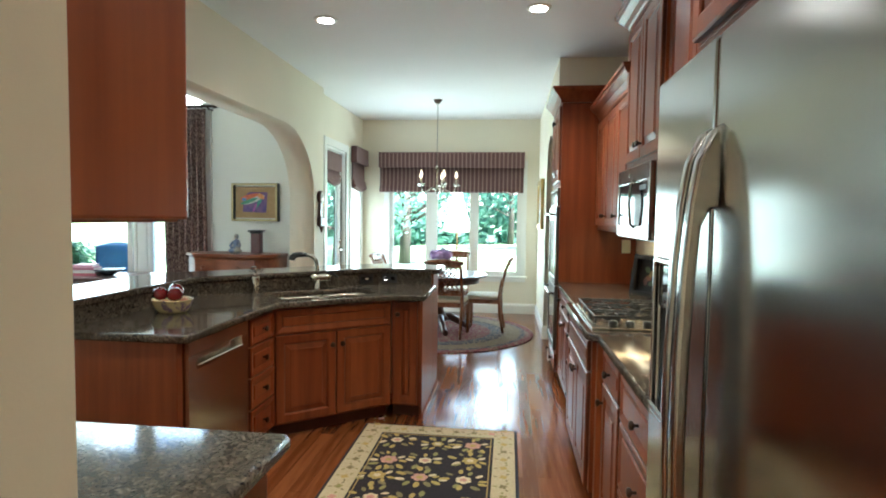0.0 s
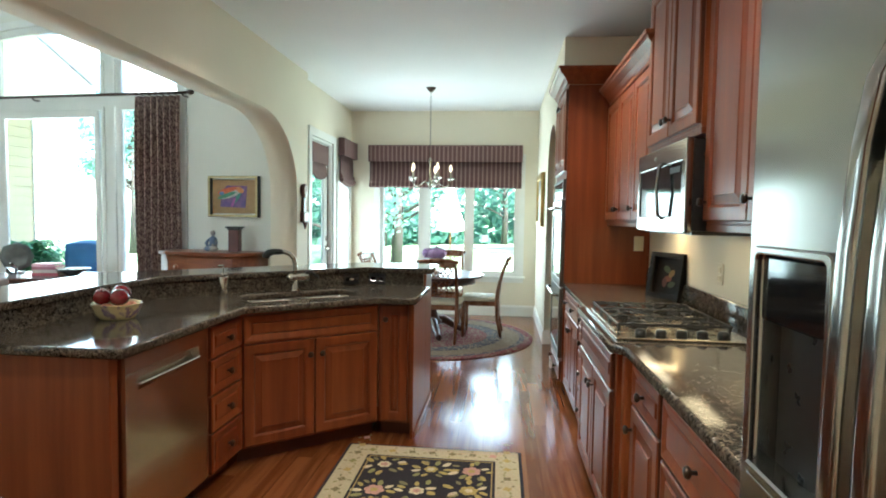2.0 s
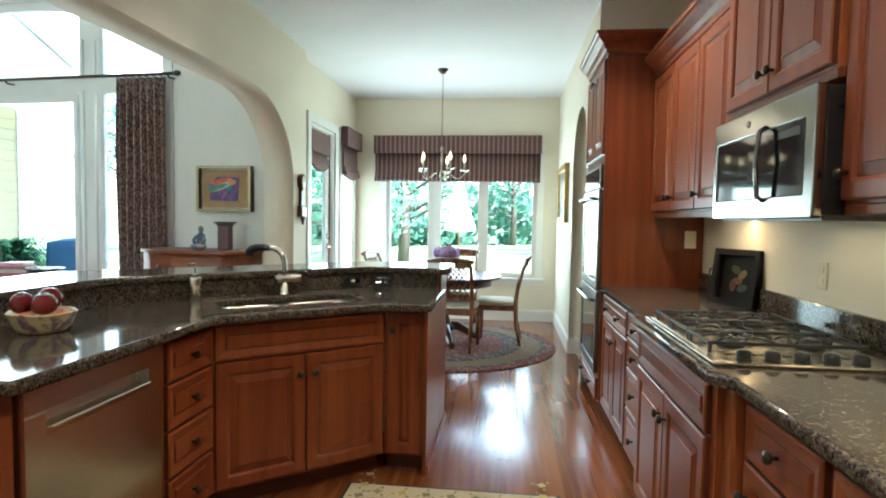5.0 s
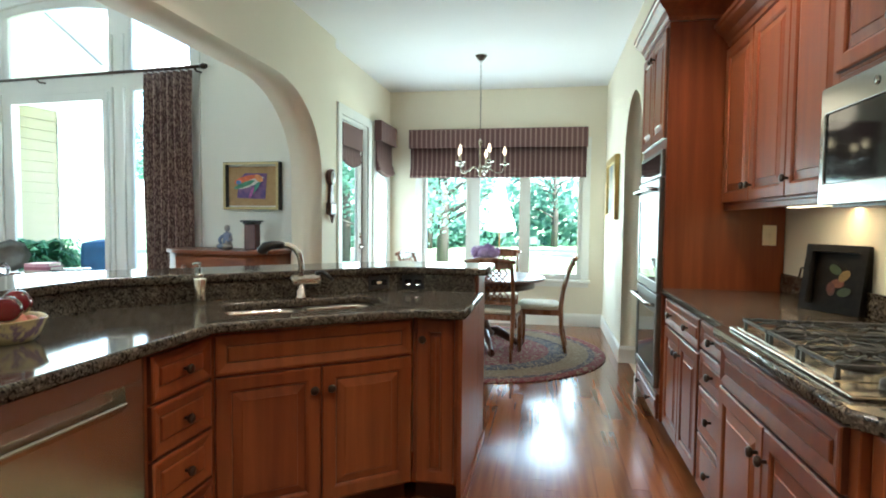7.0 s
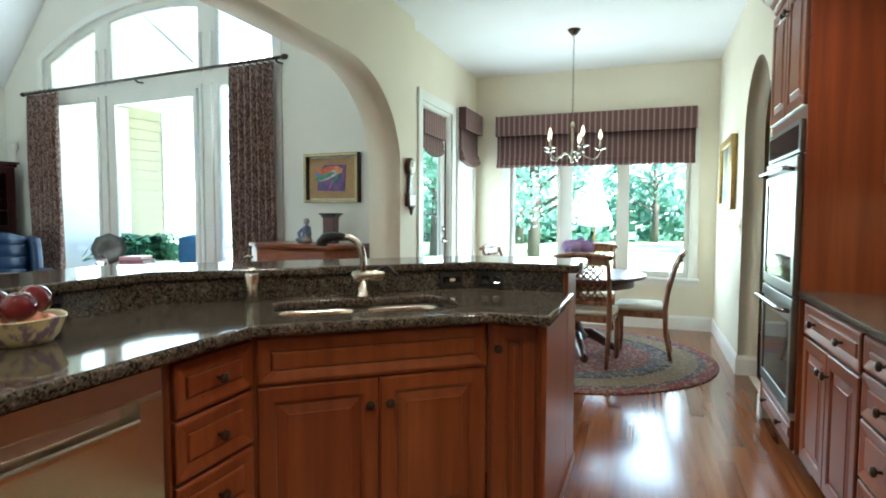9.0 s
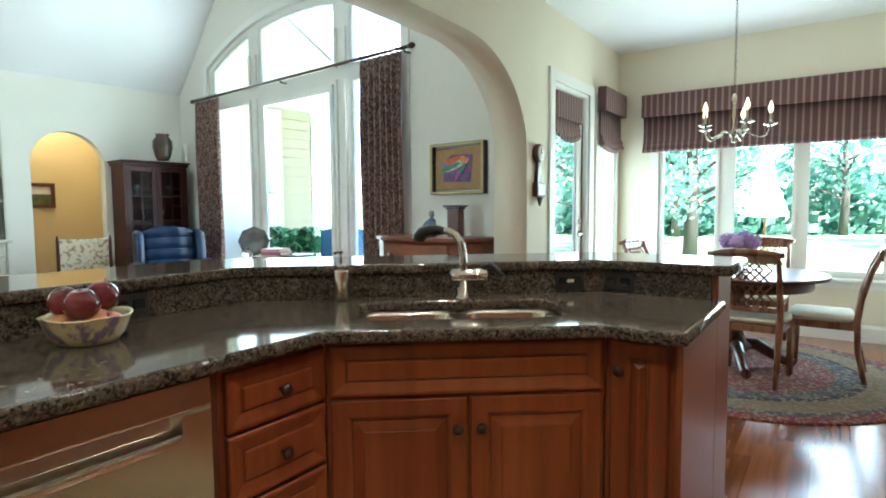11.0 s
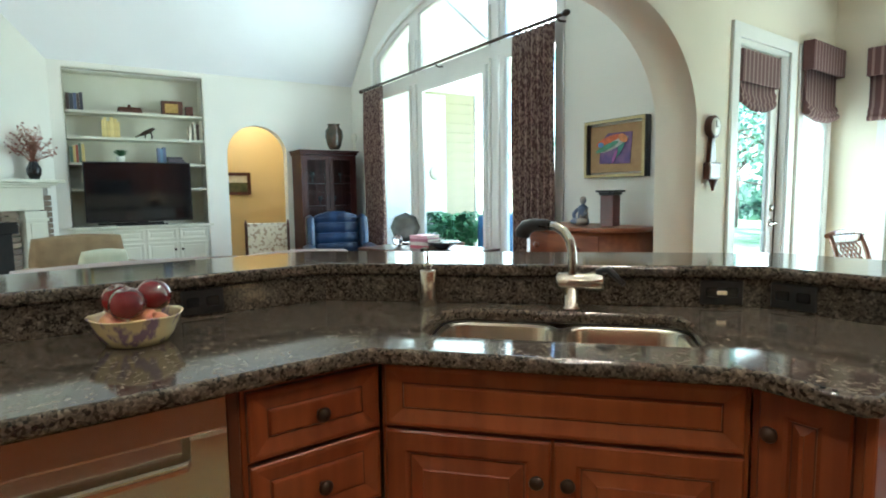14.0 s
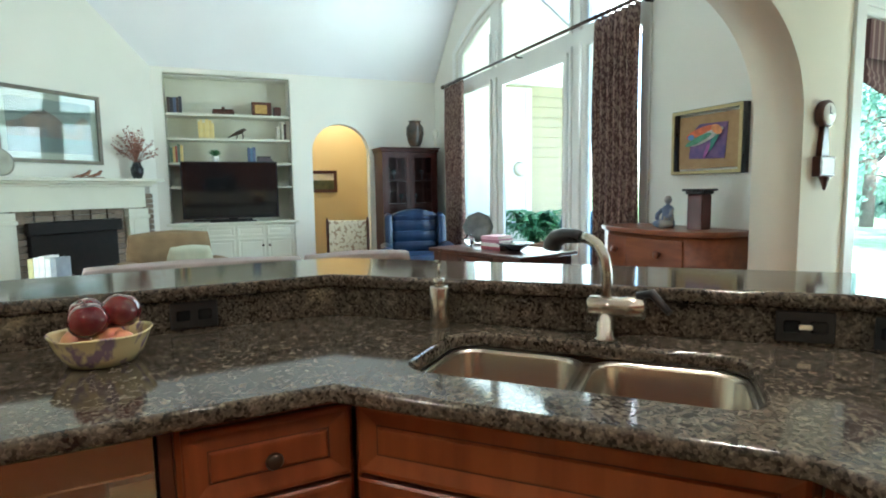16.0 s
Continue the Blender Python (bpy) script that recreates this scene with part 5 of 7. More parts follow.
row_of_books(-3.74, 2.370, 5, [COL[0], COL[5], COL[1]])
row_of_books(-3.38, 2.048, 6, [COL[3], (0.6, 0.48, 0.2)], 0.25)
row_of_books(-3.74, 1.723, 5, [COL[4], COL[3], COL[2]], 0.24)
row_of_books(-2.30, 2.048, 3, [COL[6], COL[0]], 0.25)
row_of_books(-2.36, 2.048, 1, [COL[6]], 0.18)
row_of_books(-2.76, 1.723, 3, [COL[1], (0.12, 0.2, 0.3)], 0.24)
for k, (c, dz) in enumerate((((0.06, 0.06, 0.07), 0), ((0.1, 0.08, 0.09), 0.032), ((0.06, 0.05, 0.05), 0.064))):
    book(liv_west(0) @ pose(-2.64, 0.10, 1.723 + dz + 0.03, 0, 90, 0), 0.03, 0.17, 0.22 - 0.02 * k, c, "dark book lying flat in a stack")
ob = thing("ornament_box", liv_west(0) @ pose(-3.05, 0.12, 2.370), "dark carved wooden box on a shelf", "box")
part("base", boxes((-0.14, 0.14, 0, 0.14, 0, 0.06), bevel=0.008), chestnut, ob)
part("lid", boxes((-0.13, 0.13, 0.01, 0.13, 0.061, 0.08), (-0.02, 0.02, 0.06, 0.08, 0.081, 0.12), bevel=0.006), chestnut, ob)
clock2 = thing("mantel_clock", liv_west(0) @ pose(-2.55, 0.10, 2.370), "small wooden framed clock with brass face", "clock")
part("case", boxes((-0.13, 0.13, 0, 0.10, 0, 0.19), bevel=0.008), chestnut, clock2)
part("face", boxes((-0.09, 0.07, -0.006, -0.0005, 0.03, 0.15), bevel=0.003), gilt, clock2, "brass face")
bx = solid("wooden_box", boxes((-0.05, 0.05, 0, 0.12, 0, 0.13), bevel=0.01, seg=2), chestnut, "brown wooden box on a shelf", "box", m=liv_west(0) @ pose(-2.34, 0.10, 2.370))
bm = bmesh.new()
tube(bm, [(-0.14, 0, 0.02), (-0.08, 0, 0.05), (-0.02, 0, 0.08), (0.04, 0, 0.11), (0.08, 0, 0.14), (0.105, 0, 0.135)], [0.006, 0.014, 0.028, 0.03, 0.02, 0.008], 10)
for x in (-0.03, 0.05):
    tube(bm, [(x, -0.015, 0.08), (x + 0.015, -0.02, 0.04), (x, -0.02, 0.0)], 0.008, 6)
    tube(bm, [(x, 0.015, 0.08), (x + 0.015, 0.02, 0.04), (x, 0.02, 0.0)], 0.008, 6)
solid("cat_figurine", bm, bronze, "dark bronze animal figurine on a shelf", "figurine", m=liv_west(0) @ pose(-2.87, 0.16, 2.048))
sp_ = thing("potted_plant", liv_west(0) @ pose(-3.19, 0.15, 1.723), "small green plant in a white pot", "plant")
part("pot", lathe([(0, 0), (0.035, 0), (0.05, 0.05), (0.052, 0.09), (0.04, 0.09), (0, 0.07)], 18), white, sp_)
bm = bmesh.new()
for k in range(44):
    a, r = rnd.uniform(0, 6.28), rnd.uniform(0.05, 0.13)
    d = Vector((math.cos(a), math.sin(a), 0))
    q = [Vector((0, 0, 0.08)), d * r * 0.5 + Vector((0, 0, 0.12 + rnd.uniform(0, 0.06))), d * r + Vector((0, 0, 0.10 + rnd.uniform(0, 0.07)))]
    s = d.cross(Vector((0, 0, 1))) * 0.014
    f = [bm.verts.new(q[0]), bm.verts.new(q[1] + s), bm.verts.new(q[2]), bm.verts.new(q[1] - s)]
    bm.faces.new(f)
part("leaves", bm, leaf_green, sp_)

# fireplace; local x runs along the chimney wall to the corner, local y into the wall
fpx = thing("fireplace", FPM, "white painted fireplace surround with brick slips and black screen", "fireplace")
# near-black brown for the solid firebox block and its screen
dark_iron = mat("dark_brown_iron", (0.007, 0.005, 0.004), 0.85, second=(0.014, 0.010, 0.008), scale=14, bump=0.2, fine=80)
brick_red = mat("fire_brick", (0.17, 0.125, 0.09), 0.85, second=(0.26, 0.20, 0.145), scale=20, bump=0.4, fine=90, per_object=0.5)
mortar = mat("mortar", (0.34, 0.31, 0.26), 0.95, second=(0.40, 0.36, 0.31), scale=30)
part("backing", boxes((0.14, 2.22, -0.03, -0.001, 0, 1.46)), mortar, fpx)
part("frieze", boxes((0.30, 2.06, -0.14, -0.031, 1.15, 1.42), bevel=0.004), shaded_white, fpx)
part("mantel_shelf", boxes((0.10, 2.26, -0.26, -0.031, 1.462, 1.50), (0.16, 2.20, -0.21, -0.031, 1.435, 1.4615), (0.22, 2.14, -0.17, -0.031, 1.405, 1.4345), bevel=0.004), shaded_white, fpx)
for a in (0.27, 1.81):
    part("pilaster", boxes((a, a + 0.27, -0.15, -0.031, 0.0, 1.14), (a + 0.05, a + 0.22, -0.162, -0.15, 0.2, 1.0), (a - 0.01, a + 0.28, -0.165, -0.031, 0.0, 0.16), (a - 0.01, a + 0.28, -0.168, -0.031, 1.02, 1.06), bevel=0.003), shaded_white, fpx)
part("firebox", boxes((0.68, 1.66, -0.10, -0.031, 0.0, 1.0)), dark_iron, fpx)
part("screen", boxes((0.68, 1.66, -0.125, -0.101, 0.03, 0.90), (0.64, 1.70, -0.17, -0.101, 0.90, 1.03), bevel=0.006), dark_iron, fpx, "black iron fire screen")
brick_me = mesh_of("brick", boxes((0, 0.19, -0.05, 0, 0, 0.055), bevel=0.004), brick_red)
for r in range(20):
    for a, b in ((0.55, 0.67), (1.67, 1.80), (2.098, 2.215)):
        ob = new("brick", brick_me)
        ob.parent = fpx
        ob.matrix_basis = Matrix.Translation((a, -0.031, 0.01 + r * 0.066)) @ Matrix.Diagonal(((b - a) / 0.19, 1.0, 1, 1))
for k in range(6):
    for r in range(2):
        ob = new("brick", brick_me)
        ob.parent = fpx
        ob.matrix_basis = Matrix.Translation((0.56 + k * 0.205, -0.031, 1.035 + r * 0.062))

lp = thing("framed_print", FPM @ pose(-0.24, 0, 0), "wide framed mountain landscape under glass over the mantel", "picture")
part("frame", upright(rect(0.74, 1.86, 1.66, 2.44), [rect(0.78, 1.82, 1.70, 2.40)], 0.03), mat("olive_frame", (0.09, 0.075, 0.045), 0.4, second=(0.14, 0.11, 0.07), scale=12), lp, m=pose(0, -0.032, 0))
part("mount", boxes((0.778, 1.822, -0.008, -0.002, 1.698, 2.402)), mat("print_mount", (0.26, 0.29, 0.22), 0.7, second=(0.30, 0.33, 0.26), scale=5), lp)
part("print_sky", boxes((0.85, 1.75, -0.0095, -0.0083, 1.95, 2.33)), mat("print_sky", (0.10, 0.15, 0.13), 0.6, second=(0.16, 0.20, 0.17), scale=4), lp)
part("print_water", boxes((0.85, 1.75, -0.0095, -0.0083, 1.77, 1.949)), mat("print_water", (0.04, 0.08, 0.07), 0.6, second=(0.09, 0.13, 0.12), scale=7, stretch=(1, 1, 5)), lp)
part("print_hill", plate([(0.85, 1.93), (1.75, 1.93), (1.75, 2.12), (1.66, 2.19), (1.55, 2.1), (1.45, 2.08), (1.36, 2.16), (1.2, 2.24), (1.08, 2.16), (0.97, 2.10), (0.85, 2.06)], [], 0.001), mat("print_hills", (0.05, 0.045, 0.04), 0.6, second=(0.17, 0.12, 0.08), scale=6), lp, m=Matrix.Rotation(radians(90), 4, "X") @ Matrix.Translation((0, 0, 0.0112)))
pg = part("pane", boxes((0.779, 1.821, -0.020, -0.017, 1.699, 2.401)), mat("picture_glass", (1, 1, 1), 0.0, glass=True), lp)
pg.visible_shadow = False

va = thing("vase_of_dried_flowers", FPM @ pose(1.96, -0.15, 1.5005), "black vase of dried red grasses on the mantel", "vase")
part("vase", lathe([(0, 0), (0.045, 0), (0.07, 0.06), (0.075, 0.12), (0.05, 0.17), (0.045, 0.19), (0.05, 0.20), (0.035, 0.20), (0, 0.15)], 20), gloss_black, va)
dried = mat("dried_stems", (0.22, 0.07, 0.05), 0.8, second=(0.36, 0.17, 0.11), scale=20)
bm = bmesh.new()
for k in range(60):
    a, r, h = rnd.uniform(0, 6.28), rnd.uniform(0.08, 0.34), rnd.uniform(0.22, 0.5)
    d = Vector((math.cos(a), math.sin(a) * 0.5, 0))
    h *= 1 - 0.9 * (r / 0.4) ** 2
    p0, p1, p2 = Vector((0, 0, 0.18)), d * r * 0.45 + Vector((0, 0, 0.18 + h * 0.6)), d * r + Vector((0, 0, 0.18 + h))
    tube(bm, [p0, p1, p2], [0.003, 0.002, 0.0015], 4)
    for i in range(7):
        q = p1.lerp(p2, i / 6)
        v = Vector((rnd.uniform(-1, 1), rnd.uniform(-1, 1), rnd.uniform(-1, 1))).normalized() * 0.036
        s = v.orthogonal().normalized() * 0.013
        bm.faces.new([bm.verts.new(q), bm.verts.new(q + v * 0.5 + s), bm.verts.new(q + v), bm.verts.new(q + v * 0.5 - s)])
part("dried_bouquet", bm, dried, va)
bm = bmesh.new()
for x in (0.0, 0.13):
    tube(bm, [(x - 0.11, 0, 0.02), (x - 0.03, 0, 0.03), (x + 0.03, 0, 0.05), (x + 0.06, 0, 0.085), (x + 0.085, 0, 0.082)], [0.004, 0.016, 0.022, 0.014, 0.003], 8)
box(bm, -0.14, 0.22, -0.02, 0.02, 0.0, 0.012, 0.004)
solid("bird_carving", bm, chair_wood, "carved wooden pair of birds on the mantel", "figurine", m=FPM @ pose(1.30, -0.15, 1.5005))
solid("pottery_disc", lathe([(0, 0), (0.06, 0), (0.13, 0.03), (0.14, 0.04), (0.12, 0.045), (0, 0.03)], 28), mat("grey_pottery", (0.25, 0.25, 0.2), 0.5, second=(0.35, 0.34, 0.27), scale=9), "round grey pottery plate standing on the mantel", "plate", m=FPM @ pose(0.43, -0.12, 1.639, 80))

# corner hutch
hu = thing("corner_hutch", in_liv(pose(-5.42, -0.99, 0, 0, 0, 90)), "dark mahogany display hutch with glazed doors", "hutch")
mahogany = mat("dark_mahogany", (0.032, 0.008, 0.007), 0.34, second=(0.060, 0.016, 0.012), scale=3, stretch=(8, 8, 1))
mahogany.node_tree.nodes["Principled BSDF"].inputs["Specular IOR Level"].default_value = 0.2
hw = 0.84
part("base", boxes((0, hw, 0.0, 0.42, 0.0, 0.75), bevel=0.005), mahogany, hu)
part("back", boxes((0.03, hw - 0.03, 0.39, 0.41, 0.75, 1.86)), mahogany, hu)
for a in (0.0, hw - 0.03):
    part("side", boxes((a, a + 0.03, 0.0, 0.41, 0.751, 1.86)), mahogany, hu)
part("cornice", boxes((-0.02, hw + 0.02, -0.025, 0.425, 1.861, 1.90), (-0.04, hw + 0.04, -0.045, 0.425, 1.901, 1.925), bevel=0.006), mahogany, hu)
for z in (1.1, 1.45):
    part("shelf", boxes((0.031, hw - 0.031, 0.06, 0.389, z, z + 0.02)), mahogany, hu)
for a in (0.032, hw / 2 + 0.002):
    w = hw / 2 - 0.034
    d = part("door", upright(rect(a, a + w, 0.76, 1.855), [rect(a + 0.06, a + w - 0.06, 0.83, 1.785)], 0.022), mahogany, hu, m=pose(0, 0.0, 0))
    g = part("pane", boxes((a + 0.06, a + w - 0.06, 0.010, 0.014, 0.83, 1.785)), glass, d)
    g.visible_shadow = False
    for z in (1.07, 1.31, 1.55):
        part("glazing_bar", boxes((a + 0.061, a + w - 0.061, 0.002, 0.009, z, z + 0.012)), mahogany, d)
    part("glazing_bar", boxes((a + w / 2 - 0.006, a + w / 2 + 0.006, 0.0035, 0.0085, 0.831, 1.784)), mahogany, d)
for k in range(6):
    y, z = 0.12 + 0.11 * k, (1.1205, 1.4705)[k % 2]
    solid("goblet", lathe([(0, 0), (0.03, 0), (0.008, 0.01), (0.006, 0.06), (0.03, 0.09), (0.035, 0.14), (0.03, 0.14), (0, 0.10)], 14), mat("crystal", (0.07, 0.08, 0.085), 0.1, second=(0.11, 0.12, 0.125), scale=9, rough_var=0.03), "clear crystal goblet inside the hutch", "glass", m=in_liv(pose(-5.42, -0.99, 0, 0, 0, 90)) @ pose(y, 0.2, z), group="goblets in the hutch")
vmat = mat("dark_glaze", (0.03, 0.03, 0.022), 0.25, second=(0.09, 0.05, 0.03), scale=7)
solid("large_vase", lathe([(0, 0), (0.07, 0), (0.10, 0.06), (0.125, 0.17), (0.12, 0.26), (0.085, 0.31), (0.075, 0.33), (0.095, 0.35), (0.085, 0.35), (0, 0.30)], 28), vmat, "large dark glazed pottery vase on the hutch", "vase", m=in_liv(pose(-5.22, -0.56, 1.9255)))
solid("small_figure", lathe([(0, 0), (0.035, 0), (0.02, 0.03), (0.018, 0.10), (0.04, 0.14), (0.045, 0.19), (0.03, 0.23), (0, 0.24)], 16), cream_fabric, "small cream ornament on the hutch", "ornament", m=in_liv(pose(-5.2, -0.26, 1.9255)))

# blue wing recliner
rc = thing("wing_chair", in_liv(pose(-4.28, -0.90, 0, 0, 0, -105)) @ Matrix.Diagonal((0.88, 0.9, 1.0, 1.0)), "blue tufted leather wing armchair", "armchair")
part("seat", cushion(bmesh.new(), -0.31, 0.31, -0.25, 0.42, 0.28, 0.53, 0.32, 8), brown_leather, rc)
for k in range(4):
    z, y = 0.50 + 0.135 * k, -0.33 - 0.024 * k
    bm = cushion(bmesh.new(), -0.33, 0.33, y - 0.11, y + 0.12, z, z + 0.155, 0.42, 10)
    for v in bm.verts:
        if v.co.y > y:
            v.co.y -= 0.016 * (1 + math.cos(v.co.x * 28)) * 0.5
        if k == 3 and v.co.z > z + 0.09:
            v.co.z -= 0.5 * v.co.x ** 2
    part("back_roll", bm, brown_leather, rc, "tufted leather back roll")
for s_ in (-1, 1):
    bm = cushion(bmesh.new(), s_ * 0.41 - 0.085, s_ * 0.41 + 0.085, -0.32, 0.40, 0.14, 0.64, 0.34, 8)
    for v in bm.verts:
        if v.co.z > 0.52:
            v.co.x += s_ * 0.03 * (v.co.z - 0.52) / 0.12
    part("arm", bm, brown_leather, rc)
    bm = cushion(bmesh.new(), s_ * 0.39 - 0.06, s_ * 0.39 + 0.06, -0.50, -0.12, 0.58, 1.00, 0.40, 8)
    for v in bm.verts:
        v.co.y -= 0.16 * (v.co.z - 0.58)
    part("wing", bm, brown_leather, rc)
    for y in (-0.30, 0.34):
        part("leg", boxes((s_ * 0.34 - 0.025, s_ * 0.34 + 0.025, y - 0.025, y + 0.025, 0.0, 0.17), bevel=0.006), chestnut, rc)
part("base", boxes((-0.34, 0.34, -0.36, 0.38, 0.14, 0.30), bevel=0.02, seg=2), brown_leather, rc)

# sofa with its back to the bar
so = thing("sofa", in_liv(pose(-1.95, -2.98, 0, 0, 0, 90)), "taupe fabric sofa with its back to the bar", "sofa")
part("base", boxes((-1.05, 1.05, -0.40, 0.42, 0.10, 0.42), bevel=0.03, seg=2), taupe, so)
for a, b in ((-1.05, 0.28), (0.29, 1.05)):
    part("back_cushion", cushion(bmesh.new(), a, b, -0.48, -0.22, 0.40, 0.865, 0.22, 8), taupe, so)
for a, b in ((-0.85, -0.01), (0.0, 0.85)):
    part("seat_cushion", cushion(bmesh.new(), a, b, -0.22, 0.44, 0.40, 0.56, 0.2, 6), taupe, so)
for s in (-0.95, 0.95):
    part("arm", cushion(bmesh.new(), s - 0.10, s + 0.10, -0.40, 0.44, 0.12, 0.66, 0.25, 6), taupe, so)
for x in (-0.95, 0.95):
    for y in (-0.34, 0.36):
        part("leg", boxes((x - 0.03, x + 0.03, y - 0.03, y + 0.03, 0.0, 0.11)), chestnut, so)

# brown armchair with a pillow
ac = thing("armchair", in_liv(pose(-4.0, -3.62, 0, 0, 0, -75)), "low brown fabric armchair by the fireplace", "armchair")
part("seat", cushion(bmesh.new(), -0.36, 0.36, -0.25, 0.40, 0.20, 0.48, 0.22, 6), brown_fabric, ac)
part("backrest", cushion(bmesh.new(), -0.40, 0.40, -0.46, -0.20, 0.30, 0.90, 0.28, 8), brown_fabric, ac)
for s in (-0.42, 0.42):
    part("arm", cushion(bmesh.new(), s - 0.09, s + 0.09, -0.40, 0.40, 0.10, 0.62, 0.28, 6), brown_fabric, ac)
    for y in (-0.3, 0.32):
        part("leg", boxes((s - 0.03, s + 0.03, y - 0.03, y + 0.03, 0.0, 0.12)), chestnut, ac)
solid("throw_pillow", cushion(bmesh.new(), -0.20, 0.20, -0.07, 0.07, -0.15, 0.15, 0.45, 6), mat("sage_cushion", (0.42, 0.42, 0.30), 0.9, second=(0.48, 0.47, 0.34), scale=9, bump=0.2, fine=200), "pale sage square throw pillow on the armchair", "pillow", m=in_liv(pose(-3.92, -3.50, 0.625, -14, 0, -75)))

# writing table with its things
tm = in_liv(pose(-2.22, -0.82, 0, 0, 0, 16))
tb = thing("writing_table", tm, "dark brown wooden writing table with a shallow drawer", "table")
part("tabletop", boxes((-0.62, 0.62, -0.36, 0.36, 0.72, 0.752), bevel=0.006), chestnut, tb)
part("apron", boxes((-0.58, 0.58, -0.32, 0.32, 0.62, 0.7195)), chestnut, tb)
dd = part("drawer", panel_front(0.5, 0.09, -0.25, 0.625, rail=0.012), chestnut, tb, m=pose(0, -0.3205, 0))
knob_at(-0.12, 0.67, dd)
knob_at(0.12, 0.67, dd)
for x in (-0.55, 0.55):
    for y in (-0.29, 0.29):
        part("leg", tube(bmesh.new(), [(x, y, 0), (x, y, 0.3), (x, y, 0.62)], [0.014, 0.02, 0.028], 8), chestnut, tb)
for k, c in enumerate(((0.42, 0.10, 0.12), (0.55, 0.50, 0.42), (0.35, 0.12, 0.16), (0.6, 0.3, 0.34))):
    book(tm @ pose(-0.13, -0.11, 0.783 + 0.031 * k, 0, 90, -4 + 3 * k), 0.03, 0.2, 0.27 - 0.02 * k, c, "pink and red book lying in a stack on the table")
pl = thing("display_plate", tm @ pose(-0.42, 0.12, 0.7525), "dark octagonal plate on a stand", "plate")
part("plate", lathe([(0, 0), (0.09, 0.0), (0.15, 0.03), (0.155, 0.036), (0.09, 0.012), (0, 0.01)], 8), mat("pewter", (0.13, 0.13, 0.12), 0.35, 0.6, second=(0.2, 0.2, 0.18), scale=12), pl, m=pose(0, 0, 0.175, 78, 0, 40))
part("stand", boxes((-0.06, 0.06, -0.04, 0.05, 0.0, 0.022), bevel=0.004), chestnut, pl)
gl = solid("glass_ball", lathe([(0, 0), (0.03, 0.002), (0.05, 0.03), (0.055, 0.06), (0.045, 0.095), (0.02, 0.115), (0.018, 0.13), (0, 0.13)], 20), MATS["picture_glass"], "clear glass bottle on the table", "bottle", m=tm @ pose(-0.36, -0.05, 0.7525))
solid("glass_bowl", lathe([(0, 0), (0.05, 0), (0.13, 0.05), (0.17, 0.07), (0.165, 0.073), (0.05, 0.01), (0, 0.01)], 28), MATS["crystal"], "wide clear glass bowl on the table", "bowl", m=tm @ pose(0.22, -0.02, 0.7525))

# bow-front chest with its things
cm = in_liv(pose(0, 0, 0))
cs = thing("chest_of_drawers", cm, "bow-front cherry chest of drawers against the wall", "chest")
poly = [(-1.26, -0.02), (-1.26, -0.38), (-1.10, -0.46), (-0.85, -0.505), (-0.60, -0.51), (-0.36, -0.49), (-0.30, -0.48), (-0.19, -0.30), (-0.19, -0.02)]
part("carcass", plate(poly, [], 0.92), orange_wood, cs, m=pose(0, 0, 0.975))
part("top", plate([(x * 1.0 + (0.02 if x > -0.7 else -0.02), y - (0.02 if y < -0.1 else 0)) for x, y in poly], [], 0.035, 0.008, 2), orange_wood, cs, m=pose(0, 0, 1.012))
for z in (0.73, 0.47, 0.21):
    bm = bmesh.new()
    pts = [(-1.12, -0.452), (-0.85, -0.507), (-0.60, -0.512), (-0.34, -0.489)]
    lo = [bm.verts.new((x, y - 0.012, z)) for x, y in pts]
    hi = [bm.verts.new((x, y - 0.012, z + 0.22)) for x, y in pts]
    lo2 = [bm.verts.new((x, y - 0.001, z)) for x, y in pts]
    hi2 = [bm.verts.new((x, y - 0.001, z + 0.22)) for x, y in pts]
    for k in range(3):
        bm.faces.new((lo[k], lo[k + 1], hi[k + 1], hi[k]))
        bm.faces.new((hi[k], hi[k + 1], hi2[k + 1], hi2[k]))
        bm.faces.new((lo[k + 1], lo[k], lo2[k], lo2[k + 1]))
    bm.faces.new((lo[0], hi[0], hi2[0], lo2[0]))
    bm.faces.new((lo[3], lo2[3], hi2[3], hi[3]))
    d = part("drawer", bm, orange_wood, cs)
    for x, y in ((-0.98, -0.493), (-0.52, -0.518)):
        part("knob", lathe([(0, 0), (0.012, 0), (0.012, 0.015), (0.026, 0.025), (0.026, 0.038), (0, 0.045)], 14), orange_wood, d, "turned wooden knob", pose(x, y, z + 0.12, 90))
part("plinth", plate([(x, y * 0.97) for x, y in poly], [], 0.055), chestnut, cs, m=pose(0, 0, 0.055))

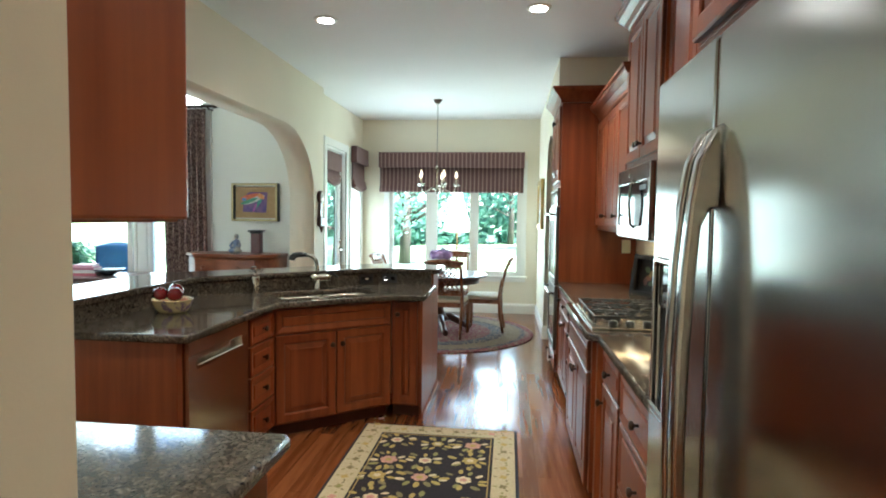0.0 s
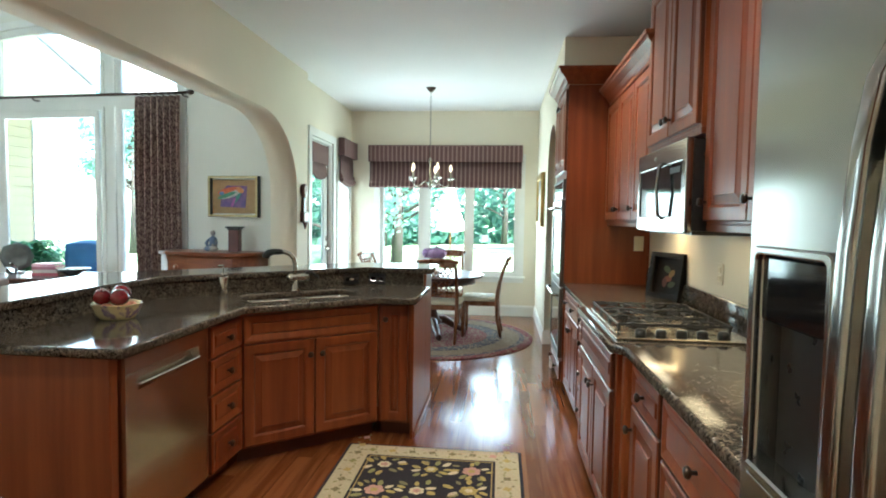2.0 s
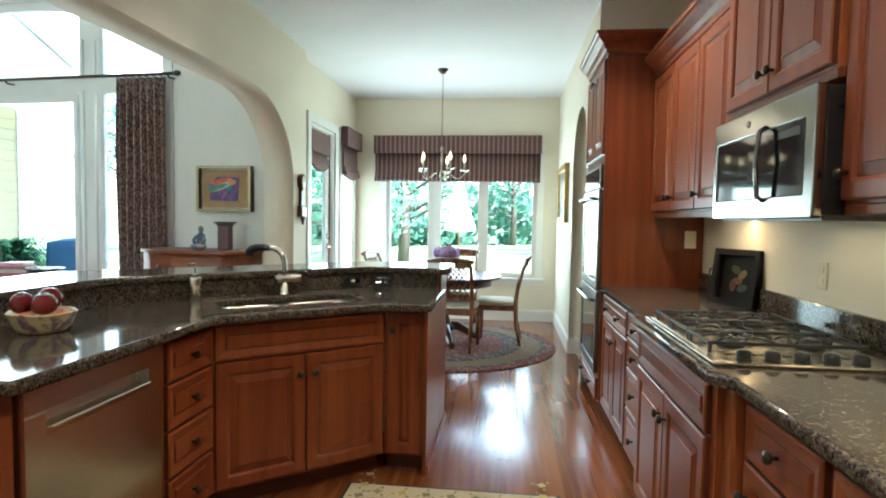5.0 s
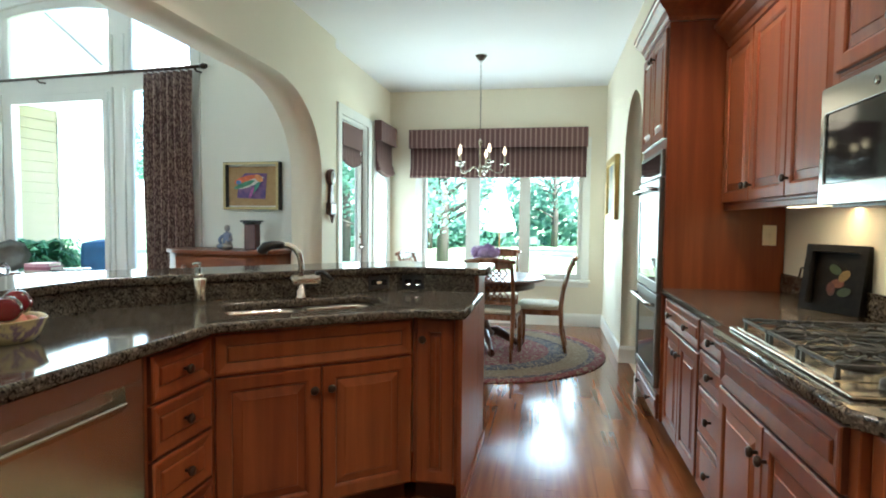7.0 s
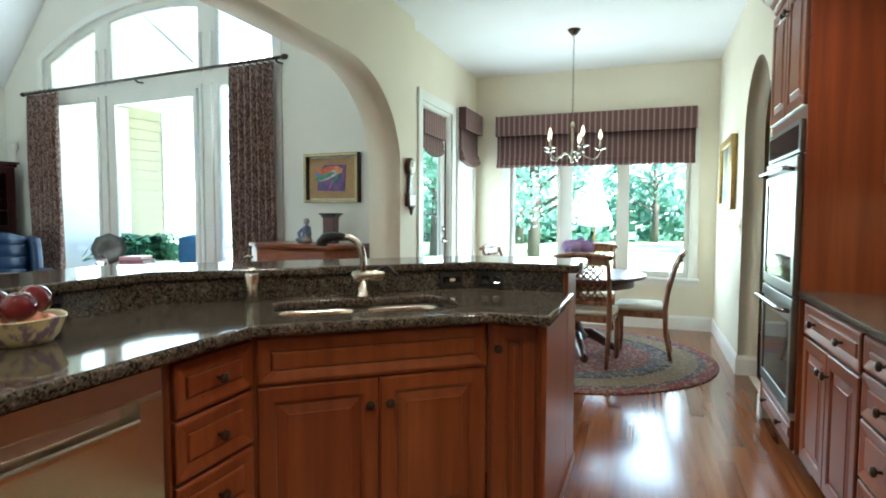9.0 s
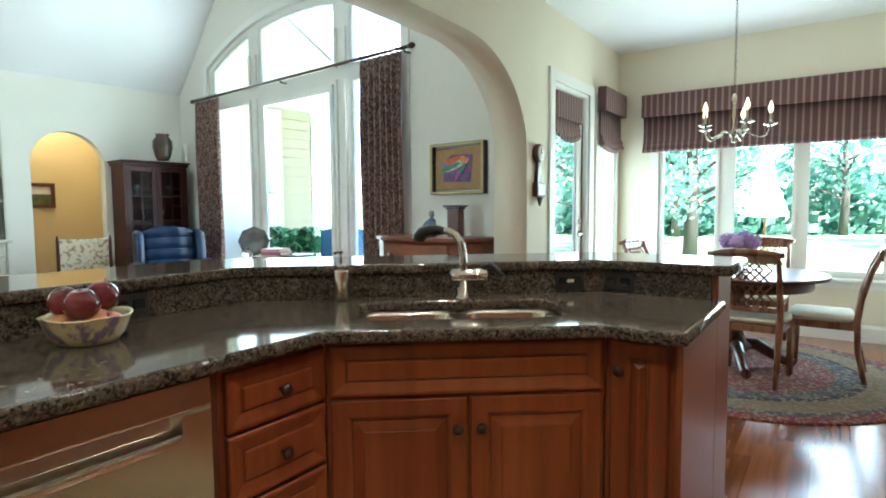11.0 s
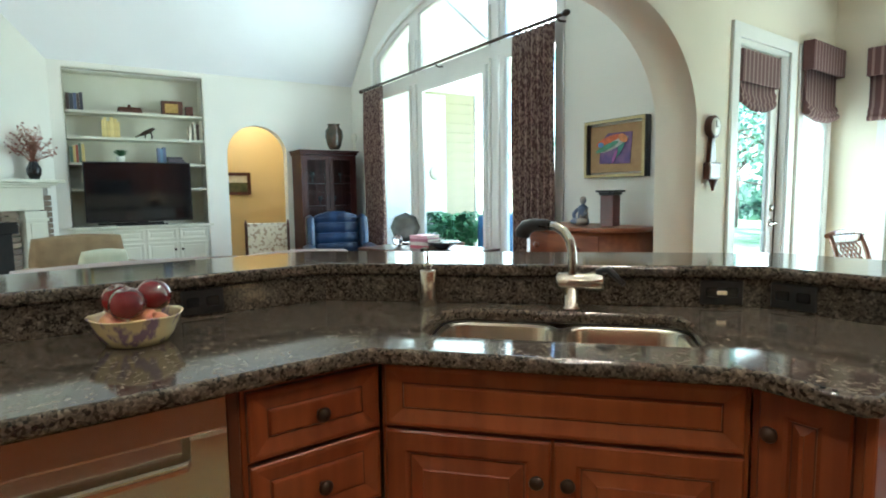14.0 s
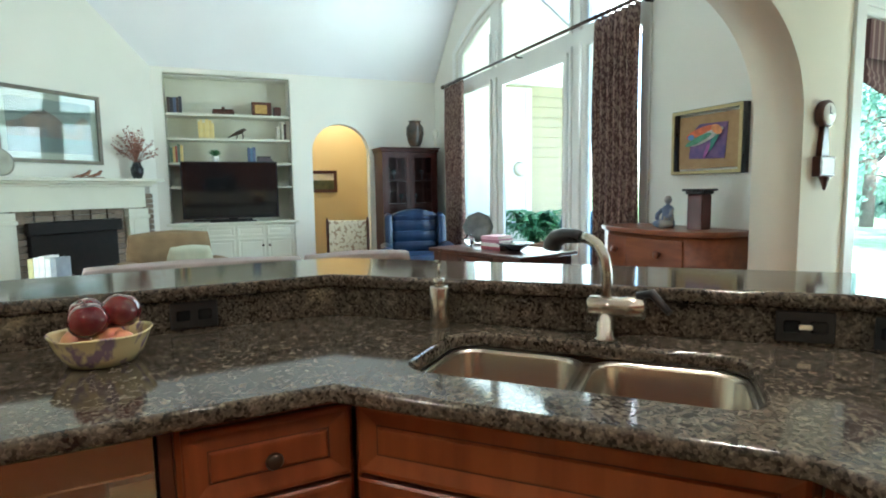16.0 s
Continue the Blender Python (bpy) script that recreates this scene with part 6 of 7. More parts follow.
bm = lathe([(0, 0.0), (0.055, 0), (0.075, 0.03), (0.06, 0.09), (0.055, 0.16), (0.062, 0.20), (0.04, 0.225), (0.02, 0.235), (0.018, 0.25), (0.034, 0.265), (0.038, 0.295), (0.028, 0.325), (0, 0.335)], 18)
blob(bm, (0.0, -0.09, 0.045), (0.12, 0.07, 0.045), 3, 0.15, 2)
tube(bm, [(0.05, -0.02, 0.19), (0.085, -0.06, 0.13), (0.04, -0.12, 0.10)], 0.022, 8)
tube(bm, [(-0.05, -0.02, 0.19), (-0.085, -0.06, 0.13), (-0.04, -0.12, 0.10)], 0.022, 8)
solid("seated_statue", bm, mat("painted_plaster", (0.16, 0.20, 0.30), 0.6, second=(0.42, 0.36, 0.30), scale=7, spread=(0.45, 0.55)), "small seated plaster statue on the chest", "statue", m=in_liv(pose(-0.70, -0.28, 1.0125, 0, 0, 12)) @ Matrix.Scale(0.68, 4))
ped = thing("pedestal_vase", in_liv(pose(-0.46, -0.24, 1.0125, 0, 0, 12)), "square dark red column vase on the chest", "vase")
red_lac = mat("red_brown_lacquer", (0.10, 0.028, 0.025), 0.4, second=(0.14, 0.04, 0.035), scale=8)
part("column", boxes((-0.055, 0.055, -0.055, 0.055, 0.0, 0.235), bevel=0.006), red_lac, ped)
part("rim", boxes((-0.066, 0.066, -0.066, 0.066, 0.2355, 0.255), (-0.083, 0.083, -0.083, 0.083, 0.256, 0.272), bevel=0.006), black, ped)

pic = thing("fish_picture", in_liv(pose(0, -0.001, 0)), "deep shadow-box frame with a colourful fish collage", "picture")
part("box_frame", upright(rect(-0.90, -0.29, 1.385, 1.845), [rect(-0.878, -0.312, 1.407, 1.823)], 0.06), black, pic, m=pose(0, -0.061, 0))
part("gold_lip", upright(rect(-0.896, -0.294, 1.389, 1.841), [rect(-0.874, -0.316, 1.411, 1.819)], 0.008), mat("pale_gold", (0.50, 0.40, 0.20), 0.35, 0.5, second=(0.58, 0.47, 0.25), scale=30), pic, m=pose(0, -0.0695, 0))
part("mount", boxes((-0.868, -0.322, -0.02, -0.004, 1.427, 1.803)), mat("tan_board", (0.36, 0.22, 0.10), 0.8, second=(0.42, 0.27, 0.13), scale=20), pic)
fm = Matrix.Rotation(radians(90), 4, "X")
part("patch", plate([(-0.77, 1.50), (-0.46, 1.49), (-0.44, 1.735), (-0.68, 1.74), (-0.75, 1.68)], [], 0.004), mat("purple_paper", (0.10, 0.07, 0.22), 0.7, second=(0.22, 0.12, 0.26), scale=16), pic, m=fm @ Matrix.Translation((0, 0, 0.025)))


def ellipse(cx, cy, a, b, rot, n=20):
    c, s = math.cos(radians(rot)), math.sin(radians(rot))
    return [(cx + a * math.cos(t) * c - b * math.sin(t) * s, cy + a * math.cos(t) * s + b * math.sin(t) * c) for t in [2 * math.pi * k / n for k in range(n)]]


for cx, cy, a, b, rot, col, zz in ((-0.66, 1.68, 0.14, 0.035, 12, (0.75, 0.16, 0.06), 0.030), (-0.61, 1.645, 0.15, 0.03, 20, (0.62, 0.62, 0.58), 0.0345), (-0.68, 1.63, 0.12, 0.022, 18, (0.10, 0.32, 0.20), 0.039), (-0.55, 1.61, 0.09, 0.02, 55, (0.08, 0.30, 0.24), 0.0345), (-0.52, 1.69, 0.05, 0.03, -30, (0.75, 0.30, 0.12), 0.039), (-0.74, 1.65, 0.03, 0.02, 0, (0.15, 0.3, 0.6), 0.0435), (-0.60, 1.55, 0.06, 0.014, 65, (0.45, 0.12, 0.4), 0.039)):
    part("fish_piece", plate(ellipse(cx, cy, a, b, rot), [], 0.003), mat("paper_%d" % int(cx * -1000 + rot), col, 0.6, second=tuple(c * 0.7 for c in col), scale=25), pic, m=fm @ Matrix.Translation((0, 0, zz)))

# curtains and rod
rod = thing("curtain_rod", in_liv(pose(0, -0.12, 2.765)), "dark bronze curtain rod with knob finials", "curtain rod")
part("rod", tube(bmesh.new(), [(-5.2, 0, 0), (-1.1, 0, 0)], 0.016, 12), bronze, rod)
for x in (-5.23, -1.07):
    part("finial", lathe([(0, -0.04), (0.02, -0.035), (0.03, 0), (0.02, 0.035), (0, 0.04)], 14), bronze, rod, m=pose(x, 0, 0, 0, 90))
for x in (-5.13, -3.15, -1.17):
    part("bracket", tube(bmesh.new(), [(x, 0.0, -0.02), (x, 0.03, -0.035), (x, 0.095, -0.03)], 0.011, 8), bronze, rod)


def curtain(x0, x1, label):
    c = thing("curtain", in_liv(pose(0, -0.12, 0)), label, "curtain", "curtains at the tall window")
    bm = bmesh.new()
    n, rows = 90, 9
    grid = []
    for j in range(rows):
        z = 0.01 + (2.735 - 0.01) * j / (rows - 1)
        row = []
        for k in range(n + 1):
            u = k / n
            amp = 0.035 + 0.006 * math.sin(j * 1.3)
            row.append((x0 + (x1 - x0) * u + 0.006 * math.sin(j * 0.9 + u * 5), amp * math.sin(u * 2 * math.pi * 7 + 0.25 * math.sin(j * 0.8)) , z))
        grid.append(row)
    fr = [[bm.verts.new(p) for p in row] for row in grid]
    bk_ = [[bm.verts.new((x, y + 0.006, z)) for x, y, z in row] for row in grid]
    for j in range(rows - 1):
        for k in range(n):
            f = bm.faces.new((fr[j][k], fr[j][k + 1], fr[j + 1][k + 1], fr[j + 1][k]))
            f.smooth = True
            f = bm.faces.new((bk_[j][k + 1], bk_[j][k], bk_[j + 1][k], bk_[j + 1][k + 1]))
            f.smooth = True
    for k in range(n):
        bm.faces.new((fr[-1][k], fr[-1][k + 1], bk_[-1][k + 1], bk_[-1][k]))
    part("cloth", bm, curtain_mat, c)
    for k in range(7):
        x = x0 + (x1 - x0) * (k + 0.25) / 7
        ring = [(x, 0.024 * math.cos(a), 2.765 + 0.024 * math.sin(a)) for a in [i * math.pi / 6 for i in range(13)]]
        part("ring", tube(bmesh.new(), ring, 0.004, 6), bronze, c)
    return c


curtain(-1.78, -1.20, "brown figured curtain gathered beside the tall window")
curtain(-5.17, -4.52, "brown figured curtain gathered at the far side of the window")

# low table with books by the fireplace
et = thing("end_table", in_liv(pose(-3.35, -4.62, 0, 0, 0, 20)), "small dark wooden end table with books and a plant", "table")
part("tabletop", boxes((-0.3, 0.3, -0.25, 0.25, 0.55, 0.58), bevel=0.006), chestnut, et)
for x in (-0.25, 0.25):
    for y in (-0.2, 0.2):
        part("leg", boxes((x - 0.02, x + 0.02, y - 0.02, y + 0.02, 0, 0.549)), chestnut, et)
for k, c in enumerate(((0.6, 0.55, 0.25), (0.78, 0.77, 0.74), (0.8, 0.79, 0.76), (0.75, 0.74, 0.72), (0.25, 0.27, 0.3))):
    book(in_liv(pose(-3.35, -4.62, 0.5805, 0, 0, 60)) @ pose(-0.12 + k * 0.055, -0.05, 0), 0.05, 0.16, 0.19 + 0.012 * (k % 3), c, "white paperback standing on the end table")

# ---- small things in the kitchen ----
fb = thing("fruit_bowl", pose(-1.80, 2.77, 0.9155) @ Matrix.Scale(0.86, 4), "lobed cream pottery bowl of dark red apples", "bowl")
mottled = mat("mottled_glaze", (0.66, 0.55, 0.30), 0.2, second=(0.26, 0.18, 0.24), scale=18, spread=(0.53, 0.64), stretch=(1.6, 1.6, 0.7), detail=3)
bm = bmesh.new()
rings = []
N = 48
for r, z in ((0.0, 0.002), (0.070, 0.0), (0.082, 0.004), (0.100, 0.028), (0.112, 0.058), (0.120, 0.080), (0.1245, 0.084), (0.121, 0.087), (0.113, 0.080), (0.104, 0.055), (0.09, 0.028), (0.07, 0.012), (0.0, 0.010)):
    ring = []
    for k in range(N):
        a = 2 * math.pi * k / N
        lob = 1 + 0.02 * math.cos(4 * a) * (z / 0.09)
        ring.append(bm.verts.new((max(r, 0.001) * lob * math.cos(a) * 1.06, max(r, 0.001) * lob * math.sin(a), z + 0.003 * math.cos(4 * a) * (z / 0.09))))
    rings.append(ring)
for a, b in zip(rings, rings[1:]):
    for k in range(N):
        f = bm.faces.new((a[k], a[(k + 1) % N], b[(k + 1) % N], b[k]))
        f.smooth = True
part("bowl", bm, mottled, fb)
apple_red = mat("apple_skin", (0.075, 0.003, 0.008), 0.10, second=(0.17, 0.012, 0.014), scale=9, stretch=(1, 1, 0.3), coat=0.6)
apple_pink = mat("peach_skin", (0.55, 0.17, 0.12), 0.4, second=(0.65, 0.36, 0.14), scale=10)
for x, y, z, r, ti, m_ in ((0.030, -0.024, 0.122, 0.050, 8, apple_red), (-0.008, 0.050, 0.134, 0.050, -14, apple_red), (-0.060, -0.036, 0.124, 0.047, 20, apple_red), (0.02, 0.02, 0.062, 0.042, 0, apple_pink), (0.05, 0.045, 0.055, 0.038, 30, apple_pink), (-0.02, -0.06, 0.057, 0.038, 0, apple_pink)):
    prof = [(r * math.sin(t) * (1 + 0.10 * math.cos(t)), -r * math.cos(t) * 0.95 + (0.012 * max(0, 1 - abs(math.pi - t) * 2.2) * -1) + (0.010 * max(0, 1 - t * 2.2))) for t in [math.pi * k / 16 for k in range(17)]]
    ap = solid("apple" if m_ is apple_red else "peach", lathe(prof, 22), m_, "glossy dark red apple in the bowl" if m_ is apple_red else "pink and yellow peach in the bowl", "fruit", m=pose(-1.80, 2.77, 0.9155) @ Matrix.Scale(0.86, 4) @ pose(x, y, z, ti, ti / 2, 0), group="fruit in the bowl")
    if m_ is apple_red:
        part("stem", tube(bmesh.new(), [(0, 0, r * 0.82), (0.003, 0.002, r * 1.12)], 0.0016, 5), chestnut, ap)


def bar_outlet(m, label, tag=False):
    o = thing("outlet", m, label, "outlet", "outlets on the stone riser")
    part("plate", boxes((-0.062, 0.062, -0.006, 0.0, -0.038, 0.038), bevel=0.003), black, o)
    for x in (-0.028, 0.028):
        part("socket", boxes((x - 0.018, x + 0.018, -0.0085, -0.0062, -0.015, 0.015), bevel=0.004), gloss_black, o)
    if tag:
        part("switch_rocker", boxes((-0.014, 0.014, -0.011, -0.0088, -0.006, 0.006), bevel=0.002), outlet_ivory, o, "ivory rocker")


dl = Vector((1.03, 0.965)).normalized()
dn = Vector((dl.y, -dl.x))
ang = math.degrees(math.atan2(dl.y, dl.x))
q = Vector((-2.03, 3.395)) + dl * 1.29 + dn * 0.021
bar_outlet(pose(q.x, q.y, 0.962, 0, 0, ang), "black outlet plate with an ivory switch on the riser", True)
bar_outlet(pose(-0.90, 4.339, 0.962), "black outlet plate on the riser")
bar_outlet(pose(-2.009, 2.98, 0.962, 0, 0, 90), "black outlet plate behind the fruit bowl")

# cooktop side
so_ = thing("wall_outlet", pose(1.07, 4.856, 1.235), "ivory switch plate on the oven tower", "outlet")
part("plate", boxes((-0.037, 0.037, -0.006, -0.0005, -0.058, 0.058), bevel=0.003), outlet_ivory, so_)
part("toggle", boxes((-0.005, 0.005, -0.016, -0.0062, -0.012, 0.012), bevel=0.002), outlet_ivory, so_)
wo_ = thing("wall_outlet", faces_west(1.159, 3.42), "pale outlet plate on the kitchen wall", "outlet")
part("plate", boxes((-0.037, 0.037, -0.006, 0.0, 1.08, 1.195), bevel=0.003), wall_paint, wo_)
part("socket", boxes((-0.017, 0.017, -0.009, -0.0062, 1.10, 1.13), (-0.017, 0.017, -0.009, -0.0062, 1.145, 1.175), bevel=0.003), outlet_ivory, wo_)
lacquer = mat("black_lacquer", (0.006, 0.005, 0.005), 0.5, second=(0.011, 0.009, 0.008), scale=20)
lacquer.node_tree.nodes["Principled BSDF"].inputs["Specular IOR Level"].default_value = 0.15
tr = thing("wooden_tray", pose(1.03, 4.06, 0.9155, 0, 0, -62) @ pose(0, 0, 0, -9, 0, 0) @ Matrix.Scale(0.88, 4), "dark square tray with painted fruit leaning on the wall", "tray")
part("frame", upright(rect(-0.16, 0.16, 0.0, 0.34), [rect(-0.125, 0.125, 0.035, 0.305)], 0.06), lacquer, tr)
part("panel", boxes((-0.13, 0.13, 0.045, 0.058, 0.03, 0.31)), lacquer, tr)
for k, (x, z, c) in enumerate(((0.0, 0.15, (0.35, 0.10, 0.03)), (0.03, 0.19, (0.45, 0.28, 0.05)), (-0.03, 0.12, (0.2, 0.06, 0.04)), (-0.02, 0.22, (0.08, 0.14, 0.04)), (0.04, 0.11, (0.08, 0.12, 0.04)))):
    part("painted_fruit", plate(ellipse(x, z, 0.035, 0.022, 50 * k), [], 0.002), mat("fruit_paint_%d" % k, tuple(v * 0.4 for v in c), 0.6, second=tuple(v * 0.3 for v in c), scale=60), tr, m=fm @ Matrix.Translation((0, 0, -0.0425 + 0.0005 * k)))
part("tray_handle", tube(bmesh.new(), [(-0.16, 0.03, 0.22), (-0.20, 0.03, 0.21), (-0.205, 0.03, 0.15), (-0.16, 0.03, 0.13)], 0.006, 6), bronze, tr)
pale_wood = mat("pale_wood", (0.48, 0.30, 0.12), 0.45, second=(0.58, 0.38, 0.17), scale=5, stretch=(1, 1, 8))
kb = thing("knife_block", pose(0.95, 2.13, 0.9155, 0, 0, 60), "pale wooden easel block on dark feet", "knife block")
part("block", plate([(-0.06, 0.06), (0.06, 0.06), (0.10, 0.22), (0.0, 0.27), (-0.05, 0.20)], [], 0.10, 0.004), pale_wood, kb, m=fm @ Matrix.Translation((0, 0, 0.05)))
part("stand", tube(bmesh.new(), [(-0.06, 0, 0.008), (-0.03, 0, 0.05), (0.03, 0, 0.055), (0.06, 0, 0.008)], 0.012, 8), iron, kb)

# lights in the ceiling and under the cabinets
warm = (1.0, 0.86, 0.66)
led = mat("lamp_glow", (1.0, 0.95, 0.86), 0.4, emit=5.0)
strip_glow = mat("strip_glow", (1.0, 0.80, 0.50), 0.4, emit=0.5)
# last three unseen: a pair assumed from spacing, one added to brighten wall_stub
for x, y in ((-1.36, 4.09), (0.24, 3.97), (-1.36, 1.75), (0.24, 1.75), (-0.5, -0.75)):
    d = thing("downlight", pose(x, y, CEIL), "white recessed ceiling downlight, lit", "downlight", "recessed kitchen downlights")
    part("trim_ring", lathe([(0.062, -0.010), (0.085, -0.008), (0.09, -0.001), (0.062, -0.001)], 28), white, d)
    part("lens", lathe([(0.0, -0.016), (0.04, -0.015), (0.06, -0.012), (0.061, -0.001), (0.0, -0.001)], 28), led, d, "glowing lens")
    lamp("downlight_beam", "SPOT", look((x, y, CEIL - 0.02), (x, y, 0)), (10.0 if x < 0 else 19.0) if y > 0 else 36.0, (1.0, 0.87, 0.68), soft=0.06, cone=radians(125))
for y0, y1 in ((4.45, 3.75), (2.55, 1.55)):
    u = thing("under_cabinet_light", pose(1.02, (y0 + y1) / 2, UB - 0.002), "slim under-cabinet strip light, lit", "strip light")
    part("housing", boxes((-0.04, 0.04, -(y0 - y1) / 2, (y0 - y1) / 2, -0.018, 0.0), bevel=0.003), white, u)
    part("tube", boxes((-0.025, 0.025, -(y0 - y1) / 2 + 0.02, (y0 - y1) / 2 - 0.02, -0.022, -0.0185)), strip_glow, u, "glowing strip")
    lamp("strip_light", "AREA", look((1.0, (y0 + y1) / 2, UB - 0.03), (1.02, (y0 + y1) / 2, 0.9)) , 0.34, (1.0, 0.66, 0.30), size=(0.06, y0 - y1))
lamp("microwave_light", "AREA", look((1.0, 3.15, 1.35), (1.0, 3.15, 0.9)), 0.06, (1.0, 0.74, 0.40), size=(0.1, 0.4))

# kitchen rug with its woven flowers
kr = thing("kitchen_rug", pose(-0.385, 2.85, 0.004), "black hooked rug with cream border and woven flowers", "rug")
navy = mat("rug_black_wool", (0.012, 0.009, 0.014), 0.95, second=(0.022, 0.016, 0.022), scale=60, bump=0.4, fine=300)
cream_w = mat("rug_cream_wool", (0.50, 0.43, 0.27), 0.95, second=(0.58, 0.50, 0.33), scale=60, bump=0.4, fine=300)
hx, hy = 0.525, 0.80
part("ground", boxes((-hx, hx, -hy, hy, 0.0, 0.008), bevel=0.002), navy, kr)
part("border", plate(rect(-hx + 0.018, hx - 0.018, -hy + 0.018, hy - 0.018), [rect(-hx + 0.15, hx - 0.15, -hy + 0.15, hy - 0.15)], 0.0015), cream_w, kr, m=pose(0, 0, 0.0098))
part("inner_line", plate(rect(-hx + 0.165, hx - 0.165, -hy + 0.165, hy - 0.165), [rect(-hx + 0.172, hx - 0.172, -hy + 0.172, hy - 0.172)], 0.0012), mat("rug_gold_wool", (0.36, 0.25, 0.09), 0.95, second=(0.42, 0.30, 0.12), scale=50, bump=0.3, fine=300), kr, m=pose(0, 0, 0.0095))
rnd = random.Random(21)


def petals(bm, cx, cy, z, r, n, rot=0.0, slim=0.45):
    for k in range(n):
        a = rot + 2 * math.pi * k / n
        pts = []
        for t in range(8):
            b = 2 * math.pi * t / 8
            u, v = r * 0.55 + r * 0.5 * math.cos(b), r * slim * math.sin(b)
            pts.append(bm.verts.new((cx + u * math.cos(a) - v * math.sin(a), cy + u * math.sin(a) + v * math.cos(a), z + 0.0004 * k / n)))
        bm.faces.new(pts)


tones = {"gold": (0.42, 0.31, 0.10), "green": (0.26, 0.24, 0.09), "pink": (0.50, 0.27, 0.22), "cream": (0.62, 0.52, 0.34), "olive": (0.20, 0.17, 0.08)}
bms = {k: bmesh.new() for k in tones}
gx, gy = [-0.24, 0.0, 0.24], [-0.50, -0.25, 0.0, 0.25, 0.50]
for i, cx in enumerate(gx):
    for j, cy in enumerate(gy):
        x, y = cx + rnd.uniform(-0.03, 0.03), cy + rnd.uniform(-0.03, 0.03)
        petals(bms[("pink", "cream", "gold")[(i + j) % 3]], x, y, 0.0092, rnd.uniform(0.038, 0.055), 6, rnd.uniform(0, 3))
        petals(bms[("gold", "pink", "cream")[(i + j) % 3]], x, y, 0.0098, 0.022, 5, rnd.uniform(0, 3))
        for k in range(11):
            a = k * 0.571 + rnd.uniform(-0.2, 0.2)
            d = rnd.uniform(0.045, 0.085)
            petals(bms[("gold", "cream", "green", "gold", "olive")[k % 5]], x + d * math.cos(a), y + d * math.sin(a), 0.0087, rnd.uniform(0.045, 0.07), 1, a + rnd.uniform(-0.6, 0.6), 0.26)
per = [(s * (hx - 0.085), y) for s in (-1, 1) for y in [(-hy + 0.085) + k * 0.115 for k in range(15)]] + [(x, s * (hy - 0.085)) for s in (-1, 1) for x in [-0.36 + k * 0.12 for k in range(7)]]
for x, y in per:
    a = rnd.uniform(0, 6.28)
    petals(bms[rnd.choice(("green", "olive", "pink", "gold"))], x, y, 0.0102, 0.024, 4, a)
    for k in range(3):
        b = a + 2.1 * k
        petals(bms[rnd.choice(("olive", "green"))], x + 0.03 * math.cos(b), y + 0.03 * math.sin(b), 0.0100, 0.026, 1, b, 0.25)
for k, b in bms.items():
    tagged(part("floral_pattern", b, mat("rug_" + k, tones[k], 0.95, second=tuple(c * 1.2 for c in tones[k]), scale=60, bump=0.3, fine=300), kr), kind="stuff")

# ---- outside ----
structure("ground", boxes((-400, 400, -400, 400, -0.4, -0.2)), grass, "mown lawn round the house", category="ground")
structure("pavement", boxes((-8.6, -2.4, 0.35, 5.5, -0.2, -0.06)), terracotta, "pale stone patio", LIV @ pose(3.0, -0.1, 0), "patio")
sm = in_liv(pose(-5.6, 0.2, 0))
sw_ = thing("house_wing", sm, "beige clapboard house wing with white trim", "house")
part("wall", boxes((-2.0, -0.03, 0.0, 1.97, -0.2, 2.9)), siding_paint, sw_)
board = mesh_of("clapboard", boxes((-0.028, 0.0, 0.0, 1.97, 0.0, 0.165)), siding_paint)
for v in board.vertices:
    if v.co.z > 0.1 and v.co.x > -0.01:
        v.co.x = -0.02
for k in range(19):
    ob = new("clapboard", board)
    ob.parent = sw_
    ob.matrix_basis = pose(0.0, 0.0, -0.1 + k * 0.16)
part("corner_board", boxes((-0.12, 0.012, 1.971, 2.0, -0.2, 2.95)), white, sw_)
porch = mat("porch_boards", (0.80, 0.80, 0.76), 0.6, second=(0.84, 0.84, 0.80), scale=3, stretch=(1, 12, 1))
# the second, east slope is added only to keep sun and sky off the clapboards
for x0, z0, x1, z1 in ((-0.05, 2.95, 1.45, 4.15), (1.45, 4.15, 2.95, 2.95)):
    a = math.atan2(z1 - z0, x1 - x0)
    part("porch_roof", boxes((0.0, math.hypot(x1 - x0, z1 - z0), 0.02, 2.6, 0.0, 0.03)), porch, sw_, "pale boarded porch ceiling, its east slope added for shading", m=Matrix.Translation((x0, 0, z0)) @ Matrix.Rotation(-a, 4, "Y"))
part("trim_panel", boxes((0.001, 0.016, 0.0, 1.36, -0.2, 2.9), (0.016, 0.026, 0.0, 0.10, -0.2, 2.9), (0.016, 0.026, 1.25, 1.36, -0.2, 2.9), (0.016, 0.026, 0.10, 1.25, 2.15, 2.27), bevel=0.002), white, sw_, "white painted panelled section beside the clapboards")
mk = thing("wall_mask", sm @ pose(0.018, 1.15, 1.62), "pale round sun ornament on the clapboards", "ornament")
part("disc", lathe([(0, 0), (0.12, 0), (0.10, 0.03), (0.05, 0.045), (0, 0.05)], 20), cream_fabric, mk, m=pose(0, 0, 0, 0, 90))
fern_green = mat("fern_green", (0.04, 0.16, 0.07), 0.5, second=(0.10, 0.30, 0.12), scale=10)


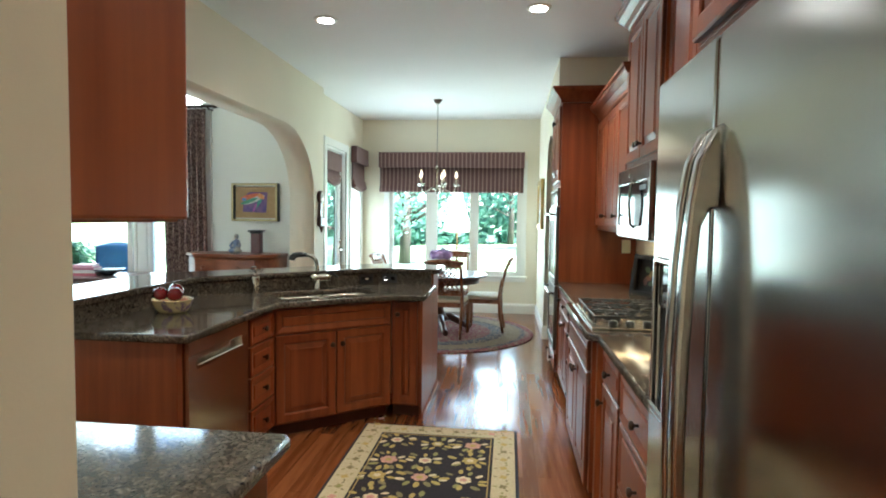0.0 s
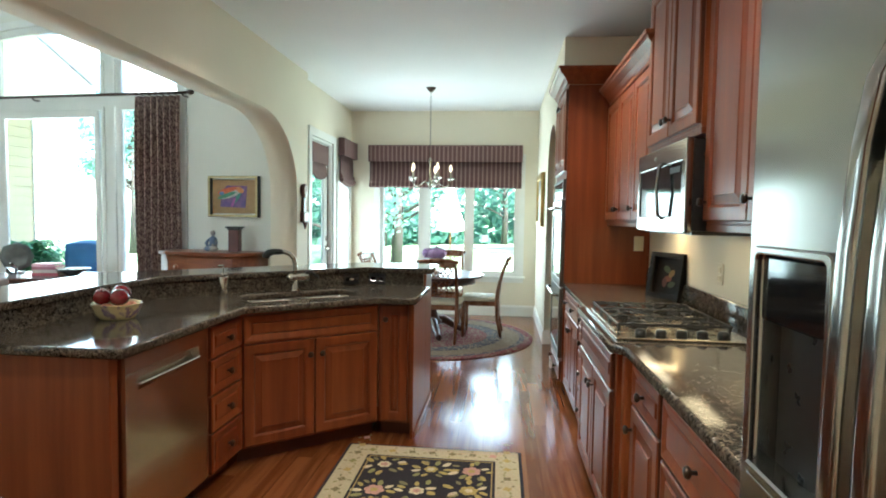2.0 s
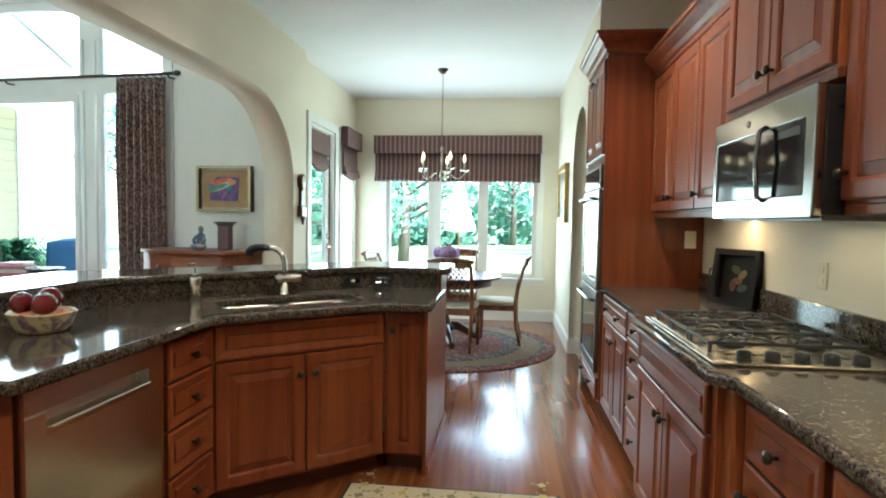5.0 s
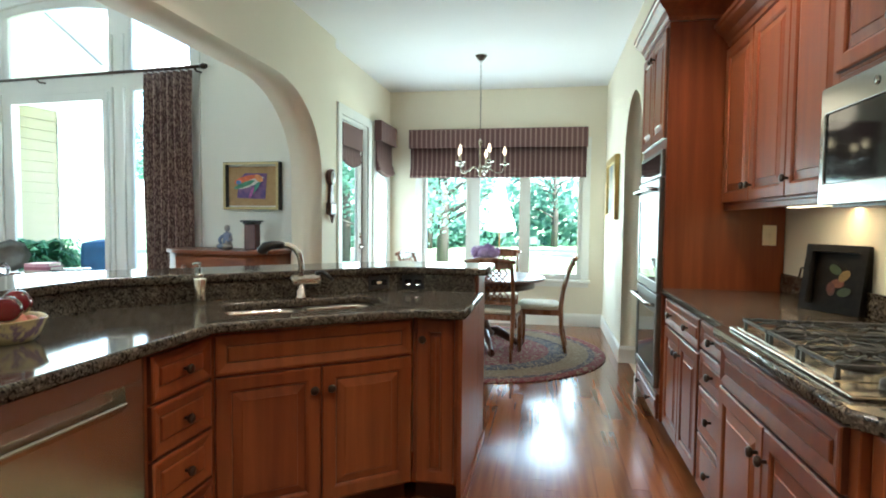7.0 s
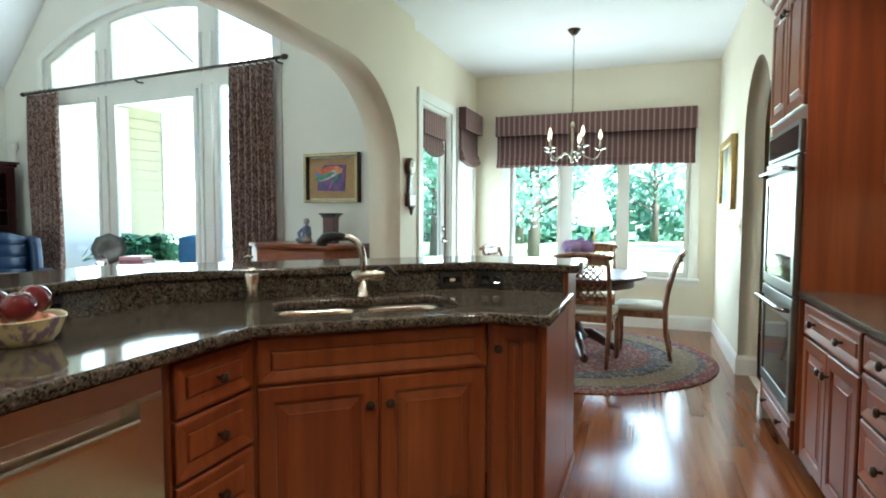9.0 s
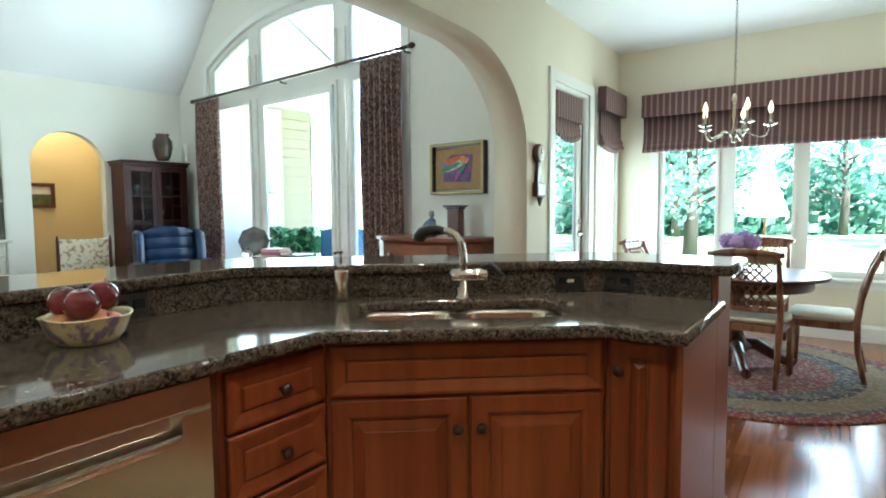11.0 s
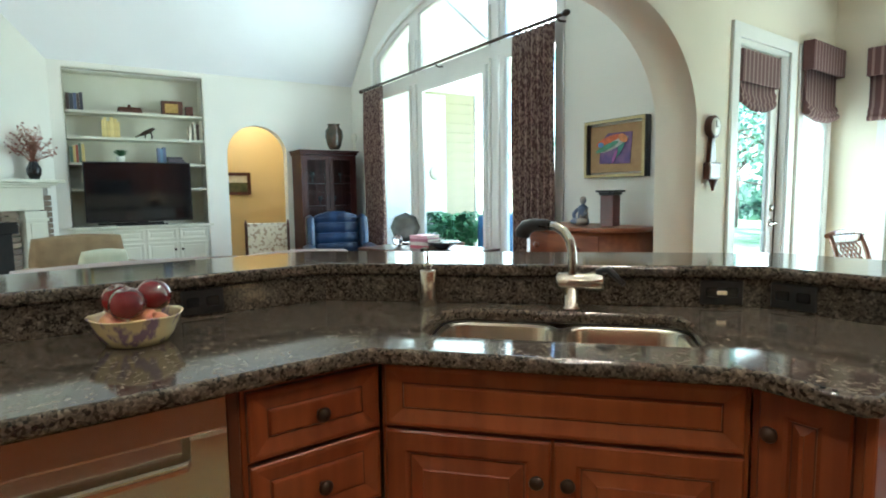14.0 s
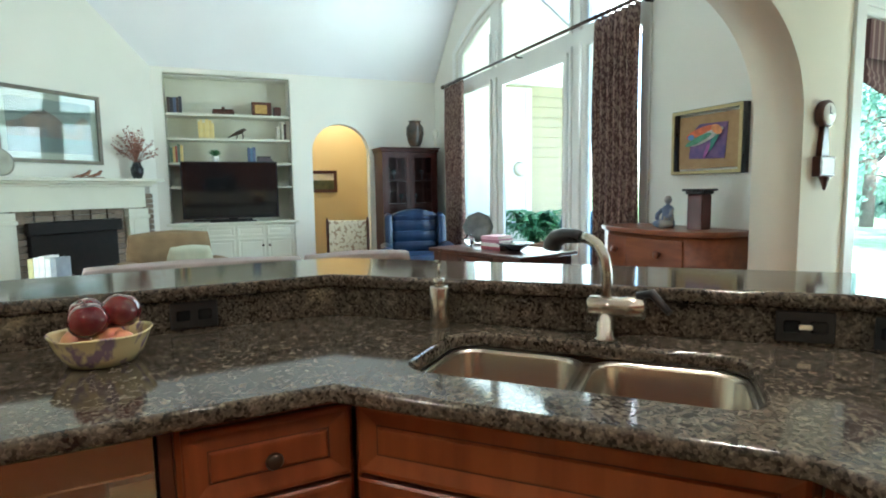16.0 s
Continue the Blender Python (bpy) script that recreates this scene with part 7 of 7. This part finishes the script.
def fern(name, m, r, h, n, label):
    rn = random.Random(n)
    t = thing(name, m, label, "plant", "ferns on the patio")
    part("plant_stand", boxes((-0.16, 0.16, -0.16, 0.16, -0.4, -0.001), bevel=0.01), bark, t)
    part("pot", lathe([(0, 0), (0.16, 0), (0.21, 0.3), (0.22, 0.32), (0.18, 0.32), (0, 0.26)], 18), mat("clay", (0.3, 0.14, 0.08), 0.8, second=(0.36, 0.18, 0.1), scale=8), t)
    bm = bmesh.new()
    for k in range(n):
        a = rn.uniform(0, 6.28)
        d = Vector((math.cos(a), math.sin(a), 0))
        L, up = r * rn.uniform(0.5, 1.1), h * rn.uniform(0.5, 1.1)
        s = d.cross(Vector((0, 0, 1)))
        prev = None
        for i in range(9):
            u = i / 8
            p_ = Vector((0, 0, 0.3)) + d * L * u + Vector((0, 0, up * (1.9 * u - 1.7 * u * u)))
            w = 0.055 * math.sin(math.pi * min(1, u + 0.12)) + 0.004
            if prev is not None:
                for sg in (-1, 1):
                    q0, q1 = prev, p_
                    tip = (q0 + q1) / 2 + s * sg * w * 2 + Vector((0, 0, -0.02))
                    bm.faces.new([bm.verts.new(q0), bm.verts.new(q1), bm.verts.new(tip)])
            prev = p_
    part("foliage", bm, fern_green, t)
    return t


fern("fern", in_liv(pose(-4.60, 1.0, 0.22)), 0.72, 0.85, 130, "lush green potted fern by the house wall")
fern("fern", in_liv(pose(-4.95, 1.55, 0.10)), 0.65, 0.75, 101, "green potted fern under the window")
blue_c = mat("blue_cover", (0.012, 0.07, 0.17), 0.55, second=(0.02, 0.10, 0.22), scale=4, bump=0.3, fine=14)
gc = thing("covered_grill", in_liv(pose(-3.75, 1.15, -0.06, 0, 0, 30)), "barbecue grill under a blue fabric cover", "grill")
part("cover", cushion(bmesh.new(), -0.13, 0.36, -0.26, 0.26, 0.0, 1.05, 0.22, 8), blue_c, gc)
part("wheel", lathe([(0, -0.02), (0.09, -0.02), (0.1, 0), (0.09, 0.02), (0, 0.02)], 16), black, gc, m=pose(-0.2, -0.29, 0.1, 90))
um = thing("patio_umbrella", pose(-1.5, 17.0, -0.2), "closed white patio umbrella on the lawn", "umbrella")
part("canopy", lathe([(0.02, 2.9), (0.12, 2.5), (0.25, 1.9), (0.42, 1.45), (0.46, 1.25), (0.2, 1.2), (0.02, 1.2)], 16), white, um)
part("pole", tube(bmesh.new(), [(0, 0, 0), (0, 0, 2.95)], 0.025, 10), chair_wood, um)


def tree(x, y, h, r, seed, dense=5200):
    rn = random.Random(seed)
    t = thing("tree", pose(x, y, -0.2), "leafy green garden tree with an uneven crown", "tree", "garden trees")
    bm = bmesh.new()
    tube(bm, [(0, 0, 0), (0.05, 0.02, h * 0.25), (-0.03, 0.05, h * 0.5), (0.02, 0, h * 0.85)], [0.05 * h ** 0.7, 0.04 * h ** 0.7, 0.028 * h ** 0.7, 0.008 * h ** 0.7], 8)
    hubs = []
    for k in range(16):
        a, z = rn.uniform(0, 6.28), h * rn.uniform(0.18, 0.85)
        L = r * rn.uniform(0.5, 1.0) * (1.15 - 0.8 * abs(z / h - 0.42))
        e = Vector((math.cos(a) * L, math.sin(a) * L, z + h * 0.10))
        tube(bm, [(0, 0, z), (e.x * 0.5, e.y * 0.5, z + h * 0.06), tuple(e)], [0.018 * h ** 0.7, 0.011 * h ** 0.7, 0.004 * h ** 0.7], 5)
        hubs.append((e, r * rn.uniform(0.28, 0.5)))
    hubs += [(Vector((rn.uniform(-0.3, 0.3) * r, rn.uniform(-0.3, 0.3) * r, h * rn.uniform(0.5, 0.95))), r * rn.uniform(0.3, 0.5)) for k in range(6)]
    part("trunk", bm, bark, t)
    vs, fs = [], []
    for k in range(dense):
        c, cr = hubs[rn.randrange(len(hubs))]
        d = Vector((rn.gauss(0, 1), rn.gauss(0, 1), rn.gauss(0, 0.8))).normalized() * cr * rn.uniform(0.5, 1.1)
        p_ = c + d
        n_ = Vector((rn.gauss(0, 1), rn.gauss(0, 1), rn.gauss(0.6, 1))).normalized()
        s1 = n_.orthogonal().normalized() * rn.uniform(0.045, 0.10)
        s2 = n_.cross(s1) * 0.6
        i = len(vs)
        vs += [p_ + s1, p_ + s2, p_ - s1, p_ - s2]
        fs.append((i, i + 1, i + 2, i + 3))
    me = bpy.data.meshes.new("crown")
    me.from_pydata([tuple(v) for v in vs], [], fs)
    me.materials.append(tree_green)
    c = new("crown", me)
    c.parent = t
    return t


SPOTS = [(-5.3, 17.0, 5.0, 2.2), (-7.5, 21.0, 8.0, 3.0), (-5.6, 24.0, 6.5, 2.4), (2.6, 29.0, 8.0, 3.0), (4.6, 24.5, 6.5, 2.7), (5.5, 28.0, 8.0, 3.2), (-8.8, 18.0, 7.0, 2.6), (-14.6, 21.5, 7.5, 1.6), (-11.0, 25.0, 9.0, 3.2), (0.2, 36.0, 8.0, 3.4), (-6.5, 31.0, 9.0, 3.6), (8.5, 24.0, 7.5, 3.0), (-3.4, 18.5, 7.5, 1.9)]
for k, (x, y, h, r) in enumerate(SPOTS):
    tree(x, y, h, r, 40 + k)
bm = bmesh.new()
rn = random.Random(5)
vs, fs = [], []
for k in range(9000):
    a = rn.uniform(-0.62, 1.0)
    p_ = Vector((a * 34 - 3, 36 + rn.uniform(-2, 2) + 4 * math.sin(a * 7), -0.2 + abs(rn.gauss(0, 1)) * (1.6 + 0.8 * math.sin(a * 23) + 0.5 * math.sin(a * 61))))
    n_ = Vector((rn.gauss(0, 1), rn.gauss(0, 1), rn.gauss(0.6, 1))).normalized()
    s1 = n_.orthogonal().normalized() * rn.uniform(0.2, 0.45)
    s2 = n_.cross(s1) * 0.7
    i = len(vs)
    vs += [p_ + s1, p_ + s2, p_ - s1, p_ - s2]
    fs.append((i, i + 1, i + 2, i + 3))
bm.free()
me = bpy.data.meshes.new("far_hedge")
me.from_pydata([tuple(v) for v in vs], [], fs)
me.materials.append(tree_green)
tagged(new("far_hedge", me), "dark green belt of far shrubs", "shrubs", kind="stuff")

# ---- floor boards ----
rnd = random.Random(8)
bw = 0.083
plank = mesh_of("floor_board", boxes((0, bw - 0.0015, 0, 1.0, -0.0005, 0.003)), floor_wood)
x = -1.66
cnt = 0
while x < 0.56:
    y = 0.9 - rnd.uniform(0, 1.0)
    while y < 8.45 and cnt < 300:
        ln = rnd.uniform(0.8, 1.5)
        a, b = max(y, 0.42 if x < -0.4 else y), min(y + ln, 8.49)
        if b - a > 0.1:
            ob = new("floor_board", plank)
            ob.parent = floor
            ob.matrix_basis = Matrix.Translation((x, a, 0)) @ Matrix.Diagonal((1, b - a - 0.0015, 1, 1))
            cnt += 1
        y += ln
    x += bw
